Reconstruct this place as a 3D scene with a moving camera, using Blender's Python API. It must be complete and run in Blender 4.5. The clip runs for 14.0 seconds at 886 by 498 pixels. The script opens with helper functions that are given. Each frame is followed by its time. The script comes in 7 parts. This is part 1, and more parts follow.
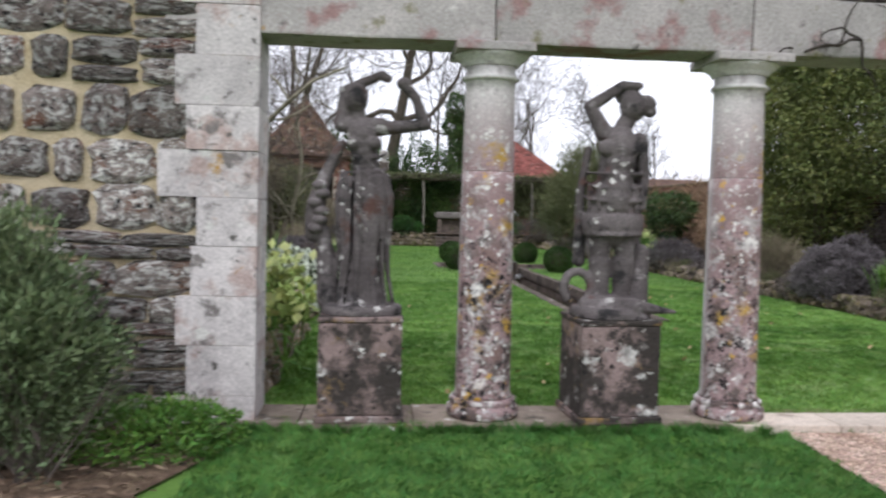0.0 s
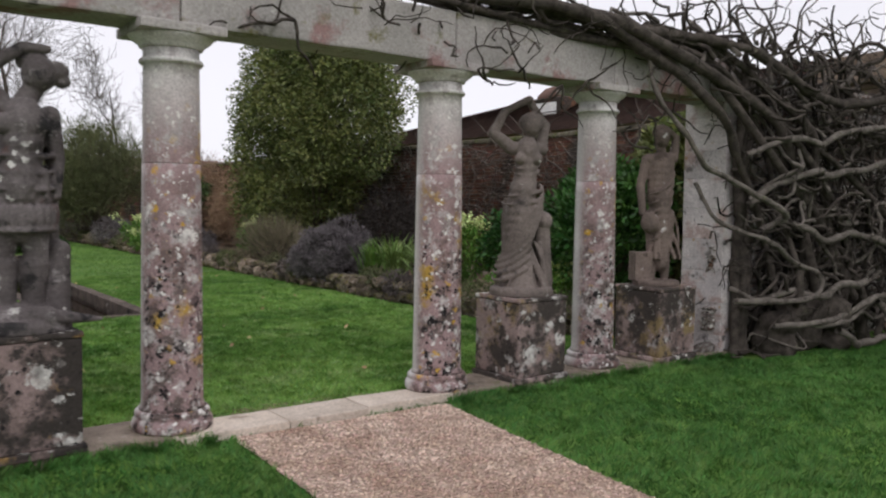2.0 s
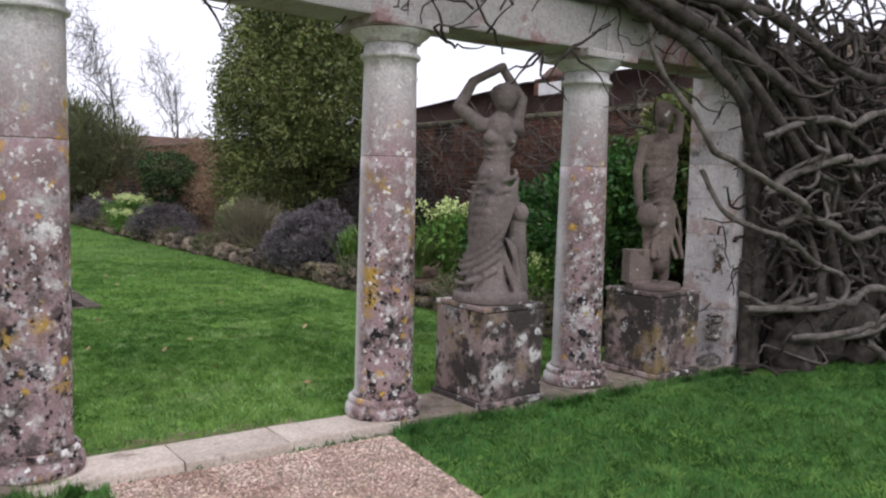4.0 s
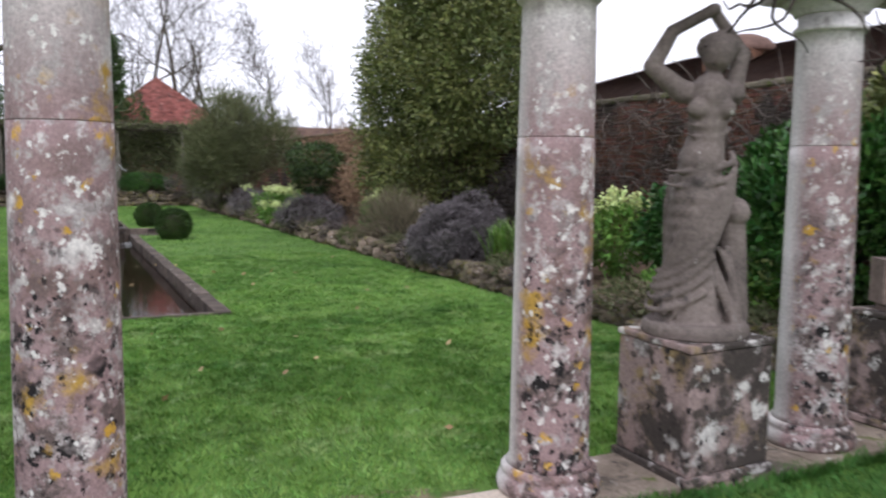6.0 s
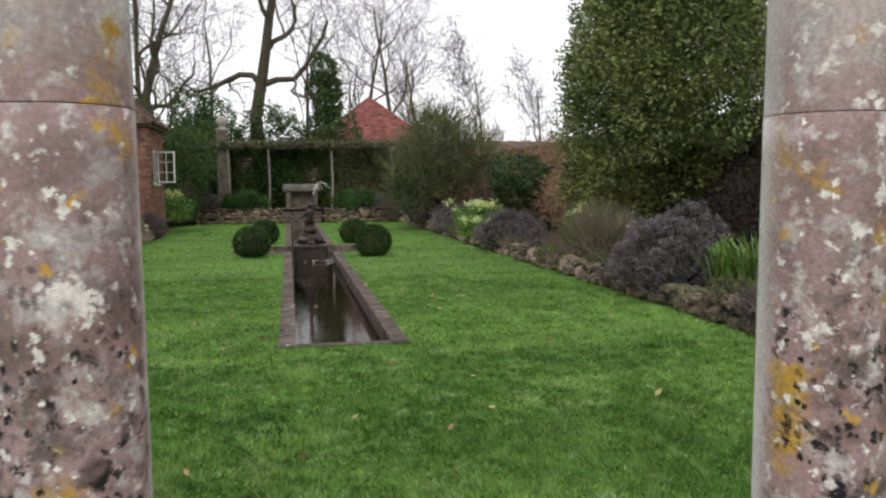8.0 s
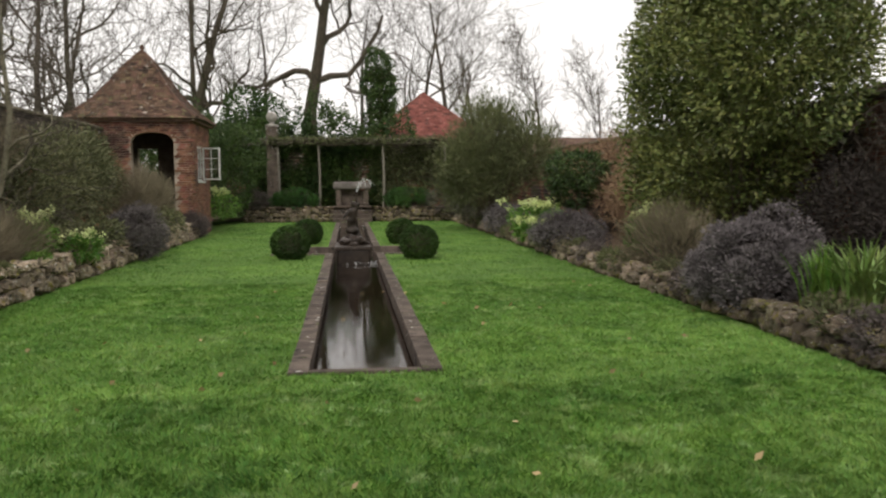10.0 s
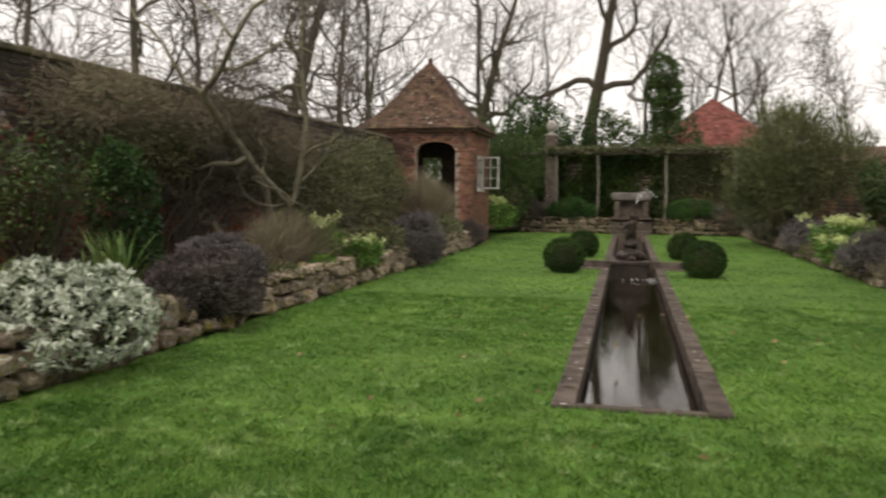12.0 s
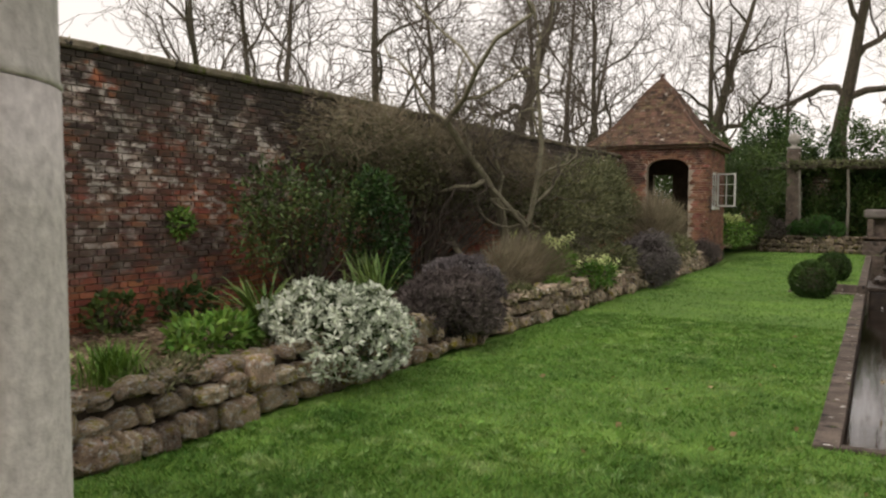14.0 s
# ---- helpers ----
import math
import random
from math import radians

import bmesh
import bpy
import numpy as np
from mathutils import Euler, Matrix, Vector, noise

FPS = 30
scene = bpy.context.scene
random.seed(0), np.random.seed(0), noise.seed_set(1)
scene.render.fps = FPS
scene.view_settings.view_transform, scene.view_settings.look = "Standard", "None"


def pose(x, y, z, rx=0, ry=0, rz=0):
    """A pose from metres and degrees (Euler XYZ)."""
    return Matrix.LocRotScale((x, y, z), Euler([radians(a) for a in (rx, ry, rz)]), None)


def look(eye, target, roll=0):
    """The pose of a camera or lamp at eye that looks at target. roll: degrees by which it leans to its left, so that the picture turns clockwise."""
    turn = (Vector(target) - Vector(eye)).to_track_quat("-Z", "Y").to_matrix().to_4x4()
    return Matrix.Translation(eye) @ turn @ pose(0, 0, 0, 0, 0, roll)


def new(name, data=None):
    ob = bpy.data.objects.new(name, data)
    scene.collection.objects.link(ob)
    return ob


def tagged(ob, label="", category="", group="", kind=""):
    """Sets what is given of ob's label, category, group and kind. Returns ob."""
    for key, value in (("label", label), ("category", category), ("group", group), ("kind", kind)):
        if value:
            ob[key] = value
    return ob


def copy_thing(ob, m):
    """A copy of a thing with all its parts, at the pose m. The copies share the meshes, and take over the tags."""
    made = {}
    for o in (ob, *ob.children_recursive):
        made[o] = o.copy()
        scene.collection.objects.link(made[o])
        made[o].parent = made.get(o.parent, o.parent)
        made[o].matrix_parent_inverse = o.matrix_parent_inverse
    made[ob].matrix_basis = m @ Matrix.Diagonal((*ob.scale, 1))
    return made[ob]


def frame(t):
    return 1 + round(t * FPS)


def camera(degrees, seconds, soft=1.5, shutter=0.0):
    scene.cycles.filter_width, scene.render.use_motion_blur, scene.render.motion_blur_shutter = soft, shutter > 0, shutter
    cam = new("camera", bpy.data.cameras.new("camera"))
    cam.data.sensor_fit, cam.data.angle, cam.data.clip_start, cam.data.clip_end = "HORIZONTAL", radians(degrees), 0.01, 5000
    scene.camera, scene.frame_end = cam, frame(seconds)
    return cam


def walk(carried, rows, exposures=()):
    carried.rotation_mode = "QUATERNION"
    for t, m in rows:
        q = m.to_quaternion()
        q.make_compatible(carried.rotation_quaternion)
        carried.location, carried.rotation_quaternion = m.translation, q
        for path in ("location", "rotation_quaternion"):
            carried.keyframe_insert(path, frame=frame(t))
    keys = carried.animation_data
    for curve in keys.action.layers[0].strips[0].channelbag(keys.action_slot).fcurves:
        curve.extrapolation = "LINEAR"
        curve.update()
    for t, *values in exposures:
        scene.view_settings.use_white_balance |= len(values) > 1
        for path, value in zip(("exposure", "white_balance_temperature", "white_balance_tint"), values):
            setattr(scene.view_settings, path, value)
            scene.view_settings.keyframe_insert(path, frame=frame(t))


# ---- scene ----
cam = camera(56.7, 14.0, 2.2, 0.4)
PATH = [
    (0, (0.579, 0.45, 1.595), (0.745, 2.441, 1.515), 1.4),
    (0.5, (0.854, 0.518, 1.62), (1.232, 2.481, 1.552), 1.4),
    (1, (1.021, 0.641, 1.627), (1.734, 2.509, 1.563), 0.4),
    (1.5, (1.268, 0.794, 1.681), (2.294, 2.509, 1.59), 1.2),
    (2, (1.503, 0.914, 1.674), (2.688, 2.522, 1.569), 0.8),
    (2.5, (1.826, 1.082, 1.689), (3.014, 2.686, 1.569), 1.5),
    (2.7, (1.943, 1.10, 1.688), (3.128, 2.706, 1.562), 1.6),
    (4.8, (2.922, 2.25, 1.758), (4.05, 3.892, 1.577), 1.3),
    (5, (2.993, 2.392, 1.74), (4.098, 4.048, 1.545), 1.38),
    (5.5, (3.182, 2.751, 1.739), (4.19, 4.46, 1.487), 0.7),
    (6, (3.37, 3.087, 1.764), (4.221, 4.887, 1.575), 0.63),
    (6.5, (3.494, 3.386, 1.775), (4.16, 5.256, 1.531), 0.75),
    (7, (3.619, 3.705, 1.768), (4.209, 5.602, 1.542), 0.9),
    (7.5, (3.787, 3.985, 1.758), (4.281, 5.913, 1.56), -0.53),
    (7.7, (3.885, 4.113, 1.741), (4.298, 6.063, 1.567), -0.5),
    (9.8, (4.404, 5.633, 1.707), (4.672, 7.611, 1.583), -0.3),
    (10, (4.438, 5.75, 1.714), (4.665, 7.731, 1.555), -0.3),
    (10.5, (4.439, 5.993, 1.706), (4.606, 7.981, 1.569), -0.1),
    (11, (4.415, 6.235, 1.733), (4.423, 8.232, 1.623), -0.8),
    (11.5, (4.413, 6.418, 1.727), (4.214, 8.404, 1.603), -0.4),
    (12, (4.426, 6.574, 1.716), (3.991, 8.522, 1.58), 0.6),
    (12.5, (4.385, 6.629, 1.721), (3.716, 8.51, 1.604), 0.5),
    (13, (4.335, 6.56, 1.75), (3.516, 8.382, 1.656), 0.0),
    (13.5, (4.29, 6.385, 1.803), (3.409, 8.177, 1.702), 0.1),
    (14, (4.262, 6.312, 1.828), (3.327, 8.077, 1.724), 0.4),
]
walk(cam, [(t, look(eye, target, roll)) for t, eye, target, roll in PATH],
     [(0, 0.45, 5950, 11), (0.7, 0.36, 6050, 10), (1.5, 0.06, 6250, 11), (2.5, -0.14, 6200, 13), (5, 0.44, 5850, 15), (7.5, 0.32, 6250, 9), (10, 0.15, 6850, 7), (14, 0.12, 7150, 10)])

# ---------------------------------------------------------------- sky and light: bright overcast
SUN_EL, SUN_AZ = 48.0, 200.0
world = bpy.data.worlds.new("overcast_sky")
scene.world = world
world.use_nodes = True
wt = world.node_tree
sky = wt.nodes.new("ShaderNodeTexSky")
sky.sky_type = 'NISHITA'
sky.sun_disc = False
sky.sun_elevation, sky.sun_rotation = radians(SUN_EL), radians(SUN_AZ)
sky.air_density, sky.dust_density, sky.ozone_density = 1.0, 1.0, 1.0
pale = wt.nodes.new("ShaderNodeHueSaturation")
pale.inputs["Saturation"].default_value = 0.12
wt.links.new(sky.outputs[0], pale.inputs["Color"])
veil = wt.nodes.new("ShaderNodeMix")
veil.data_type = 'RGBA'
veil.inputs[0].default_value = 0.75
veil.inputs[7].default_value = (7.6, 7.3, 7.5, 1.0)
wt.links.new(pale.outputs[0], veil.inputs[6])
wt.links.new(veil.outputs[2], wt.nodes["Background"].inputs[0])
wt.nodes["Background"].inputs[1].default_value = 0.14
sun = bpy.data.lights.new("sun", 'SUN')
sun.energy, sun.angle, sun.color = 0.9, radians(25), (1.0, 0.97, 0.93)
sun_ob = new("sun", sun)
az = radians(SUN_AZ)
sun_ob.matrix_world = look((0, 0, 30), Vector((0, 0, 30)) - 10 * Vector((math.sin(az) * math.cos(radians(SUN_EL)), math.cos(az) * math.cos(radians(SUN_EL)), math.sin(radians(SUN_EL)))))


# ---------------------------------------------------------------- materials
def rgb(c):
    return (c[0], c[1], c[2], 1.0)


def surface(name, dark, light, scale=3.0, fine=40.0, rough=0.9, bump=0.4, spots=(), vary=0.15, island=0.0, stretch=(1, 1, 1), bump_dist=0.01, hue=0.0, world_space=False):
    """A weathered surface: two-colour blotches, fine grain, patches (colour, scale, amount, kind, zlow, zhigh) and relief."""
    m = bpy.data.materials.new(name)
    m.use_nodes = True
    nt = m.node_tree
    n, l = nt.nodes, nt.links
    bsdf = n["Principled BSDF"]
    bsdf.inputs["Roughness"].default_value = rough
    bsdf.inputs["Specular IOR Level"].default_value = 0.25
    tc = n.new("ShaderNodeTexCoord")
    info = n.new("ShaderNodeObjectInfo")
    mul = n.new("ShaderNodeMath")
    mul.operation = 'MULTIPLY'
    mul.inputs[1].default_value = 37.0
    l.new(info.outputs["Random"], mul.inputs[0])
    add = n.new("ShaderNodeVectorMath")
    add.operation = 'ADD'
    place_out = tc.outputs["Object"]
    if world_space:
        place_out = n.new("ShaderNodeNewGeometry").outputs["Position"]
    else:
        l.new(mul.outputs[0], add.inputs[1])
    l.new(place_out, add.inputs[0])
    vec = n.new("ShaderNodeVectorMath")
    vec.operation = 'MULTIPLY'
    vec.inputs[1].default_value = stretch
    l.new(add.outputs[0], vec.inputs[0])

    def noise_tex(s, detail=5.0, rough_=0.6):
        t = n.new("ShaderNodeTexNoise")
        t.inputs["Scale"].default_value, t.inputs["Detail"].default_value, t.inputs["Roughness"].default_value = s, detail, rough_
        l.new(vec.outputs[0], t.inputs["Vector"])
        return t

    def mix(fac, a, b, mode='MIX'):
        x = n.new("ShaderNodeMix")
        x.data_type, x.blend_type = 'RGBA', mode
        for sock, v in ((x.inputs[0], fac), (x.inputs[6], a), (x.inputs[7], b)):
            if hasattr(v, "links"):
                l.new(v, sock)
            else:
                sock.default_value = v
        return x.outputs[2]

    def ramp(v, lo, hi):
        r = n.new("ShaderNodeMapRange")
        r.inputs[1].default_value, r.inputs[2].default_value = lo, hi
        l.new(v, r.inputs[0])
        return r.outputs[0]

    big = noise_tex(scale)
    col = mix(ramp(big.outputs["Fac"], 0.35, 0.65), rgb(dark), rgb(light))
    grain = noise_tex(fine, 3.0)
    for k, (c, s, amount, kind, *zz) in enumerate(spots):
        if kind == 'v':
            t = n.new("ShaderNodeTexVoronoi")
            t.inputs["Scale"].default_value = s
            warp = noise_tex(s * 1.3, 5.0, 0.75)
            w = n.new("ShaderNodeVectorMath")
            w.operation = 'MULTIPLY_ADD'
            w.inputs[1].default_value = (1.7 / s,) * 3
            l.new(warp.outputs["Color"], w.inputs[0])
            l.new(vec.outputs[0], w.inputs[2])
            l.new(w.outputs[0], t.inputs["Vector"])
            size = n.new("ShaderNodeSeparateColor")
            l.new(t.outputs["Color"], size.inputs[0])
            lim = ramp(size.outputs[0], 1.0 - amount, 1.35)
            sub = n.new("ShaderNodeMath")
            sub.operation = 'SUBTRACT'
            l.new(lim, sub.inputs[0])
            l.new(t.outputs["Distance"], sub.inputs[1])
            f0 = ramp(sub.outputs[0], 0.0, 0.10)
            cl = noise_tex(s * 0.22 + 0.4 * k, 3.0)
            gate = ramp(cl.outputs["Fac"], 0.44, 0.56)
            mg = n.new("ShaderNodeMath")
            mg.operation = 'MULTIPLY'
            l.new(f0, mg.inputs[0])
            l.new(gate, mg.inputs[1])
            f = mg.outputs[0]
        else:
            t = noise_tex(s, 6.0, 0.65)
            off = n.new("ShaderNodeVectorMath")
            off.inputs[1].default_value = (11.3 * (k + 1), 7.7 * k, 3.1)
            l.new(vec.outputs[0], off.inputs[0])
            l.new(off.outputs[0], t.inputs["Vector"])
            f = ramp(t.outputs["Fac"], 1.0 - amount, 1.08 - amount)
        if zz:
            sep = n.new("ShaderNodeSeparateXYZ")
            l.new(place_out, sep.inputs[0])
            zf = ramp(sep.outputs[2], zz[0], zz[1])
            if len(zz) > 2:      # grows on the weather side only
                yf = ramp(sep.outputs[1], zz[2], zz[2] - 0.10)
                my = n.new("ShaderNodeMath")
                my.operation = 'MULTIPLY'
                l.new(zf, my.inputs[0])
                l.new(yf, my.inputs[1])
                zf = my.outputs[0]
            mm = n.new("ShaderNodeMath")
            mm.operation = 'MULTIPLY'
            l.new(f, mm.inputs[0])
            l.new(zf, mm.inputs[1])
            f = mm.outputs[0]
        col = mix(f, col, rgb(c))
    g = ramp(grain.outputs["Fac"], 0.25, 0.75)
    gg = n.new("ShaderNodeMapRange")
    gg.inputs[3].default_value, gg.inputs[4].default_value = 0.72, 1.22
    l.new(g, gg.inputs[0])
    hsv = n.new("ShaderNodeHueSaturation")
    l.new(col, hsv.inputs["Color"])
    l.new(gg.outputs[0], hsv.inputs["Value"])
    out = hsv.outputs[0]
    if vary or island:
        rnd = info.outputs["Random"]
        if island:
            geo = n.new("ShaderNodeNewGeometry")
            rnd = geo.outputs["Random Per Island"]
        amount = island or vary
        vv = n.new("ShaderNodeMapRange")
        vv.inputs[3].default_value, vv.inputs[4].default_value = 1 - amount, 1 + amount
        l.new(rnd, vv.inputs[0])
        h2 = n.new("ShaderNodeHueSaturation")
        l.new(out, h2.inputs["Color"])
        l.new(vv.outputs[0], h2.inputs["Value"])
        if hue:
            mulh = n.new("ShaderNodeMath")
            mulh.operation = 'MULTIPLY'
            mulh.inputs[1].default_value = 7.13
            l.new(rnd, mulh.inputs[0])
            fr = n.new("ShaderNodeMath")
            fr.operation = 'FRACT'
            l.new(mulh.outputs[0], fr.inputs[0])
            hh = n.new("ShaderNodeMapRange")
            hh.inputs[3].default_value, hh.inputs[4].default_value = 0.5 - hue, 0.5 + hue
            l.new(fr.outputs[0], hh.inputs[0])
            l.new(hh.outputs[0], h2.inputs["Hue"])
        out = h2.outputs[0]
    l.new(out, bsdf.inputs["Base Color"])
    if bump:
        b = n.new("ShaderNodeBump")
        b.inputs["Strength"].default_value, b.inputs["Distance"].default_value = bump, bump_dist
        madd = n.new("ShaderNodeMath")
        madd.operation = 'ADD'
        l.new(big.outputs["Fac"], madd.inputs[0])
        l.new(grain.outputs["Fac"], madd.inputs[1])
        l.new(madd.outputs[0], b.inputs["Height"])
        l.new(b.outputs[0], bsdf.inputs["Normal"])
    return m


def leafy(name, a, b, rough=0.55, vary=0.35, hue=0.02):
    return surface(name, a, b, 0.8, 8.0, rough, 0.0, (), 0, vary, hue=hue)


PALE, OCHRE, BLACK, MOSS = (0.62, 0.60, 0.56), (0.42, 0.24, 0.05), (0.018, 0.016, 0.016), (0.10, 0.12, 0.03)
W = 0.02
M_column = surface("lichened_column_stone", (0.60, 0.575, 0.55), (0.74, 0.71, 0.685), 2.2, 60, 0.92, 0.35,
                   (((0.33, 0.232, 0.228), 2.0, 0.66, 'n', 2.6, 1.9, 0.05), ((0.44, 0.40, 0.385), 7, 0.46, 'n', 9.0, 8.0, 0.08), ((0.22, 0.145, 0.132), 4.0, 0.48, 'n', 2.1, 1.1, W), ((0.13, 0.10, 0.09), 6, 0.50, 'n', 2.3, 0.7, W),
                    ((0.45, 0.285, 0.06), 2.6, 0.425, 'n', 2.4, 2.1, W), (BLACK, 11, 0.62, 'v', 1.5, 0.9, W), (BLACK, 17, 0.75, 'v', 1.6, 1.1, W), (BLACK, 34, 0.78, 'v', 1.7, 1.2, W), ((0.50, 0.465, 0.44), 9, 0.42, 'n', 9.0, 8.0, W), ((0.55, 0.33, 0.05), 13, 0.38, 'v', 2.2, 1.8, W),
                    ((0.74, 0.71, 0.67), 5.0, 0.52, 'v', 2.0, 1.6, W), ((0.70, 0.67, 0.63), 15, 0.46, 'v', 2.6, 2.4, W), ((0.74, 0.72, 0.68), 30, 0.48, 'v', 9.0, 8.0, W)), 0.06)
M_beam = surface("weathered_beam_stone", (0.33, 0.31, 0.29), (0.47, 0.43, 0.41), 1.4, 45, 0.92, 0.35,
                 (((0.30, 0.19, 0.18), 2.0, 0.46, 'n'), ((0.18, 0.17, 0.08), 2.6, 0.42, 'n'), (PALE, 6, 0.35, 'n'), ((0.12, 0.11, 0.10), 5, 0.38, 'n'), (OCHRE, 5, 0.31, 'n')), 0.05)
M_pedestal = surface("lichened_pedestal_stone", (0.15, 0.11, 0.095), (0.29, 0.215, 0.20), 1.6, 50, 0.95, 0.5,
                     (((0.045, 0.038, 0.033), 1.7, 0.55, 'n'), ((0.28, 0.18, 0.07), 3, 0.41, 'n'), ((0.06, 0.05, 0.045), 9, 0.47, 'n'), ((0.34, 0.31, 0.29), 5, 0.38, 'n'), (PALE, 5, 0.36, 'v'), (PALE, 14, 0.4, 'v'), (BLACK, 24, 0.4, 'v')), 0.1)
M_pedestal_light = surface("mauve_pedestal_stone", (0.24, 0.172, 0.156), (0.39, 0.30, 0.28), 1.6, 50, 0.95, 0.5,
                           (((0.27, 0.20, 0.10), 2.6, 0.47, 'n'), ((0.060, 0.050, 0.044), 1.5, 0.54, 'n'), ((0.07, 0.058, 0.05), 8, 0.48, 'n'), ((0.46, 0.43, 0.41), 4, 0.41, 'n'), (PALE, 5, 0.42, 'v'), (PALE, 14, 0.45, 'v'), (BLACK, 24, 0.38, 'v')), 0.1)
M_plinth = surface("threshold_stone", (0.16, 0.125, 0.098), (0.31, 0.255, 0.205), 3.0, 50, 0.92, 0.4, ((MOSS, 4, 0.42, 'n'), ((0.09, 0.075, 0.06), 2.2, 0.46, 'n'), (BLACK, 7, 0.38, 'n'), (PALE, 12, 0.3, 'v')), 0.25)
M_sill = surface("trodden_sill_stone", (0.50, 0.42, 0.345), (0.68, 0.59, 0.50), 3.0, 50, 0.9, 0.35, (((0.30, 0.24, 0.19), 4, 0.42, 'n'), ((0.16, 0.13, 0.10), 9, 0.36, 'n')), 0.12)
M_statue = surface("weathered_statue_stone", (0.128, 0.106, 0.094), (0.225, 0.186, 0.166), 3.0, 45, 0.9, 0.5, (((0.075, 0.065, 0.06), 4, 0.44, 'n'), (PALE, 13, 0.18, 'v'), ((0.27, 0.24, 0.22), 5, 0.4, 'n')), 0.1, bump_dist=0.006)
M_statue_dark = surface("dark_statue_stone", (0.080, 0.068, 0.066), (0.175, 0.152, 0.148), 3.0, 45, 0.85, 0.5, (((0.03, 0.028, 0.028), 4, 0.45, 'n'), ((0.27, 0.245, 0.24), 6, 0.40, 'n'), ((0.11, 0.06, 0.05), 2.5, 0.42, 'n'), (PALE, 9, 0.26, 'v'), (PALE, 16, 0.3, 'v')), 0.1, bump_dist=0.006)
M_statue_red = surface("reddish_statue_stone", (0.125, 0.098, 0.084), (0.225, 0.172, 0.148), 3.0, 45, 0.9, 0.5, (((0.08, 0.06, 0.05), 4, 0.42, 'n'), (PALE, 10, 0.22, 'v')), 0.1, bump_dist=0.006)
M_ashlar = surface("ashlar_quoin_stone", (0.50, 0.46, 0.45), (0.68, 0.63, 0.61), 3.0, 45, 0.9, 0.3, (((0.44, 0.34, 0.31), 2.5, 0.48, 'n'), (OCHRE, 5, 0.37, 'n'), ((0.20, 0.18, 0.17), 4, 0.42, 'n'), ((0.12, 0.11, 0.10), 9, 0.40, 'n'), (PALE, 8, 0.35, 'v')), 0.1)
M_rubble = surface("dark_rubble_stone", (0.125, 0.100, 0.088), (0.31, 0.258, 0.232), 2.5, 30, 0.95, 0.8, (((0.18, 0.09, 0.06), 1.2, 0.45, 'n'), (BLACK, 4, 0.46, 'n'), (PALE, 5, 0.49, 'n'), (BLACK, 11, 0.43, 'n'), (PALE, 13, 0.44, 'n')), 0.45, hue=0.012, bump_dist=0.05)
M_mortar = surface("yellow_lime_mortar", (0.44, 0.35, 0.22), (0.58, 0.49, 0.34), 4.0, 60, 0.95, 0.5, ((BLACK, 4, 0.36, 'n'),), 0)
M_brick = surface("old_red_brick", (0.22, 0.078, 0.046), (0.40, 0.150, 0.085), 6.0, 50, 0.95, 0.5, (((0.11, 0.075, 0.06), 0.8, 0.52, 'n'), ((0.09, 0.065, 0.055), 3.0, 0.57, 'n', 1.2, 2.5), ((0.43, 0.35, 0.29), 3.2, 0.44, 'n', 1.3, 2.4), ((0.56, 0.51, 0.46), 7, 0.48, 'n', 0.8, 2.2), ((0.050, 0.042, 0.035), 1.3, 0.60, 'n', 2.0, 3.2), ((0.05, 0.04, 0.035), 9.0, 0.42, 'n')), 0.3, hue=0.015, world_space=True, stretch=(0.7, 0.7, 1.3))
M_brick_rest = surface("old_red_brick_rest", (0.22, 0.078, 0.046), (0.40, 0.150, 0.085), 6.0, 50, 0.95, 0.5, (((0.11, 0.075, 0.06), 0.8, 0.52, 'n'), ((0.09, 0.065, 0.055), 3.0, 0.57, 'n', 1.2, 2.5), ((0.43, 0.35, 0.29), 3.2, 0.44, 'n', 1.3, 2.4), ((0.56, 0.51, 0.46), 7, 0.48, 'n', 0.8, 2.2), ((0.050, 0.042, 0.035), 1.3, 0.60, 'n', 2.0, 3.2), ((0.05, 0.04, 0.035), 9.0, 0.42, 'n')), 0, 0.3, hue=0.015, world_space=True, stretch=(0.7, 0.7, 1.3))
M_brick_pav = surface("pavilion_brick", (0.175, 0.082, 0.056), (0.30, 0.150, 0.103), 6.0, 50, 0.95, 0.4, (((0.10, 0.06, 0.048), 1.2, 0.46, 'n'), ((0.11, 0.06, 0.045), 3, 0.42, 'n'), ((0.42, 0.33, 0.26), 6, 0.40, 'n')), 0, 0.4, hue=0.02)
M_brickjoint = surface("brick_mortar", (0.26, 0.21, 0.165), (0.52, 0.445, 0.36), 3.0, 60, 0.95, 0.4, ((BLACK, 2, 0.40, 'n'),), 0)
M_rooftile = surface("mossy_clay_tile", (0.080, 0.052, 0.038), (0.150, 0.092, 0.064), 2.0, 30, 0.95, 0.4, (((0.16, 0.145, 0.07), 3, 0.42, 'n'), ((0.045, 0.034, 0.028), 2.2, 0.42, 'n'), ((0.36, 0.32, 0.27), 5, 0.40, 'n')), 0, 0.45, hue=0.015)
M_redtile = surface("orange_red_clay_tile", (0.185, 0.060, 0.050), (0.285, 0.105, 0.085), 1.2, 12, 0.9, 0.3, (((0.12, 0.055, 0.048), 2, 0.45, 'n'), ((0.32, 0.17, 0.14), 5, 0.42, 'n')), 0, 0.38)
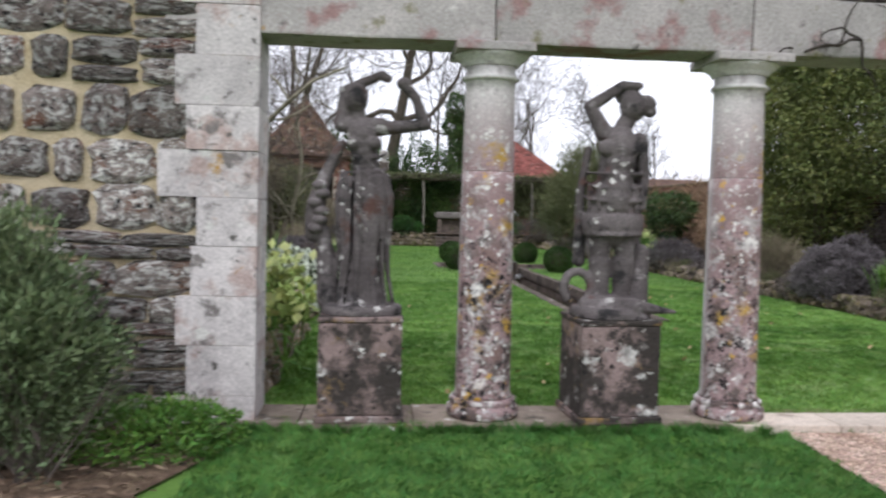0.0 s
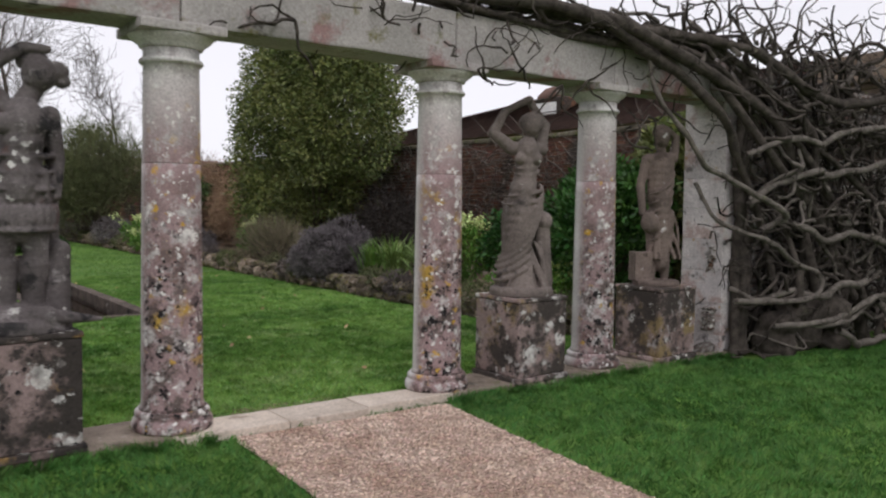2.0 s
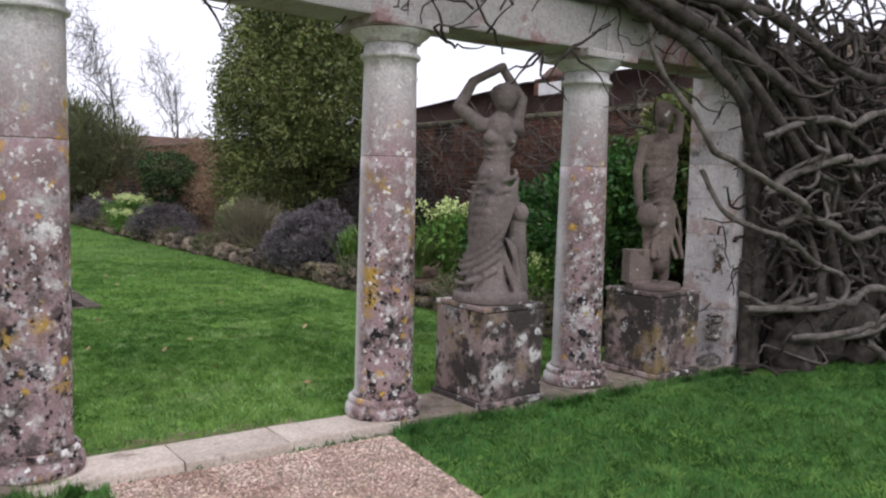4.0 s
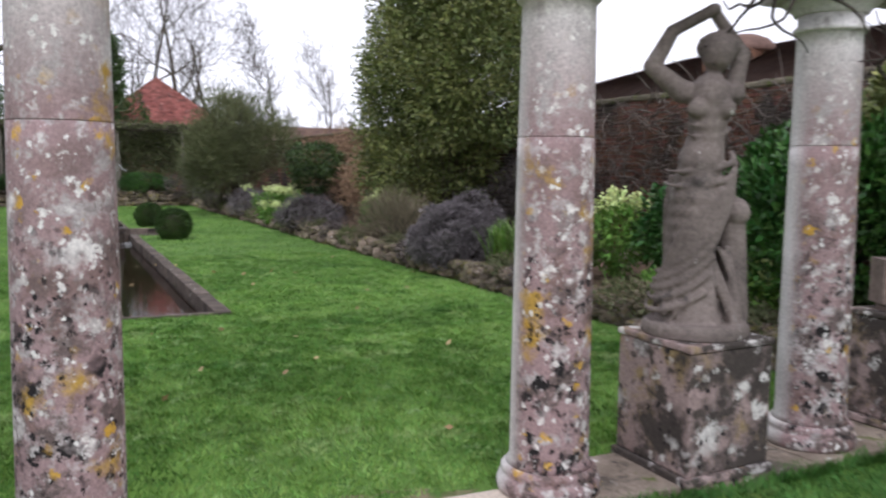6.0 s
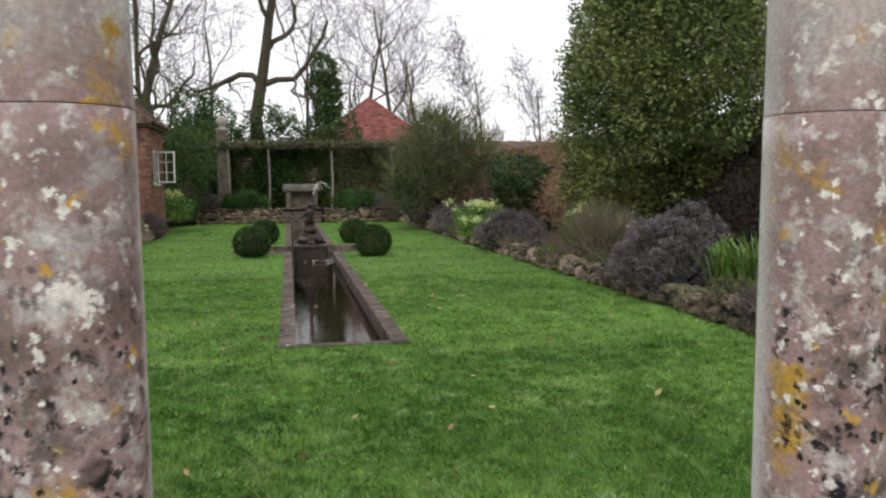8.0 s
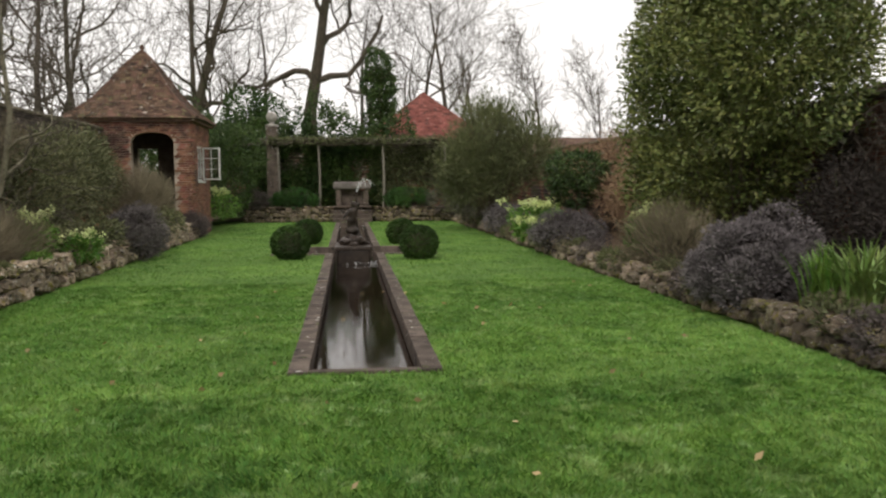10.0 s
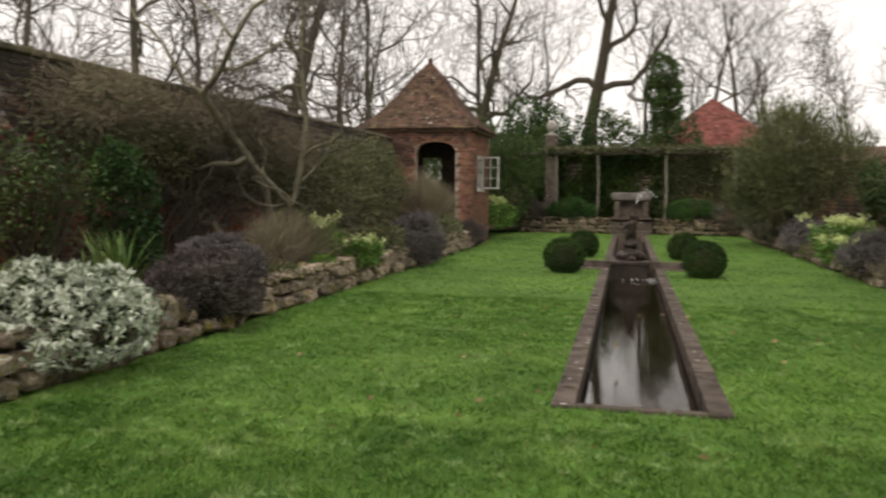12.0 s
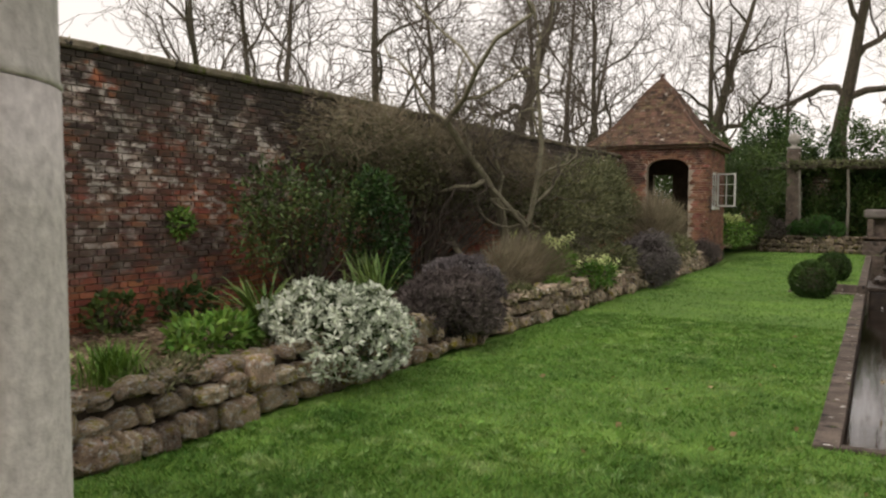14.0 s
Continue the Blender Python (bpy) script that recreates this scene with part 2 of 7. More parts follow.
# browner brick, also darkened so its colour holds the east wall's shade
M_brick_east = surface("shade_dark_brown_brick", (0.11, 0.052, 0.038), (0.20, 0.092, 0.062), 6.0, 50, 0.95, 0.5, (((0.05, 0.04, 0.035), 1.0, 0.52, 'n'), ((0.34, 0.29, 0.25), 7.0, 0.36, 'n'), ((0.05, 0.04, 0.035), 9.0, 0.42, 'n')), 0, 0.3, hue=0.015)
M_browntile = surface("brown_clay_tile", (0.13, 0.08, 0.065), (0.20, 0.125, 0.10), 2.0, 30, 0.9, 0.3, (), 0, 0.2)
M_drystone = surface("mossy_sandstone", (0.30, 0.222, 0.150), (0.56, 0.445, 0.32), 3.0, 30, 0.95, 0.9, ((BLACK, 4, 0.39, 'n'), ((0.33, 0.28, 0.05), 2.2, 0.45, 'n'), (PALE, 6, 0.47, 'n'), (BLACK, 9, 0.41, 'n'), (BLACK, 22, 0.42, 'n')), 0.45, hue=0.018, bump_dist=0.06)
M_soil = surface("bark_mulch_soil", (0.10, 0.066, 0.045), (0.25, 0.175, 0.12), 9.0, 60, 1.0, 1.0, (((0.30, 0.23, 0.17), 26, 0.42, 'n'), (BLACK, 6, 0.4, 'n')), 0, bump_dist=0.03)
M_grass = surface("lawn_turf", (0.082, 0.165, 0.030), (0.128, 0.235, 0.046), 0.9, 55, 0.9, 0.3, (((0.145, 0.27, 0.045), 0.5, 0.49, 'n'), ((0.045, 0.115, 0.020), 3.0, 0.37, 'n'), ((0.17, 0.22, 0.055), 1.6, 0.38, 'n')), 0, bump_dist=0.03)
M_worn = surface("trodden_turf", (0.10, 0.13, 0.04), (0.24, 0.20, 0.12), 6.0, 50, 0.95, 0.8, (((0.08, 0.17, 0.03), 9, 0.50, 'n'),), 0, bump_dist=0.02)
M_blade = surface("grass_blade", (0.094, 0.200, 0.036), (0.150, 0.284, 0.055), 0.7, 3.0, 0.65, 0.0, (((0.195, 0.34, 0.075), 0.55, 0.50, 'n'), ((0.070, 0.165, 0.030), 0.9, 0.44, 'n'), ((0.25, 0.36, 0.12), 2.2, 0.43, 'n'), ((0.28, 0.41, 0.16), 6.5, 0.42, 'n'), ((0.075, 0.155, 0.028), 4.0, 0.38, 'n')), 0, 0.3, hue=0.018)
M_outer_blade = surface("dark_grass_blade", (0.050, 0.135, 0.026), (0.085, 0.200, 0.040), 0.8, 3.0, 0.65, 0.0, (((0.115, 0.230, 0.050), 1.4, 0.44, 'n'), ((0.14, 0.24, 0.07), 5.0, 0.41, 'n')), 0, 0.35, hue=0.018)
M_gravel = surface("pinkish_gravel", (0.44, 0.31, 0.235), (0.64, 0.48, 0.385), 8.0, 90, 0.95, 1.0, (((0.55, 0.46, 0.38), 60, 0.42, 'v'), ((0.16, 0.11, 0.08), 45, 0.42, 'v')), 0, bump_dist=0.02)
M_pebble = surface("pebble", (0.42, 0.29, 0.22), (0.64, 0.50, 0.41), 3.0, 60, 0.9, 0.0, (), 0, 0.45, hue=0.02)
M_kerb = surface("pool_kerb_stone", (0.075, 0.060, 0.050), (0.165, 0.130, 0.108), 4.0, 50, 0.9, 0.5, ((BLACK, 3, 0.42, 'n'), (MOSS, 5, 0.38, 'n'), (PALE, 14, 0.28, 'v')), 0.18)
M_wet = surface("wet_dark_stone", (0.018, 0.014, 0.012), (0.050, 0.038, 0.030), 4.0, 50, 0.3, 0.5, (((0.10, 0.085, 0.07), 6, 0.34, 'n'), (MOSS, 5, 0.34, 'n')), 0.1)
M_poolbed = surface("pool_silt", (0.020, 0.012, 0.007), (0.05, 0.03, 0.018), 1.5, 20, 0.95, 0.2, (), 0)
M_bark = surface("grey_brown_bark", (0.062, 0.05, 0.04), (0.13, 0.105, 0.082), 3.0, 40, 0.95, 0.8, (((0.10, 0.115, 0.05), 2.5, 0.42, 'n'), (BLACK, 5, 0.38, 'n')), 0.15, stretch=(3, 3, 0.7), bump_dist=0.02)
M_mossbark = surface("mossy_fruit_bark", (0.17, 0.155, 0.105), (0.30, 0.275, 0.20), 4.0, 40, 0.95, 0.8, ((BLACK, 6, 0.38, 'n'),), 0.1)
M_twig = surface("fine_twigs", (0.085, 0.070, 0.058), (0.155, 0.130, 0.110), 3.0, 30, 0.95, 0.0, (), 0.1, 0.2)
M_wisteria_pale = surface("pale_wisteria_bark", (0.085, 0.074, 0.063), (0.205, 0.180, 0.155), 5.0, 60, 0.95, 0.8, (((0.05, 0.04, 0.034), 5, 0.44, 'n'), ((0.15, 0.15, 0.09), 4, 0.38, 'n')), 0.15, 0.2, stretch=(2, 2, 2), bump_dist=0.01)
# near-black bark: deep shade behind the front stems, put into the colour
M_wisteria_shade = surface("shade_dark_wisteria_bark", (0.020, 0.016, 0.014), (0.055, 0.046, 0.038), 5.0, 60, 0.95, 0.6, (), 0, 0.3)
M_wisteria = surface("wisteria_bark", (0.036, 0.030, 0.025), (0.105, 0.088, 0.074), 5.0, 60, 0.95, 0.8, (((0.045, 0.036, 0.03), 6, 0.44, 'n'), ((0.15, 0.15, 0.09), 4, 0.36, 'n')), 0.15, 0.2, stretch=(2, 2, 2), bump_dist=0.01)
M_white = surface("white_window_paint", (0.70, 0.70, 0.68), (0.82, 0.82, 0.80), 3.0, 30, 0.5, 0.1, (), 0)
M_palestone = surface("pale_garden_stone", (0.32, 0.30, 0.27), (0.50, 0.47, 0.43), 4.0, 50, 0.9, 0.4, ((BLACK, 6, 0.38, 'n'), (MOSS, 5, 0.35, 'n')), 0.1)
M_bench = surface("dull_bench_stone", (0.12, 0.105, 0.098), (0.22, 0.195, 0.18), 4.0, 50, 0.9, 0.4, ((BLACK, 6, 0.38, 'n'), (MOSS, 5, 0.36, 'n')), 0.1)
M_greywood = surface("silvered_timber", (0.15, 0.135, 0.11), (0.27, 0.245, 0.21), 4.0, 50, 0.9, 0.5, (((0.08, 0.08, 0.05), 4, 0.42, 'n'),), 0.2, stretch=(3, 3, 0.6))
# pavilion inside coloured dark to stand for its missing light
M_dark = surface("plaster_darkened_as_unlit", (0.10, 0.08, 0.06), (0.16, 0.13, 0.10), 3.0, 30, 0.95, 0.2, (), 0)
L_bay = leafy("bay_leaf", (0.074, 0.100, 0.028), (0.215, 0.235, 0.076), 0.42, 0.5, 0.025)
L_laurel = leafy("laurel_leaf", (0.034, 0.066, 0.020), (0.098, 0.142, 0.042), 0.4, 0.6, 0.02)
L_glossy = leafy("glossy_dark_leaf", (0.027, 0.081, 0.019), (0.068, 0.155, 0.030), 0.35, 0.45)
L_box = leafy("box_leaf", (0.026, 0.055, 0.013), (0.058, 0.111, 0.023), 0.5, 0.4)
L_lav = leafy("lavender_stem", (0.105, 0.092, 0.096), (0.215, 0.192, 0.196), 0.8, 0.35, 0.01)
L_lavpale = leafy("pale_lavender_stem", (0.105, 0.092, 0.092), (0.20, 0.178, 0.175), 0.8, 0.35, 0.01)
L_lavdark = leafy("dark_lavender_stem", (0.085, 0.070, 0.066), (0.165, 0.138, 0.130), 0.8, 0.35, 0.01)
L_dusk = leafy("dark_evergreen_leaf", (0.022, 0.056, 0.018), (0.062, 0.125, 0.032), 0.35, 0.55, 0.02)
L_heart = leafy("shade_dark_wood", (0.030, 0.025, 0.022), (0.060, 0.050, 0.045), 0.9, 0.3, 0.01)
L_silver = leafy("silver_variegated_leaf", (0.24, 0.31, 0.20), (0.68, 0.72, 0.61), 0.6, 0.35, 0.015)
L_lime = leafy("lime_bract", (0.46, 0.56, 0.18), (0.72, 0.78, 0.40), 0.6, 0.3)
L_green = leafy("fresh_green_leaf", (0.074, 0.162, 0.027), (0.162, 0.297, 0.054), 0.5, 0.4, 0.02)
L_strap = leafy("strappy_leaf", (0.081, 0.155, 0.034), (0.230, 0.324, 0.095), 0.45, 0.4, 0.02)
L_grey = leafy("grey_green_leaf", (0.094, 0.105, 0.050), (0.190, 0.193, 0.098), 0.7, 0.4, 0.02)
L_rosemary = leafy("rosemary_leaf", (0.068, 0.100, 0.046), (0.160, 0.205, 0.095), 0.6, 0.45, 0.02)
L_olive = leafy("olive_feathery_leaf", (0.080, 0.092, 0.040), (0.155, 0.168, 0.076), 0.7, 0.4, 0.02)
L_ivy = leafy("ivy_leaf", (0.027, 0.056, 0.015), (0.069, 0.112, 0.027), 0.45, 0.45)
L_russet = leafy("dry_russet_stem", (0.230, 0.149, 0.095), (0.378, 0.257, 0.162), 0.85, 0.35)
L_dry = leafy("dry_grey_stem", (0.160, 0.137, 0.090), (0.285, 0.244, 0.168), 0.85, 0.35)
L_litter = leafy("straw_litter", (0.17, 0.12, 0.08), (0.42, 0.33, 0.24), 0.9, 0.5, 0.01)
L_dead = leafy("fallen_leaf", (0.34, 0.235, 0.11), (0.50, 0.39, 0.21), 0.7, 0.3)


def water_material():
    m = bpy.data.materials.new("rippled_pool_water")
    m.use_nodes = True
    n, l = m.node_tree.nodes, m.node_tree.links
    b = n["Principled BSDF"]
    b.inputs["Base Color"].default_value = (0.75, 0.70, 0.62, 1)
    b.inputs["Roughness"].default_value, b.inputs["IOR"].default_value = 0.02, 1.8
    b.inputs["Transmission Weight"].default_value = 1.0
    tc = n.new("ShaderNodeTexCoord")
    t = n.new("ShaderNodeTexNoise")
    t.inputs["Scale"].default_value, t.inputs["Detail"].default_value = 5.0, 3.0
    sc = n.new("ShaderNodeVectorMath")
    sc.operation = 'MULTIPLY'
    sc.inputs[1].default_value = (1.0, 4.0, 1)
    l.new(tc.outputs["Object"], sc.inputs[0])
    l.new(sc.outputs[0], t.inputs["Vector"])
    bp = n.new("ShaderNodeBump")
    bp.inputs["Strength"].default_value, bp.inputs["Distance"].default_value = 0.07, 0.014
    l.new(t.outputs["Fac"], bp.inputs["Height"])
    l.new(bp.outputs[0], b.inputs["Normal"])
    return m


def glass_material():
    m = bpy.data.materials.new("window_glass")
    m.use_nodes = True
    b = m.node_tree.nodes["Principled BSDF"]
    b.inputs["Roughness"].default_value, b.inputs["Transmission Weight"].default_value, b.inputs["IOR"].default_value = 0.02, 1.0, 1.45
    return m


M_water, M_glass = water_material(), glass_material()
M_spray = surface("white_falling_water", (0.75, 0.77, 0.78), (0.85, 0.86, 0.87), 6, 40, 0.25, 0.3, (), 0)


# ---------------------------------------------------------------- mesh helpers
rng = np.random.default_rng(7)


def link_mesh(name, verts, faces, mat, parent=None, label="", smooth=False):
    me = bpy.data.meshes.new(name)
    if isinstance(faces, np.ndarray):
        nf, k = faces.shape
        me.vertices.add(len(verts))
        me.vertices.foreach_set("co", np.asarray(verts, dtype=np.float32).ravel())
        me.loops.add(nf * k)
        me.loops.foreach_set("vertex_index", faces.astype(np.int32).ravel())
        me.polygons.add(nf)
        me.polygons.foreach_set("loop_start", np.arange(0, nf * k, k, dtype=np.int32))
        me.update(calc_edges=True)
    else:
        me.from_pydata([tuple(v) for v in verts], [], faces)
    if smooth:
        me.polygons.foreach_set("use_smooth", np.ones(len(me.polygons), dtype=bool))
    me.materials.append(mat)
    me.validate()
    ob = new(name, me)
    ob.parent = parent
    if label:
        ob["label"] = label
    if name in ("stems", "twigs", "bracts", "foliage"):
        ob["kind"] = "stuff"
    return ob


def part(name, bm, mat, parent=None, label="", smooth=False):
    me = bpy.data.meshes.new(name)
    bm.normal_update()
    bm.to_mesh(me)
    bm.free()
    if smooth:
        me.polygons.foreach_set("use_smooth", np.ones(len(me.polygons), dtype=bool))
    me.materials.append(mat)
    ob = new(name, me)
    ob.parent = parent
    if label:
        ob["label"] = label
    return ob


def thing(name, loc, label, category, group="", kind=""):
    ob = new(name)
    ob.empty_display_size = 0.2
    ob.location = loc
    return tagged(ob, label, category, group, kind)


def box_bm(x0, y0, z0, x1, y1, z1, bevel=0.0, rough=0.0, seg=1):
    bm = bmesh.new()
    bmesh.ops.create_cube(bm, size=1.0, matrix=Matrix.Translation(((x0 + x1) / 2, (y0 + y1) / 2, (z0 + z1) / 2)) @ Matrix.Diagonal((x1 - x0, y1 - y0, z1 - z0, 1)))
    if bevel:
        bmesh.ops.bevel(bm, geom=bm.edges[:], offset=bevel, segments=seg, affect='EDGES', profile=0.6)
    if rough:
        for v in bm.verts:
            v.co += noise.noise_vector(v.co * 2.3) * rough
    return bm


def lathe(profile, sides=40):
    """profile: (radius, z) from the foot up."""
    v, f = [], []
    for r, z in profile:
        for k in range(sides):
            a = 2 * math.pi * k / sides
            v.append((r * math.cos(a), r * math.sin(a), z))
    for i in range(len(profile) - 1):
        for k in range(sides):
            a, b = i * sides + k, i * sides + (k + 1) % sides
            f.append((a, b, b + sides, a + sides))
    f.append(tuple(range(sides - 1, -1, -1)))
    f.append(tuple(range((len(profile) - 1) * sides, len(profile) * sides)))
    return v, f


def tubes(paths, sides=6):
    """paths: lists of (point, radius). One numpy mesh of open tubes."""
    V, F, base = [], [], 0
    for path in paths:
        pts = np.array([p for p, r in path], dtype=float)
        rad = [r for p, r in path]
        tang = np.gradient(pts, axis=0)
        tang /= np.linalg.norm(tang, axis=1)[:, None] + 1e-9
        ref = np.array([0.3, 0.9, 0.31]) if abs(tang[0][2]) > 0.7 else np.array([0.0, 0.1, 1.0])
        for i in range(len(pts)):
            u = np.cross(tang[i], ref)
            u /= np.linalg.norm(u) + 1e-9
            w = np.cross(tang[i], u)
            for k in range(sides):
                a = 2 * math.pi * k / sides
                V.append(pts[i] + rad[i] * (math.cos(a) * u + math.sin(a) * w))
        for i in range(len(pts) - 1):
            for k in range(sides):
                a, b = base + i * sides + k, base + i * sides + (k + 1) % sides
                F.append((a, b, b + sides, a + sides))
        base += len(pts) * sides
    return np.array(V), np.array(F, dtype=np.int32)


def leaves(points, out, length, width, spread=0.9, up=0.0, seed=1):
    """Folded lens-shaped leaves at points, turned roughly along out."""
    g = np.random.default_rng(seed)
    n = len(points)
    axis = out + g.normal(0, spread, (n, 3)) + np.array([0, 0, up])
    axis /= np.linalg.norm(axis, axis=1)[:, None] + 1e-9
    side = np.cross(axis, g.normal(0, 1, (n, 3)))
    side /= np.linalg.norm(side, axis=1)[:, None] + 1e-9
    nor = np.cross(axis, side)
    L = length * g.uniform(0.6, 1.25, n)[:, None]
    W = width * g.uniform(0.7, 1.2, n)[:, None]
    mid = points + axis * L * 0.45 + nor * W * 0.25
    V = np.stack([points, mid + side * W * 0.5 - nor * W * 0.25, points + axis * L, mid - side * W * 0.5 - nor * W * 0.25], axis=1).reshape(-1, 3)
    F = np.arange(4 * n, dtype=np.int32).reshape(n, 4)
    return V, F


def blob_points(blobs, n, inner=0.7, seed=1, lump=0.18, floor=None):
    """Points in the outer shell of lumpy ellipsoids (x, y, z, rx, ry, rz), with outward directions."""
    g = np.random.default_rng(seed)
    w = np.array([b[3] * b[4] + b[4] * b[5] + b[3] * b[5] for b in blobs])
    pick = g.choice(len(blobs), n, p=w / w.sum())
    B = np.array(blobs)[pick]
    d = g.normal(0, 1, (n, 3))
    d /= np.linalg.norm(d, axis=1)[:, None]
    ph = g.uniform(0, 6.28, 6)
    bump = 1 + lump * (np.sin(5 * d[:, 0] + ph[0] + pick) * np.sin(4 * d[:, 1] + ph[1]) + 0.7 * np.sin(9 * d[:, 2] + ph[2]) * np.sin(8 * d[:, 0] + ph[3] + 2 * pick) + 0.5 * np.sin(15 * d[:, 1] + ph[4]) * np.sin(14 * d[:, 2] + ph[5]))
    r = g.uniform(inner, 1.0, n) ** 0.6 * bump
    p = B[:, :3] + d * B[:, 3:6] * r[:, None]
    out = d / B[:, 3:6]
    out /= np.linalg.norm(out, axis=1)[:, None]
    if floor is not None:
        keep = p[:, 2] > floor
        p, out = p[keep], out[keep]
    return p, out


def stems(base, tips, r0=0.012, r1=0.004, sag=0.1, seed=1, seg=5):
    g = np.random.default_rng(seed)
    out = []
    for t in tips:
        b = np.array(base) + g.normal(0, 0.05, 3) * (1, 1, 0)
        t = np.array(t)
        path = []
        off = g.normal(0, sag, 3)
        for k in range(seg):
            s = k / (seg - 1)
            path.append((b + (t - b) * s + off * math.sin(math.pi * s) * (1, 1, 0.4), r0 + (r1 - r0) * s))
        out.append(path)
    return out


def shrub(name, loc, blobs, n, leaf, width, mat, label, category="shrub", spread=0.8, up=0.2, inner=0.6, seed=1, stem_mat=None, nstems=14, lump=0.18, group="", floor=0.02):
    """A shrub at loc: stems from its foot and a crown of many leaves over lumpy masses (local)."""
    ob = thing(name, loc, label, category, group)
    p, o = blob_points(blobs, n, inner, seed, lump, floor)
    v, f = leaves(p, o, leaf, width, spread, up, seed)
    link_mesh("foliage", v, f, mat, ob)["kind"] = "stuff"
    if nstems:
        tips = p[np.random.default_rng(seed).choice(len(p), nstems)]
        v, f = tubes(stems((0, 0, 0), tips, 0.02, 0.005, 0.06, seed), 4)
        link_mesh("stems", v, f, stem_mat or M_bark, ob)["kind"] = "stuff"
    return ob


# ---------------------------------------------------------------- plan, in metres
CX = 4.565                       # axis of the garden
AXIS_Y = 6.72                    # centre line of the colonnade
COLUMN_X = (CX - 3.13, CX - 1.165, CX + 1.165, CX + 3.13)
BEAM_Z0, BEAM_Z1 = 2.88, 3.31
POOL_X0, POOL_X1, POOL_Y0, POOL_Y1 = 3.87, 5.28, 13.1, 42.6
LAWN_X0, LAWN_X1 = -0.3, 9.1
WALL_L, WALL_R, WALL_END = -3.3, 12.4, 45.2

# ---------------------------------------------------------------- ground: one sheet with the pool cut out
ARM_Y0, ARM_Y1, ARM_X0, ARM_X1 = 25.7, 28.2, 2.55, 6.6
KERB = 0.19


def ground_sheet():
    xs = sorted({-900, -3.2, ARM_X0, POOL_X0, POOL_X1, ARM_X1, 12.3, 900} | set(np.arange(-3, 12.1, 0.5).round(2).tolist()))
    ys = sorted({-900, POOL_Y0, ARM_Y0, ARM_Y1, POOL_Y1, 900} | set(np.arange(-6, 45.1, 0.5).round(2).tolist()))
    idx = {}
    V, F = [], []

    def vert(i, j):
        if (i, j) not in idx:
            x, y = xs[i], ys[j]
            z = 0.0
            if -4 < x < 12.5 and 0 < y < 45 and not (2 < x < 7.2 and y > 12.5):
                z = 0.018 * noise.noise(Vector((x * 0.6, y * 0.6, 0)))
            idx[i, j] = len(V)
            V.append((x, y, z))
        return idx[i, j]
    for i in range(len(xs) - 1):
        for j in range(len(ys) - 1):
            x, y = (xs[i] + xs[i + 1]) / 2, (ys[j] + ys[j + 1]) / 2
            if POOL_X0 < x < POOL_X1 and POOL_Y0 < y < POOL_Y1 or ARM_X0 < x < ARM_X1 and ARM_Y0 < y < ARM_Y1:
                continue
            F.append((vert(i, j), vert(i + 1, j), vert(i + 1, j + 1), vert(i, j + 1)))
    return tagged(link_mesh("ground", V, F, M_grass, smooth=True), "mown green lawn turf reaching out under the trees", "lawn", kind="structure")


ground_sheet()


def lawn_blades(name, strips, mat, label, width, lean):
    """Grass blades over strips (x0, x1, y0, y1, count, height), denser where the walk passes."""
    sets, off = [], 0
    for x0, x1, y0, y1, n, h in strips:
        p = np.column_stack([rng.uniform(x0, x1, n), rng.uniform(y0, y1, n), np.zeros(n)])
        keep = ~((p[:, 0] > POOL_X0 - 0.01) & (p[:, 0] < POOL_X1 + 0.01) & (p[:, 1] > POOL_Y0) & (p[:, 1] < POOL_Y1))
        keep &= ~((p[:, 0] > ARM_X0) & (p[:, 0] < ARM_X1) & (p[:, 1] > ARM_Y0) & (p[:, 1] < ARM_Y1))
        gl, gr = 3.72 - (6.4 - p[:, 1]) * 0.05, 5.62 - (6.6 - p[:, 1]) * 0.14
        keep &= ~((p[:, 1] < 6.4) & (p[:, 0] > gl) & (p[:, 0] < gr))
        keep &= ~((p[:, 1] > 6.9) & (p[:, 1] < 8.2) & (abs(p[:, 0] - CX) < 1.0) & (rng.uniform(0, 1, n) < 0.45))
        p = p[keep]
        a = 6.0 * np.array([noise.noise(Vector((q[0] * 5.5, q[1] * 5.5, 0.5))) for q in p]) + 2.0 * np.sin(p[:, 0] * 0.7 + p[:, 1] * 0.5)
        out = np.column_stack([lean * np.cos(a), lean * np.sin(a), np.ones(len(p))])
        v, f = leaves(p, out, h, width, 0.45, 0.1, 3)
        sets.append((v, f + off))
        off += len(v)
    return tagged(link_mesh(name, np.concatenate([q[0] for q in sets]), np.concatenate([q[1] for q in sets]), mat), label, "grass", kind="stuff")


lawn_blades("grass_blades", ((-0.3, 9.1, 7.0, 12.5, 230000, 0.046), (-0.3, 9.1, 12.5, 20, 140000, 0.048), (-0.3, 9.1, 20, 42.8, 80000, 0.055), (-0.3, 3.5, 7.0, 7.1, 4000, 0.09), (5.6, 9.1, 7.0, 7.1, 4000, 0.09)), M_blade, "short blades of mown green lawn grass", 0.011, 0.75)
# outer lawn: longer blades in a darker green than the garden lawn
lawn_blades("rough_grass_blades", ((-0.5, 9.6, 2.0, 6.42, 190000, 0.055), (9.6, 13.6, 3.5, 6.1, 40000, 0.055), (-6, 14, -9, 2.0, 130000, 0.085), (-6, -0.5, 2.0, 3.4, 12000, 0.08), (-0.4, 3.62, 6.36, 6.43, 5000, 0.10), (5.65, 9.7, 6.36, 6.43, 5000, 0.10)), M_outer_blade, "longer dark green grass blades outside the colonnade", 0.008, 0.9)

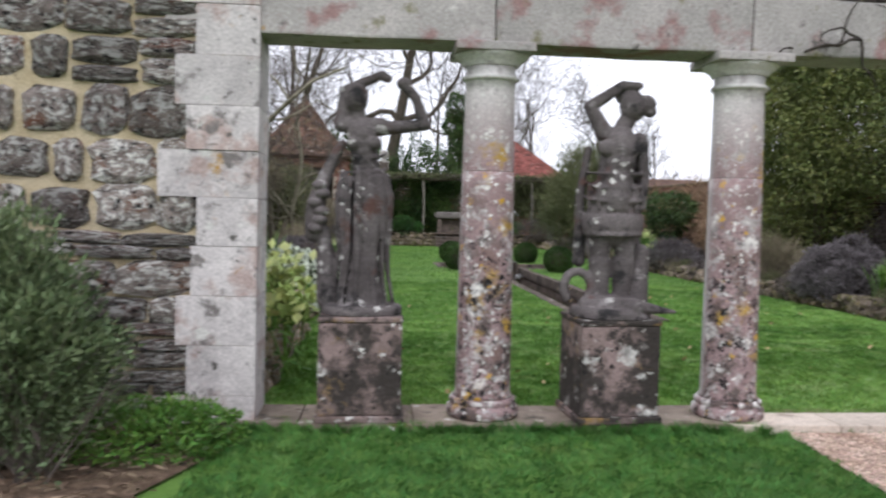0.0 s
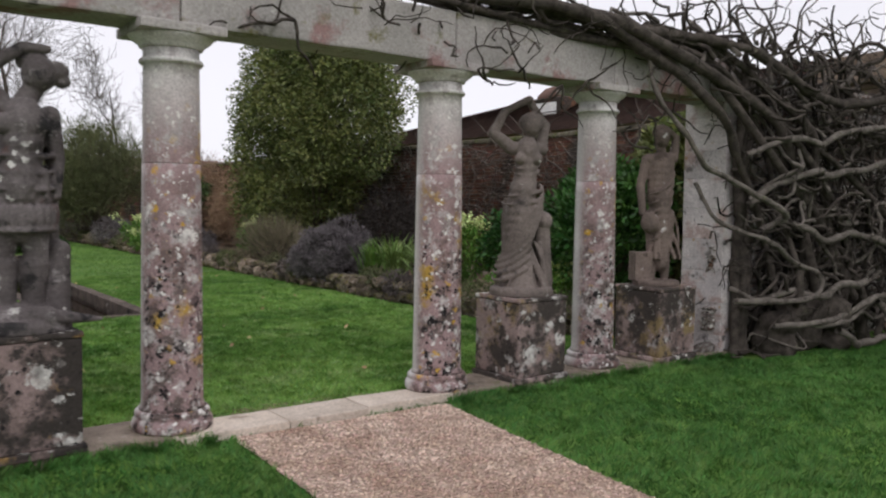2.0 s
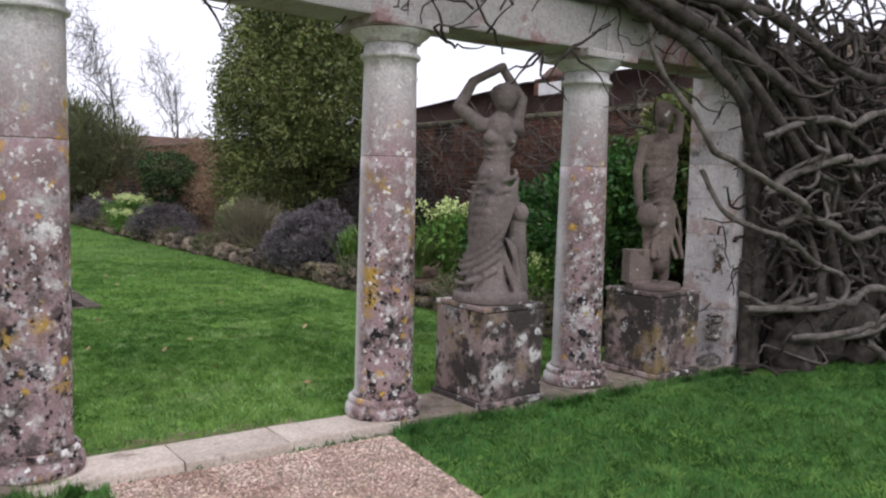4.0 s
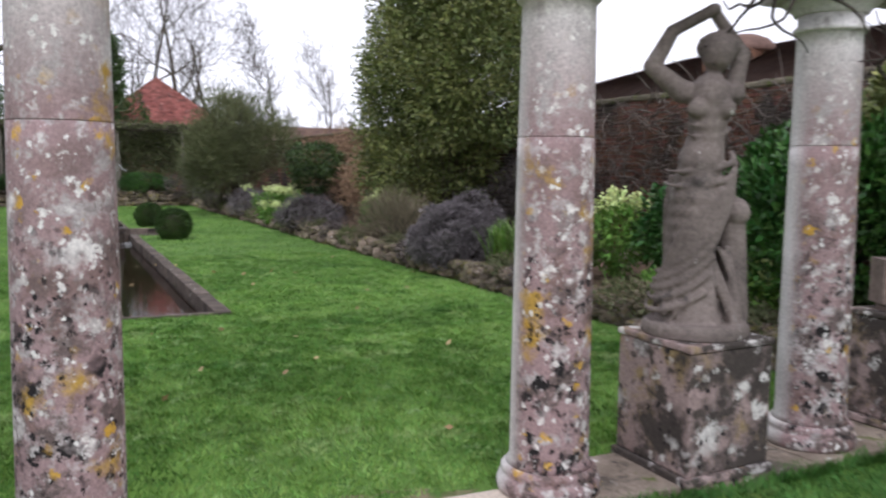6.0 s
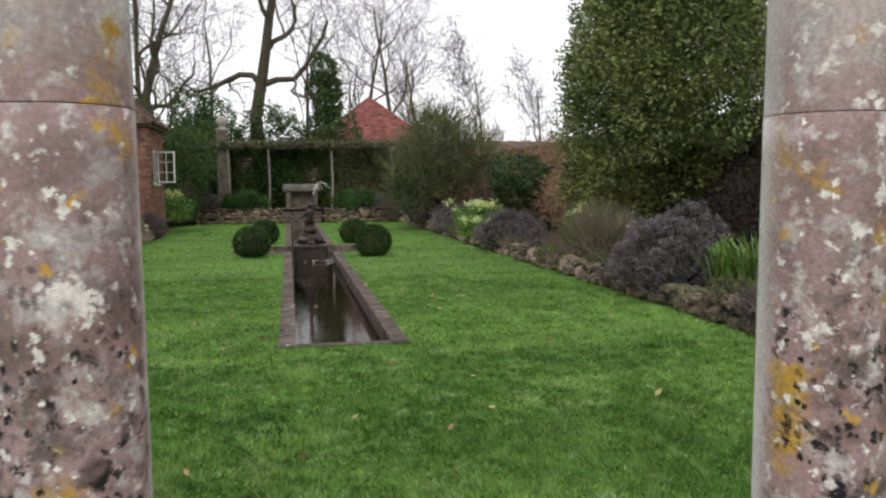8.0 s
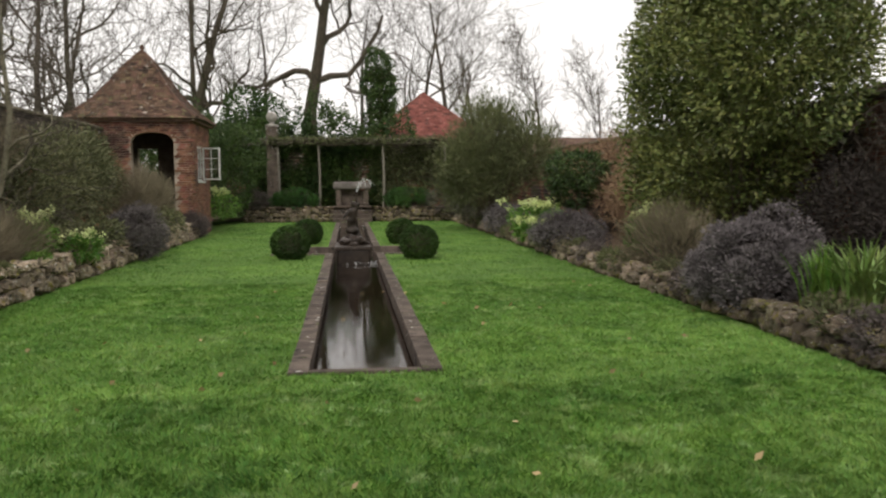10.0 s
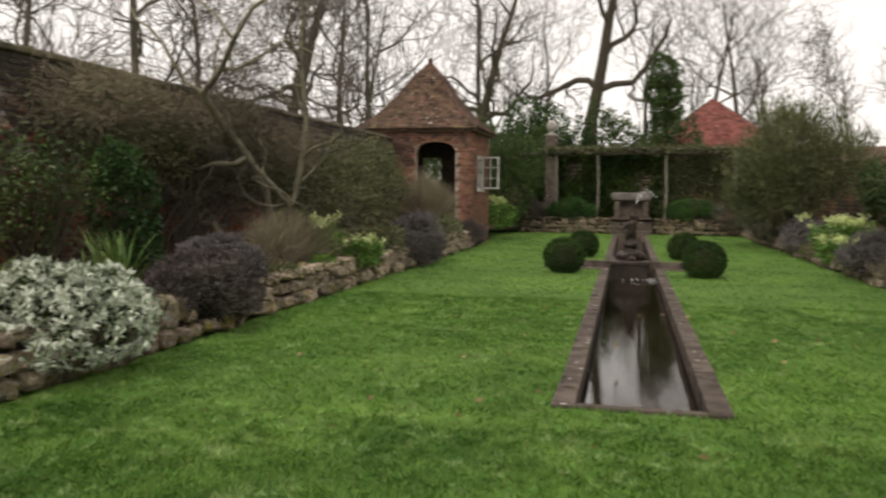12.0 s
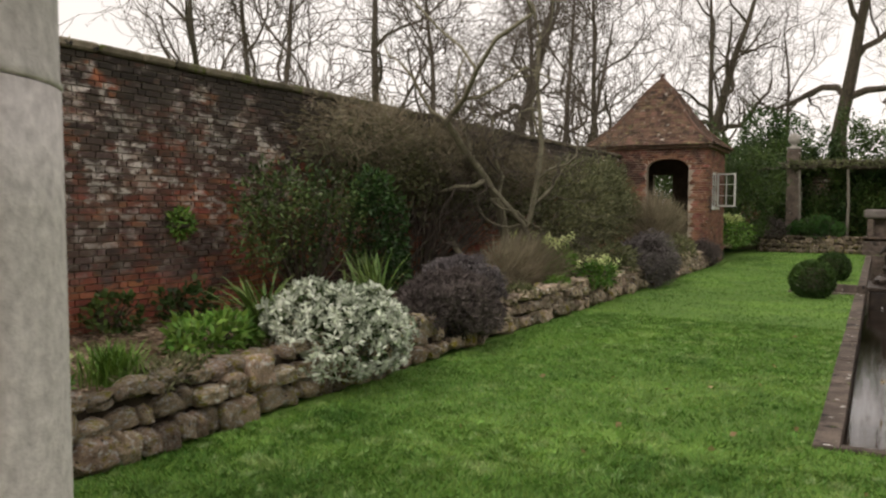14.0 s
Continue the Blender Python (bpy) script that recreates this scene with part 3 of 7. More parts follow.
# gravel path and its pebbles
gv = [(3.72 - 10.4 * 0.05, -4, 0.012), (5.62 - 10.6 * 0.14, -4, 0.012), (5.62 - 0.2 * 0.14, 6.4, 0.012), (3.72, 6.4, 0.012)]
tagged(link_mesh("gravel_path", gv, [(0, 1, 2, 3)], M_gravel), "pinkish buff gravel path between mown lawns", "path", kind="structure")


def pebbles():
    n = 16000
    y = 6.38 - rng.uniform(0, 1, n) ** 1.3 * 4.2
    t = rng.uniform(0, 1, n)
    gl, gr = 3.72 - (6.4 - y) * 0.05, 5.62 - (6.6 - y) * 0.14
    c = np.column_stack([gl + (gr - gl) * t, y, np.full(n, 0.014)])
    s = rng.uniform(0.006, 0.016, n)
    octa = np.array([(1, 0, 0), (0, 1, 0), (-1, 0, 0), (0, -1, 0), (0, 0, 0.7), (0, 0, -0.4)], dtype=float)
    a = rng.uniform(0, 6.28, n)
    rx = octa[None, :, 0] * np.cos(a)[:, None] * 1.3 - octa[None, :, 1] * np.sin(a)[:, None]
    ry = octa[None, :, 0] * np.sin(a)[:, None] * 1.3 + octa[None, :, 1] * np.cos(a)[:, None]
    V = np.stack([c[:, None, 0] + rx * s[:, None], c[:, None, 1] + ry * s[:, None], c[:, None, 2] + octa[None, :, 2] * s[:, None]], axis=2).reshape(-1, 3)
    tri = np.array([(0, 1, 4), (1, 2, 4), (2, 3, 4), (3, 0, 4), (1, 0, 5), (2, 1, 5), (3, 2, 5), (0, 3, 5)])
    F = (tri[None] + 6 * np.arange(n)[:, None, None]).reshape(-1, 3)
    tagged(link_mesh("gravel", V, F, M_pebble), "loose buff and pink gravel chips on the path", "gravel", kind="stuff")


pebbles()


# ---------------------------------------------------------------- colonnade
def threshold():
    """Long plinth of butted stones under columns and pedestals."""
    ob = thing("threshold_plinth", (0, 0, 0), "worn pale stone plinth course under the colonnade", "plinth", kind="structure")
    x = -0.6
    g = random.Random(3)
    while x < 9.7:
        w = g.uniform(0.55, 1.0)
        near = 3.6 < x + w / 2 < 5.6
        bm = box_bm(x, 6.42 + g.uniform(-0.02, 0.02), -0.1, x + w - 0.008, (6.80 if near else 7.02) + g.uniform(-0.03, 0.03), 0.07 + g.uniform(-0.008, 0.006), 0.012, 0.02, 2)
        part("stone", bm, M_sill if near else M_plinth, ob, "pale foot-worn sill stone" if near else "")
        x += w


threshold()


def column(x):
    ob = thing("column", (x, AXIS_Y, 0.07), "round pinkish grey Tuscan stone column spotted with white and ochre lichen", "column", "colonnade columns")
    v, f = lathe([(0.262, 0.0), (0.275, 0.012), (0.280, 0.045), (0.273, 0.078), (0.256, 0.092), (0.25, 0.10), (0.258, 0.115), (0.256, 0.135), (0.24, 0.15)], 44)
    link_mesh("base", v, f, M_column, ob, "moulded round base with lichen", True)
    prof = [(0.230, 0.15), (0.216, 0.18)]
    for k in range(15):
        s = k / 14
        z = 0.2 + s * 1.67
        prof.append((0.2125 - 0.024 * (z / 2.6) ** 1.6, z))
    zc = prof[-1][1]
    v, f = lathe(prof, 44)
    link_mesh("lower_drum", v, f, M_column, ob, "", True)
    prof = [(0.1985, zc + 0.002), (0.200, zc + 0.004)]
    for k in range(8):
        z = zc + 0.012 + k / 7 * (2.55 - zc - 0.012)
        prof.append((0.2125 - 0.024 * (z / 2.6) ** 1.6 - 0.001, z))
    prof += [(0.207, 2.553), (0.216, 2.565), (0.216, 2.578), (0.206, 2.59), (0.189, 2.594), (0.189, 2.66)]
    v, f = lathe(prof, 44)
    link_mesh("upper_drum", v, f, M_column, ob, "", True)
    v, f = lathe([(0.2, 2.66), (0.215, 2.667), (0.218, 2.68), (0.235, 2.695), (0.265, 2.715), (0.283, 2.735), (0.287, 2.745)], 44)
    link_mesh("echinus", v, f, M_column, ob, "", True)
    part("abacus", box_bm(-0.295, -0.295, 2.745, 0.295, 0.295, 2.812, 0.012, 0.012, 2), M_beam, ob)


for x in COLUMN_X:
    column(x)


def beam():
    ob = thing("beam", (0, 0, 0), "long weathered stone lintel beam stained with lichen and moss", "beam", kind="structure")
    xs = [-0.95] + [x for x in COLUMN_X] + [9.95]
    for a, b in zip(xs, xs[1:]):
        bm = box_bm(a + 0.004, 6.5, BEAM_Z0, b - 0.004, 6.94, BEAM_Z1, 0.018, 0.0, 2)
        bmesh.ops.subdivide_edges(bm, edges=[e for e in bm.edges if e.calc_length() > 1], cuts=12)
        for v in bm.verts:
            v.co += noise.noise_vector(v.co * 2.7) * 0.012
        part("block", bm, M_beam, ob)


beam()

PED_X = (0.49, 2.42, 6.71, 8.67)


def pedestal(x, turn, stone, label):
    ob = thing("pedestal", (x, AXIS_Y, 0.07), label, "pedestal", "statue pedestals")
    ob.rotation_euler = (0, 0, radians(turn))
    part("foot", box_bm(-0.325, -0.325, 0, 0.325, 0.325, 0.05, 0.012, 0.01, 2), stone, ob)
    bm = box_bm(-0.305, -0.305, 0.05, 0.305, 0.305, 0.735, 0.02, 0.012, 2)
    part("die", bm, stone, ob)
    part("cap", box_bm(-0.312, -0.312, 0.735, 0.312, 0.312, 0.775, 0.014, 0.01, 2), stone, ob, "mossy cap slab")


for x, a, dark in zip(PED_X, (0, 3, 1, 2), (True, True, False, False)):
    pedestal(x, a, M_pedestal if dark else M_pedestal_light, "square dark stone pedestal blotched with white lichen" if dark else "square mauve-brown stone pedestal with black and white lichen")


# ---------------------------------------------------------------- statues: plain shapes fused from swelling limbs
def ball_shape(sub):
    bm = bmesh.new()
    bmesh.ops.create_icosphere(bm, subdivisions=sub, radius=1.0)
    v = np.array([p.co[:] for p in bm.verts])
    f = np.array([[p.index for p in q.verts] for q in bm.faces], dtype=np.int32)
    bm.free()
    return v, f


BALL = ball_shape(2)


def limb(clay, p0, r0, p1, r1, flat=1.0):
    p0, p1 = Vector(p0), Vector(p1)
    d = p1 - p0
    q = np.array(d.to_track_quat('Z', 'Y').to_matrix())
    steps = max(2, int(d.length / (0.45 * max(min(r0, r1), 0.02))))
    for k in range(steps + 1):
        s = k / steps
        r = r0 + (r1 - r0) * s
        clay.append(((BALL[0] * (r, r * flat, r)) @ q.T + np.array(p0 + d * s), BALL[1]))


def mass(clay, c, r):
    clay.append((BALL[0] * r + np.array(c), BALL[1]))


def disc(clay, radius, depth):
    v, f = lathe([(radius, 0.0), (radius, depth * 0.6), (radius * 0.95, depth)], 28)
    tri = []
    for q in f:
        tri += [(q[0], q[i], q[i + 1]) for i in range(1, len(q) - 1)]
    clay.append((np.array(v), np.array(tri, dtype=np.int32)))


def slab(clay, a, b):
    v = np.array([(x, y, z) for z in (a[2], b[2]) for y in (a[1], b[1]) for x in (a[0], b[0])])
    f = np.array([(0, 2, 1), (1, 2, 3), (4, 5, 6), (5, 7, 6), (0, 1, 4), (1, 5, 4), (2, 6, 3), (3, 6, 7), (0, 4, 2), (2, 4, 6), (1, 3, 5), (3, 7, 5)], dtype=np.int32)
    clay.append((v, f))


def folds(clay, foot, waist, n, r, seed, sway=0.05, arc=(0, 6.28)):
    """Drapery ridges from the waist ring down to the foot ring: (cx, cy, z, rx, ry)."""
    g = random.Random(seed)
    for k in range(n):
        a = arc[0] + (arc[1] - arc[0]) * k / n + g.uniform(-0.1, 0.1)
        b = a + g.uniform(-0.35, 0.35)
        prev = None
        for j in range(9):
            s = j / 8
            aa = a + (b - a) * s
            cx, cy = waist[0] + (foot[0] - waist[0]) * s, waist[1] + (foot[1] - waist[1]) * s
            rx, ry = waist[3] + (foot[3] - waist[3]) * s, waist[4] + (foot[4] - waist[4]) * s
            p = Vector((cx + rx * math.cos(aa) + sway * math.sin(s * 3 + k), cy + ry * math.sin(aa), waist[2] + (foot[2] - waist[2]) * s))
            if prev is not None:
                limb(clay, prev, r * (0.7 + 0.4 * s), p, r * (0.7 + 0.4 * s))
            prev = p


def girdle(clay, profile, flat, a0, z0, a1, z1, sag, r, lean=0.0):
    """A cloth ridge lying on a body of the given (z, radius) profile, from angle a0 at z0 to a1 at z1, sagging between."""
    prev = None
    zs, rs = [q[0] for q in profile], [q[1] for q in profile]
    for j in range(13):
        s = j / 12
        z = z0 + (z1 - z0) * s - sag * math.sin(math.pi * s)
        q = float(np.interp(z, zs, rs)) + r * 0.25
        a = radians(a0 + (a1 - a0) * s)
        p = Vector((q * math.cos(a) + lean * (1 - z), flat * q * math.sin(a), z))
        w = r * (0.55 + 0.45 * math.sin(math.pi * min(1, 0.15 + s)))
        if prev is not None:
            limb(clay, prev, w, p, w)
        prev = p


def finish_statue(clay, x, mat, label, turn=0, voxel=0.009, name="statue", z=0.845, y=AXIS_Y, size=1.0, girth=1.0):
    off, V, F = 0, [], []
    for v, f in clay:
        V.append(v)
        F.append(f + off)
        off += len(v)
    ob = link_mesh(name, np.concatenate(V), np.concatenate(F), mat)
    ob.location = (x, y, z)
    ob.scale = (size * girth, size * girth, size)
    ob.rotation_euler = (0, 0, radians(turn))
    m = ob.modifiers.new("fuse", 'REMESH')
    m.mode, m.voxel_size, m.use_smooth_shade = 'VOXEL', voxel, True
    s = ob.modifiers.new("worn", 'SMOOTH')
    s.factor, s.iterations = 0.5, 2
    return tagged(ob, label, "statue")


def statue_one():
    clay = []
    disc(clay, 0.27, 0.07)
    limb(clay, (0.0, 0, 0.08), 0.175, (0.01, 0, 0.45), 0.135, 0.85)
    limb(clay, (0.01, 0, 0.45), 0.135, (0.04, 0, 0.88), 0.165, 0.78)
    limb(clay, (0.04, 0, 0.88), 0.165, (0.01, 0, 1.10), 0.125, 0.75)
    limb(clay, (0.01, 0, 1.10), 0.125, (-0.02, 0, 1.34), 0.145, 0.7)
    limb(clay, (-0.15, 0, 1.42), 0.06, (0.10, 0, 1.42), 0.065)
    limb(clay, (-0.04, 0, 1.42), 0.055, (-0.05, -0.01, 1.54), 0.05)
    mass(clay, (-0.06, -0.02, 1.62), (0.08, 0.095, 0.115))
    mass(clay, (-0.07, 0.04, 1.66), (0.09, 0.09, 0.085))
    limb(clay, (-0.16, 0.0, 1.42), 0.052, (-0.13, 0.02, 1.66), 0.042)
    limb(clay, (-0.13, 0.02, 1.68), 0.042, (0.10, -0.02, 1.80), 0.034)
    limb(clay, (0.10, -0.02, 1.80), 0.036, (0.14, -0.04, 1.77), 0.034)
    limb(clay, (0.10, 0, 1.40), 0.058, (0.39, -0.05, 1.43), 0.044)
    limb(clay, (0.39, -0.05, 1.43), 0.044, (0.33, -0.08, 1.62), 0.034)
    limb(clay, (0.33, -0.08, 1.62), 0.036, (0.27, -0.08, 1.70), 0.040)
    mass(clay, (0.25, -0.08, 1.73), (0.055, 0.05, 0.05))
    mass(clay, (-0.06, -0.10, 1.28), (0.055, 0.045, 0.055))
    mass(clay, (0.06, -0.10, 1.28), (0.055, 0.045, 0.055))
    prev = None
    for k in range(12):      # cloth slung from the shoulder and gathered at the hip
        t = k / 11
        p = Vector((-0.15 - 0.17 * math.sin(1.9 * t), 0.03, 1.28 - 0.68 * t))
        if prev is not None:
            limb(clay, prev, 0.028 + 0.05 * t, p, 0.03 + 0.05 * t)
        prev = p
    for k in range(6):
        mass(clay, (-0.29 + 0.03 * math.sin(2.3 * k), -0.05, 0.96 - 0.065 * k), (0.055, 0.06, 0.04))
    limb(clay, (-0.26, 0, 0.60), 0.05, (-0.22, 0, 0.1), 0.085)
    prof = [(0.08, 0.205), (0.25, 0.175), (0.45, 0.155), (0.7, 0.165), (0.88, 0.175), (1.1, 0.135), (1.34, 0.15)]
    for k in range(8):       # tall hanging folds with deep gaps
        a = -165 + 21 * k
        girdle(clay, prof, 0.84, a, 1.06 - 0.02 * (k % 3), a + 6 * math.sin(k * 2.1), 0.09, 0.0, 0.022 + 0.006 * (k % 2))
    for k in range(6):
        girdle(clay, prof, 0.84, 15 + 25 * k, 1.0, 18 + 25 * k, 0.09, 0.0, 0.024)
    for k in range(3):       # overfold hanging from one hip
        girdle(clay, prof, 0.86, -75 + 22 * k, 1.02, -62 + 20 * k, 0.52 + 0.05 * k, 0.0, 0.03)
    girdle(clay, prof, 0.8, -5, 1.10, -175, 1.08, 0.03, 0.016)
    girdle(clay, prof, 0.8, -5, 1.22, -175, 1.22, 0.05, 0.012)
    finish_statue(clay, PED_X[0], M_statue_dark, "dark weathered stone statue of a draped figure with raised arms", girth=1.14)


def statue_two():
    clay = []
    disc(clay, 0.29, 0.08)
    limb(clay, (-0.075, 0, 0.1), 0.062, (-0.085, 0, 0.42), 0.088)
    limb(clay, (-0.085, 0, 0.42), 0.07, (-0.09, 0, 0.75), 0.10)
    limb(clay, (0.08, 0.02, 0.1), 0.062, (0.085, 0.0, 0.42), 0.085)
    limb(clay, (0.1, 0, 0.42), 0.068, (0.08, 0, 0.75), 0.10)
    limb(clay, (0.0, 0, 0.72), 0.185, (0, 0, 0.92), 0.195, 0.75)
    limb(clay, (0, 0, 0.92), 0.195, (0.01, 0, 1.08), 0.18, 0.75)
    limb(clay, (0.01, 0, 1.08), 0.18, (0.03, 0, 1.30), 0.19, 0.7)
    prof = [(0.6, 0.20), (0.72, 0.20), (0.92, 0.20), (1.08, 0.185), (1.3, 0.195)]
    for z, sag, w in ((0.66, 0.02, 0.022), (0.80, 0.03, 0.016), (0.93, 0.04, 0.018), (1.04, 0.05, 0.016), (1.12, 0.02, 0.020)):
        girdle(clay, prof, 0.76, 8, z, -188, z, sag, w)
        girdle(clay, prof, 0.76, 8, z, 172, z, 0.0, w)
    for k in range(13):
        a = -175 + 14 * k
        girdle(clay, prof, 0.76, a, 0.78, a + 3, 0.63, 0.0, 0.024)
        if k % 2:
            girdle(clay, prof, 0.76, a, 1.02, a + 2, 0.84, 0.0, 0.020)
    mass(clay, (-0.08, -0.1, 1.3), (0.075, 0.05, 0.07))
    mass(clay, (0.09, -0.1, 1.3), (0.075, 0.05, 0.07))
    limb(clay, (0.02, 0, 1.4), 0.07, (0.1, 0, 1.55), 0.065)
    mass(clay, (0.12, -0.02, 1.63), (0.1, 0.11, 0.12))
    mass(clay, (0.22, 0.0, 1.66), (0.075, 0.07, 0.07))
    mass(clay, (0.25, 0.0, 1.6), (0.05, 0.05, 0.05))
    mass(clay, (0.1, 0.03, 1.71), (0.1, 0.09, 0.07))
    limb(clay, (-0.08, 0, 1.42), 0.07, (-0.19, 0, 1.62), 0.05)
    limb(clay, (-0.19, 0, 1.62), 0.05, (0.04, -0.03, 1.79), 0.038)
    limb(clay, (0.04, -0.03, 1.79), 0.036, (0.16, -0.03, 1.79), 0.03)
    limb(clay, (0.18, 0, 1.38), 0.06, (0.22, 0.02, 1.1), 0.05)
    limb(clay, (0.22, 0.02, 1.1), 0.05, (0.2, -0.02, 0.86), 0.04)
    for sx in (-1, 1):
        limb(clay, (sx * 0.17, 0.08, 1.3), 0.03, (sx * 0.215, 0.11, 0.95), 0.034)
        limb(clay, (sx * 0.215, 0.11, 0.95), 0.034, (sx * 0.205, 0.13, 0.42), 0.05)
    limb(clay, (0.24, 0.08, 0.5), 0.07, (0.2, 0.08, 0.1), 0.11)
    prev = None
    for k in range(11):
        a = radians(-60 + 28 * k)
        p = Vector((-0.25 + 0.10 * math.cos(a), -0.02, 0.22 + 0.13 * math.sin(a)))
        if prev is not None:
            limb(clay, prev, 0.035, p, 0.032)
        prev = p
    limb(clay, (-0.18, -0.05, 0.09), 0.07, (0.12, -0.2, 0.1), 0.07)
    limb(clay, (0.12, -0.2, 0.1), 0.06, (0.42, -0.16, 0.06), 0.016)
    limb(clay, (-0.1, -0.02, 0.12), 0.06, (0.1, 0, 0.12), 0.06)
    finish_statue(clay, PED_X[1], M_statue_dark, "dark weathered stone statue in a tunic with one arm raised", girth=1.08)


def statue_three():
    clay = []
    disc(clay, 0.28, 0.08)
    limb(clay, (-0.03, 0, 0.09), 0.205, (-0.05, 0, 0.4), 0.155, 0.85)
    limb(clay, (-0.05, 0, 0.4), 0.165, (-0.02, 0, 0.78), 0.18, 0.8)
    limb(clay, (-0.02, 0, 0.78), 0.18, (0.0, 0, 0.98), 0.165, 0.75)
    limb(clay, (0.0, 0, 0.98), 0.155, (0.02, 0, 1.12), 0.13, 0.78)
    limb(clay, (0.02, 0, 1.12), 0.135, (0.03, 0, 1.34), 0.155, 0.72)
    limb(clay, (-0.11, 0, 1.38), 0.065, (0.15, 0, 1.37), 0.065)
    mass(clay, (-0.04, -0.1, 1.28), (0.06, 0.05, 0.06))
    mass(clay, (0.09, -0.1, 1.28), (0.06, 0.05, 0.06))
    limb(clay, (0.03, 0, 1.4), 0.055, (0.05, -0.01, 1.5), 0.05)
    mass(clay, (0.06, -0.02, 1.59), (0.085, 0.1, 0.115))
    mass(clay, (0.07, 0.03, 1.63), (0.115, 0.1, 0.095))
    limb(clay, (-0.12, 0, 1.39), 0.062, (-0.27, 0, 1.52), 0.048)
    limb(clay, (-0.27, 0, 1.52), 0.048, (-0.17, 0, 1.72), 0.038)
    limb(clay, (-0.17, 0, 1.72), 0.036, (0.04, 0.0, 1.84), 0.034)
    limb(clay, (0.15, 0.02, 1.38), 0.055, (0.2, 0.06, 1.6), 0.042)
    limb(clay, (0.2, 0.06, 1.6), 0.04, (0.05, 0.03, 1.82), 0.034)
    prof = [(0.08, 0.235), (0.2, 0.215), (0.4, 0.175), (0.6, 0.185), (0.78, 0.188), (0.98, 0.165), (1.12, 0.135), (1.34, 0.155)]
    for k in range(7):       # long pulls from the hip to the far foot
        girdle(clay, prof, 0.82, -20 - 14 * k, 0.98 - 0.05 * k, -120 - 9 * k, 0.10 + 0.03 * k, 0.03, 0.021, -0.04)
    for k in range(5):       # deep swags about the shins
        girdle(clay, prof, 0.84, -55 - 6 * k, 0.66 - 0.10 * k, -175 - 6 * k, 0.36 - 0.045 * k, 0.07, 0.021, -0.04)
    for k in range(2):       # cloth rolled across the belly
        girdle(clay, prof, 0.8, 10 + 4 * k, 1.04 - 0.05 * k, -185, 0.94 - 0.07 * k, 0.05 + 0.02 * k, 0.019)
    for k in range(3):
        girdle(clay, prof, 0.78, -15, 1.3 - 0.06 * k, -165, 1.3 - 0.06 * k, 0.06, 0.012)
    for k in range(8):
        girdle(clay, prof, 0.82, 20 + 17 * k, 0.9, 25 + 18 * k, 0.09, 0.0, 0.022)
    folds(clay, (0.02, 0, 0.09, 0.20, 0.17), (-0.02, 0, 0.5, 0.15, 0.12), 9, 0.02, 9, 0.03, (-1.6, -0.1))
    limb(clay, (0.2, 0.05, 0.1), 0.09, (0.19, 0.06, 0.62), 0.07)
    mass(clay, (0.2, 0.04, 0.7), (0.075, 0.075, 0.09))
    finish_statue(clay, PED_X[2], M_statue, "grey stone statue of a draped figure with both arms raised", -32, girth=1.08)


def statue_four():
    clay = []
    disc(clay, 0.25, 0.06)
    slab(clay, (-0.27, -0.1, 0.05), (-0.08, 0.12, 0.36))
    limb(clay, (-0.06, 0, 0.1), 0.05, (-0.05, 0, 0.4), 0.065)
    limb(clay, (0.1, 0.02, 0.1), 0.05, (0.09, 0, 0.4), 0.07)
    limb(clay, (-0.05, 0, 0.4), 0.07, (-0.04, 0, 0.75), 0.10)
    limb(clay, (0.09, 0, 0.4), 0.08, (0.08, 0, 0.75), 0.11)
    limb(clay, (0.04, 0, 0.26), 0.125, (0.03, 0, 0.6), 0.145, 0.75)
    limb(clay, (0.03, 0, 0.6), 0.15, (0.02, 0, 0.95), 0.155, 0.75)
    limb(clay, (0.02, 0, 0.95), 0.145, (0.02, 0, 1.3), 0.155, 0.7)
    limb(clay, (-0.12, 0, 1.36), 0.065, (0.15, 0, 1.38), 0.065)
    limb(clay, (0.02, 0, 1.38), 0.055, (0.02, 0, 1.5), 0.05)
    mass(clay, (0.02, -0.01, 1.59), (0.085, 0.1, 0.115))
    limb(clay, (-0.14, 0, 1.36), 0.055, (-0.2, 0, 1.08), 0.048)
    limb(clay, (-0.2, 0, 1.08), 0.048, (-0.19, -0.06, 0.78), 0.04)
    mass(clay, (-0.13, -0.12, 0.68), (0.1, 0.08, 0.12))
    limb(clay, (0.16, 0, 1.38), 0.055, (0.20, 0.04, 1.60), 0.044)
    limb(clay, (0.20, 0.04, 1.60), 0.042, (0.09, 0.02, 1.68), 0.034)
    mass(clay, (0.03, 0.03, 1.66), (0.105, 0.1, 0.085))
    prof = [(0.3, 0.13), (0.55, 0.16), (0.95, 0.155), (1.3, 0.16)]
    for k in range(6):
        girdle(clay, prof, 0.78, -10 - 10 * k, 1.24 - 0.11 * k, -150, 0.98 - 0.1 * k, 0.06, 0.018)
    folds(clay, (0.05, 0, 0.30, 0.16, 0.12), (0.02, 0, 0.8, 0.14, 0.1), 12, 0.02, 14)
    finish_statue(clay, PED_X[3], M_statue_red, "reddish brown stone statue holding a mask beside a block", -30)


statue_one()
statue_two()
statue_three()
statue_four()


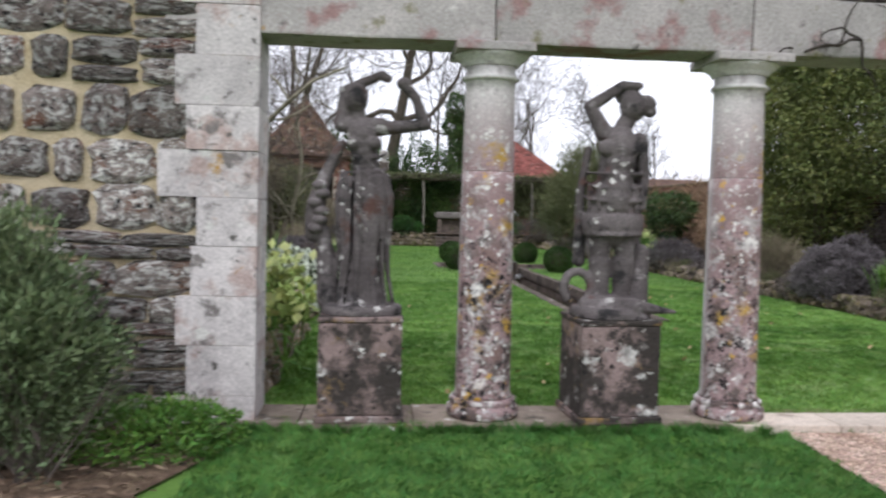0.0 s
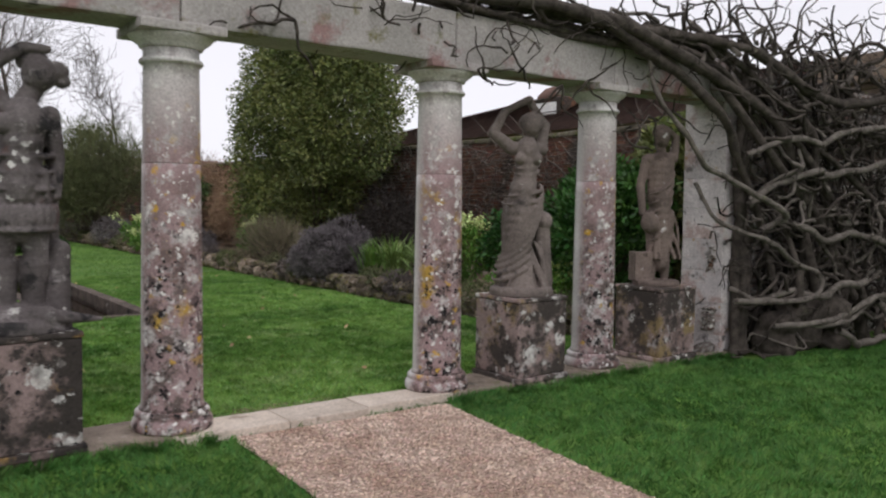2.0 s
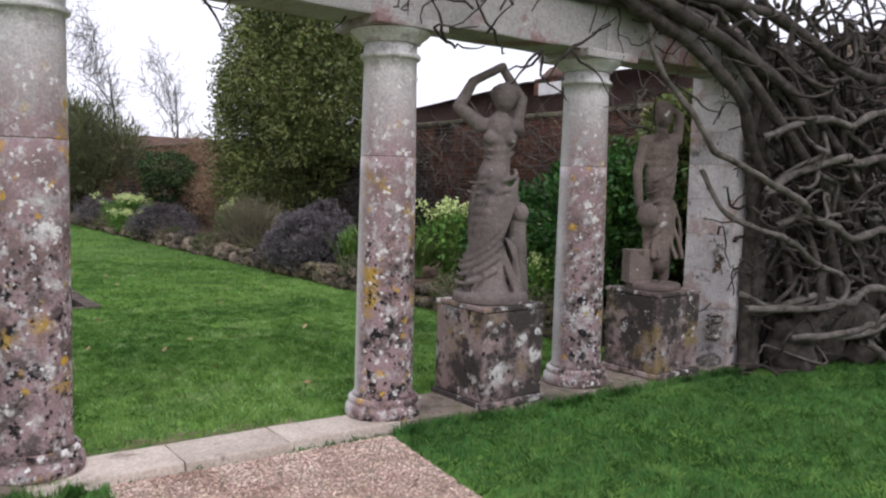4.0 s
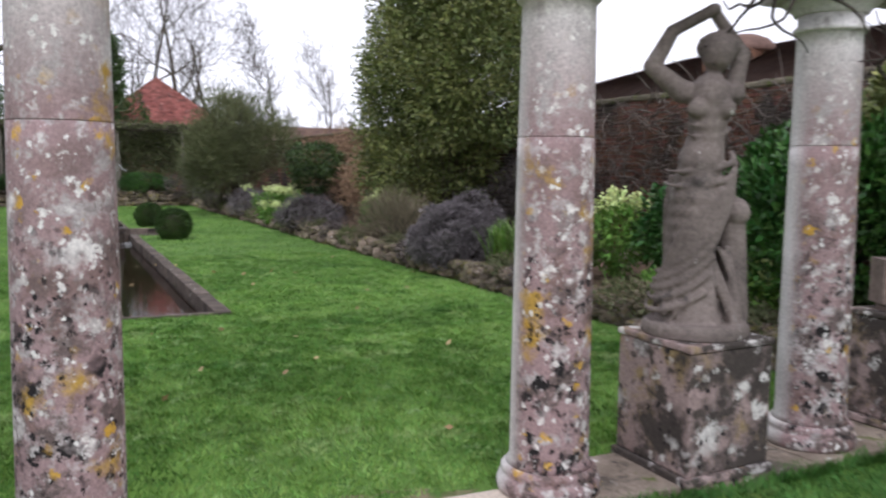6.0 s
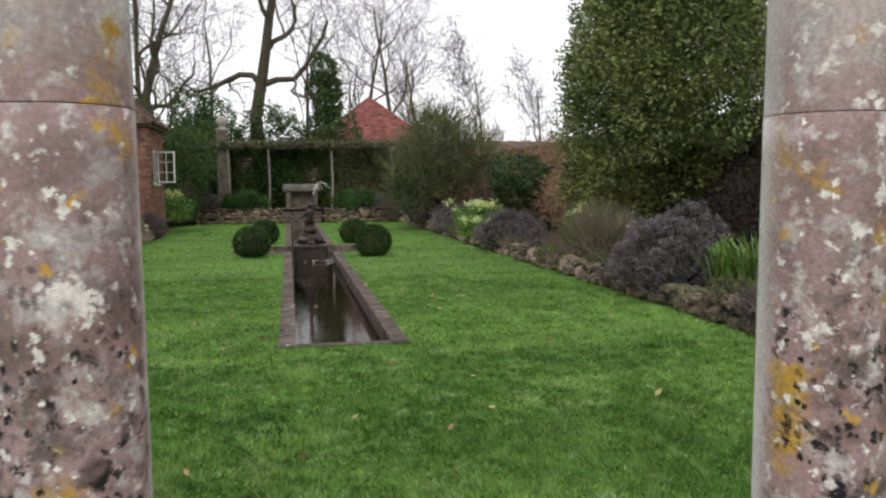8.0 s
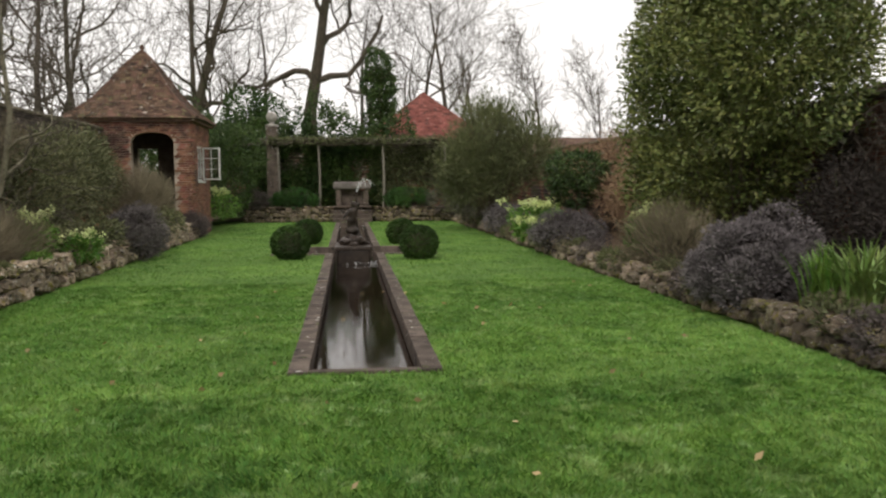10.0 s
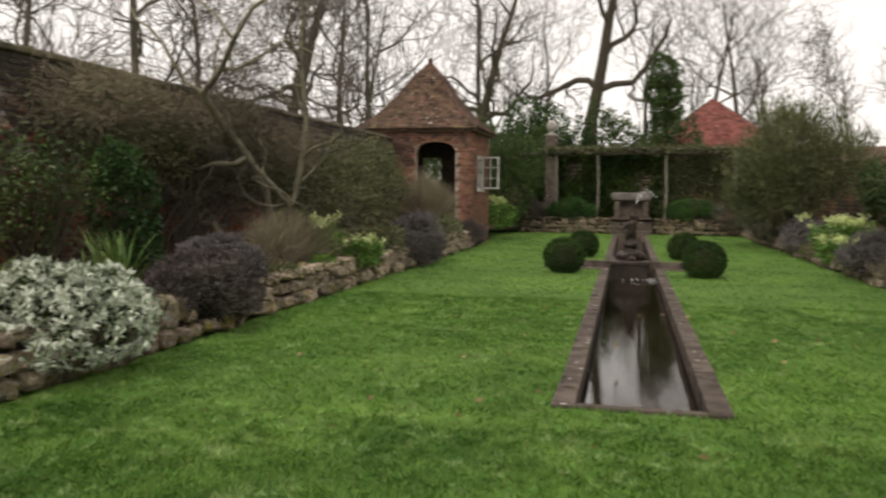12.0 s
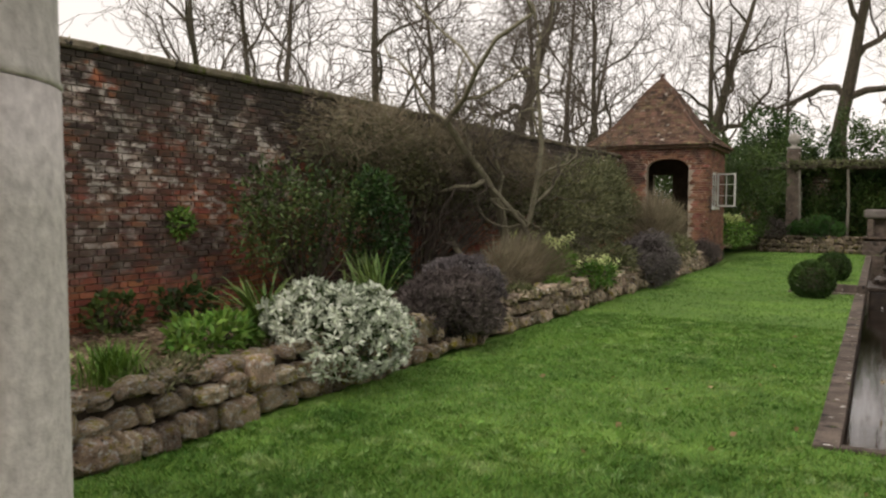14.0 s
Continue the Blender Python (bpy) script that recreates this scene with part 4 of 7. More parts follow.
# ---------------------------------------------------------------- stones and bricks
def stone_mesh(name, w, d, h, mat, seed, rough=0.12, square=0.5, chips=0):
    """A rounded block: a ball pushed out towards a box, then worn uneven."""
    me = bpy.data.meshes.new(name)
    v, f = ball_shape(2)
    off = Vector((seed * 3.1, seed, seed * 0.7))
    chip = random.Random(seed)
    cuts = [Vector((chip.uniform(-1, 1), chip.uniform(-1, 1), chip.uniform(-1, 1))).normalized() for k in range(chips)]
    pts = []
    for q in v:
        p = Vector(q)
        m = max(abs(p.x), abs(p.y), abs(p.z))
        p = p.lerp(p / m, square) * 0.5
        for n in cuts:
            over = p.dot(n) - 0.56
            if over > 0:
                p -= n * over
        p += noise.noise_vector(p * 2.2 + off) * rough + noise.noise_vector(p * 6 + off) * rough * 0.45
        pts.append((p.x * w, p.y * d, p.z * h))
    me.from_pydata(pts, [], [tuple(int(k) for k in q) for q in f])
    me.materials.append(mat)
    return me


def place(name, me, parent, loc, rot=(0, 0, 0), scale=(1, 1, 1)):
    ob = new(name, me)
    ob.parent = parent
    ob.location, ob.rotation_euler, ob.scale = loc, rot, scale
    return ob


def joined(name, me, places, parent, mat, label=""):
    """Many copies of a mesh's shape in one part: places are 4x4 matrices."""
    n = len(me.vertices)
    co = np.empty(n * 3)
    me.vertices.foreach_get("co", co)
    co = np.column_stack([co.reshape(-1, 3), np.ones(n)])
    polys = [tuple(p.vertices) for p in me.polygons]
    V, F = [], []
    for k, m in enumerate(places):
        V.append((co @ np.array(m).T)[:, :3])
        F += [tuple(i + k * n for i in p) for p in polys]
    ob = link_mesh(name, np.concatenate(V), F, mat, parent, label)
    ob["kind"] = "stuff"
    return ob


# ---------------------------------------------------------------- end piers and stone walls of the colonnade
def quoin_pier(name, x0, x1, toothed, label):
    """Ashlar pier of bonded blocks, x0 to x1; toothed: outer side whose blocks alternate in length (-1, 1 or 0)."""
    ob = thing(name, (0, 0, 0), label, "pier", kind="structure")
    z, k = -0.05, 0
    g = random.Random(5)
    hs = (0.30, 0.37, 0.36, 0.36, 0.35, 0.34, 0.32, 0.36, 0.36, 0.30)
    for h in hs:
        a, b = x0, x1
        t = (0.0, 0.10, 0.02, 0.12, 0.16, -0.12, 0.08, 0.0, 0.14, 0.0)[k]
        if toothed < 0:
            a += t
        elif toothed > 0:
            b -= t
        part("quoin", box_bm(a, 6.47 + g.uniform(-0.006, 0.006), z, b, 7.02, z + h - 0.003, 0.004, 0.006, 2), M_ashlar, ob)
        z += h
        k += 1
    return ob


quoin_pier("pier_1", -0.86, -0.27, -1, "pale ashlar stone quoin pier, lichened, beside rubble wall")
quoin_pier("pier_2", 9.50, 9.78, 0, "grey ashlar stone pier half hidden by wisteria")


def rubble_wall(name, x0, x1, y0, y1, top, label, seed, joint=None):
    ob = thing(name, (0, 0, 0), label, "wall", kind="structure")
    part("core", box_bm(x0, y0 + 0.035, -0.1, x1, y1, top), joint or M_mortar, ob, "recessed mortar core")
    g = random.Random(seed)
    meshes = [stone_mesh("stone", 1, 1, 1, M_rubble, seed + k, 0.09, 0.95) for k in range(16)]
    z = -0.02
    while z < top - 0.1:
        h = g.choice((0.28, 0.32, 0.34, 0.37)) if z > 1.4 else g.choice((0.1, 0.13, 0.2, 0.26))
        h = min(h, top - z)
        x = x1
        while x > x0:
            w = g.uniform(0.22, 0.5) if z > 1.4 else g.uniform(0.25, 0.6)
            wide = min(1.0, max(0.0, (x1 - x) / 1.1))     # joints open out away from the pier
            gap = g.uniform(0.4, 1.5) * (0.008 + 0.05 * wide) if z > 1.4 else 0.004
            if z > 1.4 and w > 0.3 and g.random() < 0.28:      # two thin stones in one course
                s = g.uniform(0.35, 0.6) * h
                for c, t in ((z + s / 2, s), (z + (s + h) / 2, h - s)):
                    place("stone", g.choice(meshes), ob, (x - w / 2, y0 + 0.06, c), (0, g.uniform(-0.04, 0.04), 0), (w - gap, 0.16, t - gap * 0.6))
            else:
                place("stone", g.choice(meshes), ob, (x - w / 2, y0 + 0.06 + g.uniform(-0.01, 0.01), z + h / 2 + g.uniform(-0.012, 0.012)), (0, g.uniform(-0.05, 0.05), 0), (w - gap, 0.16, h - gap * g.uniform(0.6, 1.2)))
            x -= w
        z += h
    return ob


rubble_wall("wall_south", -4.2, -0.70, 6.50, 7.0, 3.9, "dark rubble stone wall with broad yellow mortar joints", 11)
# unseen wall, added to block sky light and darken the outer lawn
tagged(part("wall_outer_east", box_bm(13.9, -9.0, -0.1, 14.4, 6.5, 4.6, 0.02, 0.0), M_rubble), "plain tall stone wall, unseen, added to shade the outer lawn", "wall", kind="structure")
# dark kerb colour in these joints paints the shade behind the wisteria
rubble_wall("wall_south_east", 9.83, 14.0, 6.55, 7.0, 3.3, "rough stone wall behind the wisteria, joints darkened for its shade", 23, M_kerb)


# ---------------------------------------------------------------- pool, kerbs, water, fountain
def pool():
    ob = thing("pool", (0, 0, 0), "long narrow stone-edged canal pool set in the lawn", "pool", kind="structure")
    g = random.Random(8)
    x0, x1, k = POOL_X0, POOL_X1, KERB

    def run(ax, ay, bx, by, vert):
        """Kerb stones in a strip from (ax, ay) to (bx, by)."""
        p = ay if vert else ax
        end = by if vert else bx
        while p < end - 0.05:
            w = min(g.uniform(0.5, 0.9), end - p)
            if end - p - w < 0.3:
                w = end - p
            if vert:
                bm = box_bm(ax, p + 0.004, -0.16, bx, p + w - 0.004, 0.03 + g.uniform(-0.008, 0.008), 0.012, 0.012, 2)
            else:
                bm = box_bm(p + 0.004, ay, -0.16, p + w - 0.004, by, 0.03 + g.uniform(-0.008, 0.008), 0.012, 0.012, 2)
            part("kerb_stone", bm, M_kerb, ob)
            p += w
    for a, b in ((POOL_Y0, ARM_Y0 + k), (ARM_Y1 - k, POOL_Y1)):
        run(x0, a, x0 + k, b, True)
        run(x1 - k, a, x1, b, True)
    run(x0 + k, POOL_Y0, x1 - k, POOL_Y0 + 0.1, False)
    for a, b in ((ARM_X0, x0), (x1, ARM_X1)):
        run(a, ARM_Y0, b, ARM_Y0 + k, False)
        run(a, ARM_Y1 - k, b, ARM_Y1, False)
    run(ARM_X0, ARM_Y0 + k, ARM_X0 + k, ARM_Y1 - k, True)
    run(ARM_X1 - k, ARM_Y0 + k, ARM_X1, ARM_Y1 - k, True)
    # masonry sides and bed
    for q in ((x0, POOL_Y0, x0 + k - 0.02, POOL_Y1), (x1 - k + 0.02, POOL_Y0, x1, POOL_Y1), (x0 + k, POOL_Y0 - 0.02, x1 - k, POOL_Y0 + 0.08)):
        for ya, yb in (((q[1], min(q[3], ARM_Y0 + k - 0.02)), (ARM_Y1 - k + 0.02, q[3])) if q[3] > 20 else ((q[1], q[3]),)):
            part("side_wall", box_bm(q[0], ya, -0.6, q[2], yb, -0.16), M_kerb, ob)
    for xa, xb in ((ARM_X0, x0 + k), (x1 - k, ARM_X1)):
        part("side_wall", box_bm(xa, ARM_Y1 - k + 0.02, -0.6, xb, ARM_Y1, -0.16), M_kerb, ob)
        part("side_wall", box_bm(xa, ARM_Y0, -0.6, xb, ARM_Y0 + k - 0.02, -0.16), M_kerb, ob)
    for xa in (ARM_X0, ARM_X1 - k + 0.02):
        part("side_wall", box_bm(xa, ARM_Y0 + k, -0.6, xa + k - 0.02, ARM_Y1 - k, -0.16), M_kerb, ob)
    part("pool_bed", box_bm(ARM_X0 - 0.1, POOL_Y0 - 0.1, -0.7, ARM_X1 + 0.1, POOL_Y1 + 0.1, -0.55), M_poolbed, ob, "dark silty pool bed")
    part("back_wall", box_bm(x0 + k, POOL_Y1 - 0.1, -0.6, x1 - k, POOL_Y1, 0.02), M_kerb, ob)
    z = -0.20
    V = [(x0 + k - 0.01, POOL_Y0 + 0.07, z), (x1 - k + 0.01, POOL_Y0 + 0.07, z), (x1 - k + 0.01, POOL_Y1 - 0.05, z), (x0 + k - 0.01, POOL_Y1 - 0.05, z)]
    w = tagged(link_mesh("water", V, [(0, 1, 2, 3)], M_water), "still brown pool water reflecting the sky", "water", kind="structure")
    w.visible_shadow = False
    for n, (xa, xb) in enumerate(((ARM_X0 + k - 0.01, x0 + k - 0.01), (x1 - k + 0.01, ARM_X1 - k + 0.01))):
        V = [(xa, ARM_Y0 + k - 0.01, z), (xb, ARM_Y0 + k - 0.01, z), (xb, ARM_Y1 - k + 0.01, z), (xa, ARM_Y1 - k + 0.01, z)]
        w = tagged(link_mesh("water", V, [(0, 1, 2, 3)], M_water), "pool water in a short side arm", "water", kind="structure")
        w.visible_shadow = False


pool()


M_rim = surface("worn_wet_rim", (0.024, 0.018, 0.015), (0.075, 0.056, 0.045), 4.0, 50, 0.3, 0.5, (((0.16, 0.135, 0.12), 6, 0.38, 'n'), (MOSS, 5, 0.34, 'n')), 0.1)


def fountain():
    ob = thing("fountain", (4.53, 26.0, -0.55), "tiered dark stone fountain with a small figure and water jet", "fountain")
    part("base_block", box_bm(-0.40, -0.75, 0, 0.40, 0.75, 0.72, 0.06, 0.05, 2), M_wet, ob)
    g = random.Random(2)
    part("rim", box_bm(-0.43, -0.78, 0.69, 0.43, 0.78, 0.79, 0.03, 0.03, 2), M_rim, ob, "worn rim slab of the block")
    for k in range(22):      # rough rocks heaped round the figure
        a, s = 2.4 * k, 1 - k / 22
        me = stone_mesh("rock", g.uniform(0.16, 0.30), g.uniform(0.16, 0.30), g.uniform(0.10, 0.18), M_rim, 60 + k, 0.16, 0.8)
        rock = place("rock", me, ob, ((0.05 + 0.23 * s) * math.cos(a), (0.06 + 0.38 * s) * math.sin(a), 0.80 + 0.20 * (1 - s)), (g.uniform(-0.5, 0.5), g.uniform(-0.5, 0.5), a), (1, 1, 1))
    clay = []
    z0 = 0.96
    mass(clay, (0, 0, z0 + 0.06), (0.14, 0.14, 0.09))
    limb(clay, (-0.05, 0, z0 + 0.1), 0.05, (-0.06, -0.02, z0 + 0.28), 0.055)
    limb(clay, (0.06, 0, z0 + 0.1), 0.05, (0.05, 0.0, z0 + 0.28), 0.055)
    limb(clay, (0, 0, z0 + 0.28), 0.08, (0.01, 0, z0 + 0.46), 0.085)
    mass(clay, (0.02, 0, z0 + 0.6), (0.06, 0.065, 0.075))
    limb(clay, (0.07, 0, z0 + 0.46), 0.035, (0.12, -0.02, z0 + 0.62), 0.03)
    limb(clay, (-0.08, 0, z0 + 0.46), 0.035, (-0.16, -0.03, z0 + 0.34), 0.03)
    off, V, F = 0, [], []
    for v, f in clay:
        V.append(v)
        F.append(f + off)
        off += len(v)
    fig = link_mesh("finial_figure", np.concatenate(V), np.concatenate(F), M_wet, ob, "small dark cherub-like finial shape", True)
    fig.scale, fig.location = (1.25, 1.25, 1.18), (0, 0, -0.08)
    m = fig.modifiers.new("fuse", 'REMESH')
    m.mode, m.voxel_size, m.use_smooth_shade = 'VOXEL', 0.02, True
    v, f = tubes([[((0.1, -0.02, z0 + 0.5 + 0.12 * k), 0.022 - 0.003 * k) for k in range(6)]], 8)
    link_mesh("spout_pipe", v, f, M_wet, ob, "thin dark water pipe", True)
    jets = []
    for reach, rise in ((0.16, 0.30), (0.24, 0.34), (0.30, 0.30), (0.08, 0.26)):
        jets.append([((0.1 + reach * t, -0.02 + 0.1 * reach * t, z0 + 1.08 + rise * (2.4 * t - 1.35 * t * t)), 0.0035 + 0.001 * t) for t in (0, 0.2, 0.4, 0.6, 0.8, 1.0, 1.25, 1.5)])
    v, f = tubes(jets, 5)
    link_mesh("water_jet", v, f, M_spray, ob, "white arcs of spouting water", True)
    drops = rng.normal(0, 1, (260, 3)) * (0.28, 0.12, 0.02) + (0.55, -0.6, 0.37)
    v, f = leaves(drops, np.tile([0, 0, 1.0], (260, 1)), 0.05, 0.04, 1.0, 0, 5)
    link_mesh("splash", v, f, M_spray, ob, "white splash on the pool")["kind"] = "stuff"


fountain()


def box_ball(x, y, r, seed):
    r *= 0.92
    ob = thing("topiary_ball", (x, y, 0), "clipped dark green box topiary ball on the lawn", "topiary", "topiary balls")
    p, o = blob_points([(0, 0, r * 0.82, r, r, r * 0.92)], 9000, 0.86, seed, 0.02, 0.01)
    v, f = leaves(p, o, 0.045, 0.026, 0.9, 0.1, seed)
    link_mesh("foliage", v, f, L_box, ob)
    v, f = tubes(stems((0, 0, 0), p[:40] * 0.9, 0.02, 0.006, 0.03, seed), 4)
    link_mesh("stems", v, f, M_bark, ob)
    core = box_bm(-r * 0.55, -r * 0.55, r * 0.25, r * 0.55, r * 0.55, r * 1.35, r * 0.25, 0.04, 3)
    part("heart_wood", core, M_bark, ob)


for k, (x, y, r) in enumerate(((3.10, 24.75, 0.48), (6.03, 24.45, 0.48), (3.28, 29.4, 0.45), (5.92, 29.2, 0.45))):
    box_ball(x, y, r, 31 + k)


# ---------------------------------------------------------------- raised beds with dry stone fronts
def bed(name, x0, x1, y0, y1, h, label):
    nx, ny = 8, int((y1 - y0) * 2.5)
    V, F = [], []
    for j in range(ny + 1):
        for i in range(nx + 1):
            x, y = x0 + (x1 - x0) * i / nx, y0 + (y1 - y0) * j / ny
            V.append((x, y, h + 0.05 * noise.noise(Vector((x * 1.3, y * 1.3, 2))) + 0.03 * noise.noise(Vector((x * 5, y * 5, 0)))))
    for j in range(ny):
        for i in range(nx):
            a = j * (nx + 1) + i
            F.append((a, a + 1, a + nx + 2, a + nx + 1))
    return tagged(link_mesh(name, V, F, M_soil, smooth=True), label, "flower bed", kind="structure")


bed("flower_bed", WALL_L, LAWN_X0 - 0.28, 7.0, 45, 0.42, "raised bed of bark mulch and bare soil")
bed("flower_bed_east", LAWN_X1 + 0.28, WALL_R, 7.0, 45, 0.26, "raised bed of dark soil under shrubs")
bed("flower_bed_north", LAWN_X0 - 0.1, LAWN_X1 + 0.1, 43.3, 45.2, 0.66, "raised end bed behind a low stone wall")


def drystone(name, fixed, a0, a1, h, sign, along_y, label, seed, split=300, stone=None, rest_stone=None):
    """Rough hewn stones piled in two or three courses before a dark earth bank; the front faces the lawn."""
    ob = thing(name, (0, 0, 0), label, "retaining wall", kind="structure")
    g = random.Random(seed)
    meshes = [stone_mesh("stone", 1, 1, 1, stone or M_drystone, seed + k, 0.10, 1.0, 6) for k in range(16)]
    lo, hi = sorted((fixed + sign * 0.20, fixed + sign * 0.34))
    bank = (lo, a0, -0.05, hi, a1, h * 0.95) if along_y else (a0, lo, -0.05, a1, hi, h * 0.95)
    part("earth_bank", box_bm(*bank), M_earth, ob, "earth behind the stones, coloured dark to deepen the gaps")
    rest, count, zr = [], 0, 0.0
    courses = ((0.21, 0.19, 0.13) if h > 0.45 else (0.18, 0.16)) if h < 0.6 else (0.2, 0.2, 0.16, 0.14)
    for r, ch in enumerate(courses):
        p = a0 + g.uniform(0, 0.15)
        while p < a1:
            w = g.choice((0.17, 0.21, 0.25, 0.29, 0.34)) * g.uniform(0.85, 1.15)
            tall = g.random() < 0.16 and r < len(courses) - 1
            if g.random() < 0.18:
                w *= 0.5
            hh = ch * (g.uniform(1.5, 1.9) if tall else g.uniform(0.75, 1.2))
            d = g.uniform(0.22, 0.32)
            off = sign * (0.02 + 0.05 * r + g.uniform(-0.05, 0.05))
            z = zr + (hh * 0.5 if tall else ch * 0.5) + g.uniform(-0.035, 0.035)
            rot = (g.uniform(-0.22, 0.22), g.uniform(-0.22, 0.22), g.uniform(-0.25, 0.25))
            c = (fixed + off + sign * d / 2, p + w / 2, z) if along_y else (p + w / 2, fixed + off + sign * d / 2, z)
            s = (d, w * 0.98, hh) if along_y else (w * 0.98, d, hh)
            me = g.choice(meshes)
            if count < split and (not along_y or p < 15):
                place("stone", me, ob, c, rot, s)
                count += 1
            else:
                rest.append((me, Matrix.LocRotScale(c, Euler(rot), Vector(s))))
            p += w * 0.97
        zr += ch
    by = {}
    for me, m in rest:
        by.setdefault(me, []).append(m)
    for me, ms in by.items():
        joined("stones", me, ms, ob, rest_stone or M_drystone_rest)
    return ob


# bank earth coloured darker than the bed soil to darken gaps between stones
M_earth = surface("gap_dark_earth", (0.030, 0.022, 0.016), (0.060, 0.044, 0.032), 5.0, 50, 1.0, 0.6, (), 0)
M_edging = surface("dark_edging_stone", (0.12, 0.095, 0.070), (0.29, 0.235, 0.175), 3.0, 30, 0.95, 0.9, ((BLACK, 4, 0.42, 'n'), ((0.20, 0.18, 0.05), 2.2, 0.47, 'n'), (PALE, 6, 0.40, 'n'), (BLACK, 9, 0.40, 'n')), 0.4, hue=0.015, bump_dist=0.04)
M_edging_rest = surface("dark_edging_stone_rest", (0.12, 0.095, 0.070), (0.29, 0.235, 0.175), 9.0, 60, 0.95, 0.7, ((BLACK, 13, 0.43, 'n'), ((0.20, 0.18, 0.05), 5, 0.45, 'n'), (PALE, 18, 0.38, 'n')), 0, 0.4, hue=0.015)
M_drystone_rest = surface("mossy_sandstone_rest", (0.19, 0.150, 0.105), (0.43, 0.350, 0.255), 9.0, 60, 0.95, 0.7, ((BLACK, 13, 0.45, 'n'), ((0.25, 0.215, 0.035), 5, 0.42, 'n'), (PALE, 18, 0.42, 'n'), (BLACK, 28, 0.42, 'n')), 0, 0.4, hue=0.015)
drystone("retaining_wall_west", LAWN_X0, 7.4, 20.0, 0.5, -1, True, "low dry stone retaining wall of mossy sandstone", 41)
drystone("retaining_wall_west_far", LAWN_X0, 20.0, 33.0, 0.5, -1, True, "low dry stone retaining wall of mossy sandstone", 42, 40)
drystone("retaining_wall_east", LAWN_X1, 8.0, 20.0, 0.33, 1, True, "low rough dry stone edging of the east bed", 43, 220, M_edging, M_edging_rest)
drystone("retaining_wall_east_far", LAWN_X1, 20.0, 43.2, 0.30, 1, True, "low rough dry stone edging of the east bed", 44, 30, M_edging, M_edging_rest)
drystone("retaining_wall_north", 43.2, LAWN_X0, 3.7, 0.68, 1, False, "low stone wall of the end bed", 45, 40, M_edging, M_edging_rest)
drystone("retaining_wall_north_east", 43.2, 5.5, LAWN_X1, 0.68, 1, False, "low stone wall of the end bed", 46, 40, M_edging, M_edging_rest)


# ---------------------------------------------------------------- brick garden walls
def brick_shape(bev=0.004):
    bm = box_bm(-0.5, -0.5, -0.5, 0.5, 0.5, 0.5)
    me = bpy.data.meshes.new("brick")
    bm.to_mesh(me)
    bm.free()
    return me


def brick_run(ob, along_y, fixed, sign, a0, a1, z0, z1, near, mat, rest_mat, seed, skip=None, course=0.076):
    """Courses of bricks standing proud of a wall face at fixed; sign: the way the face looks; near: stretch whose bricks are single."""
    g = random.Random(seed)
    me = brick_shape()
    me.materials.append(mat)
    rest, count = [], 0
    z, row = z0, 0
    while z < z1 - 0.02:
        p = a0 + (0.0 if row % 2 else -0.06)
        k = 0
        while p < a1:
            w = 0.232 if (k + row) % 3 else 0.118
            c, zc = p + w / 2, z + course / 2
            k += 1
            if not (skip and skip(c, zc)):
                proud = g.uniform(-0.004, 0.007)
                L, D, Hh = w - 0.014, 0.05, course - 0.014 + g.uniform(-0.003, 0.002)
                off = fixed + sign * (proud - 0.01)
                loc = (off, c, zc) if along_y else (c, off, zc)
                s = (D, L, Hh) if along_y else (L, D, Hh)
                if near and near[0] < c < near[1] and near[2] < zc < near[3] and count < 300:
                    place("brick", me, ob, loc, (g.uniform(-0.01, 0.01), 0, g.uniform(-0.01, 0.01)), s)
                    count += 1
                else:
                    rest.append(Matrix.LocRotScale(loc, None, Vector(s)))
            p += w
        z += course
        row += 1
    if rest:
        joined("bricks", me, rest, ob, rest_mat)


def garden_wall(name, x, sign, y0, y1, h, label, near, detail):
    ob = thing(name, (0, 0, 0), label, "wall", kind="structure")
    xa, xb = (x - 0.36, x - 0.012) if sign > 0 else (x + 0.012, x + 0.36)
    part("core", box_bm(xa, y0, 0, xb, y1, h), M_brickjoint, ob, "recessed lime mortar")
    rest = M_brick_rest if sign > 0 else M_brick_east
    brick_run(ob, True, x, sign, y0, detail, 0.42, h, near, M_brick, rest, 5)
    if detail < y1:
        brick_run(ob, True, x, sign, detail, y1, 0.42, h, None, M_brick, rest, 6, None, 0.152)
    g = random.Random(4)
    y = y0
    while y < y1:
        w = min(g.uniform(0.45, 0.7), y1 - y)
        bm = box_bm(xa - 0.07, y, h, xb + 0.07 * 1.3, y + w - 0.01, h + 0.1, 0.025, 0.02, 1)
        part("coping_stone", bm, M_coping, ob)
        y += w


M_coping = surface("mossy_coping", (0.10, 0.09, 0.06), (0.22, 0.19, 0.14), 4, 40, 0.95, 0.6, ((MOSS, 3, 0.46, 'n'), (BLACK, 6, 0.4, 'n'), (PALE, 10, 0.3, 'n')), 0.2)
garden_wall("wall_west", WALL_L, 1, 7.0, 33.0, 3.46, "tall old red brick garden wall, weathered and lichened, mossy coping", (11.4, 13.6, 1.2, 2.6), 19.0)
garden_wall("wall_east", WALL_R, -1, 7.0, 45.2, 2.98, "brown-red brick garden wall under bare climbers, darkened for its shade", None, 21.0)


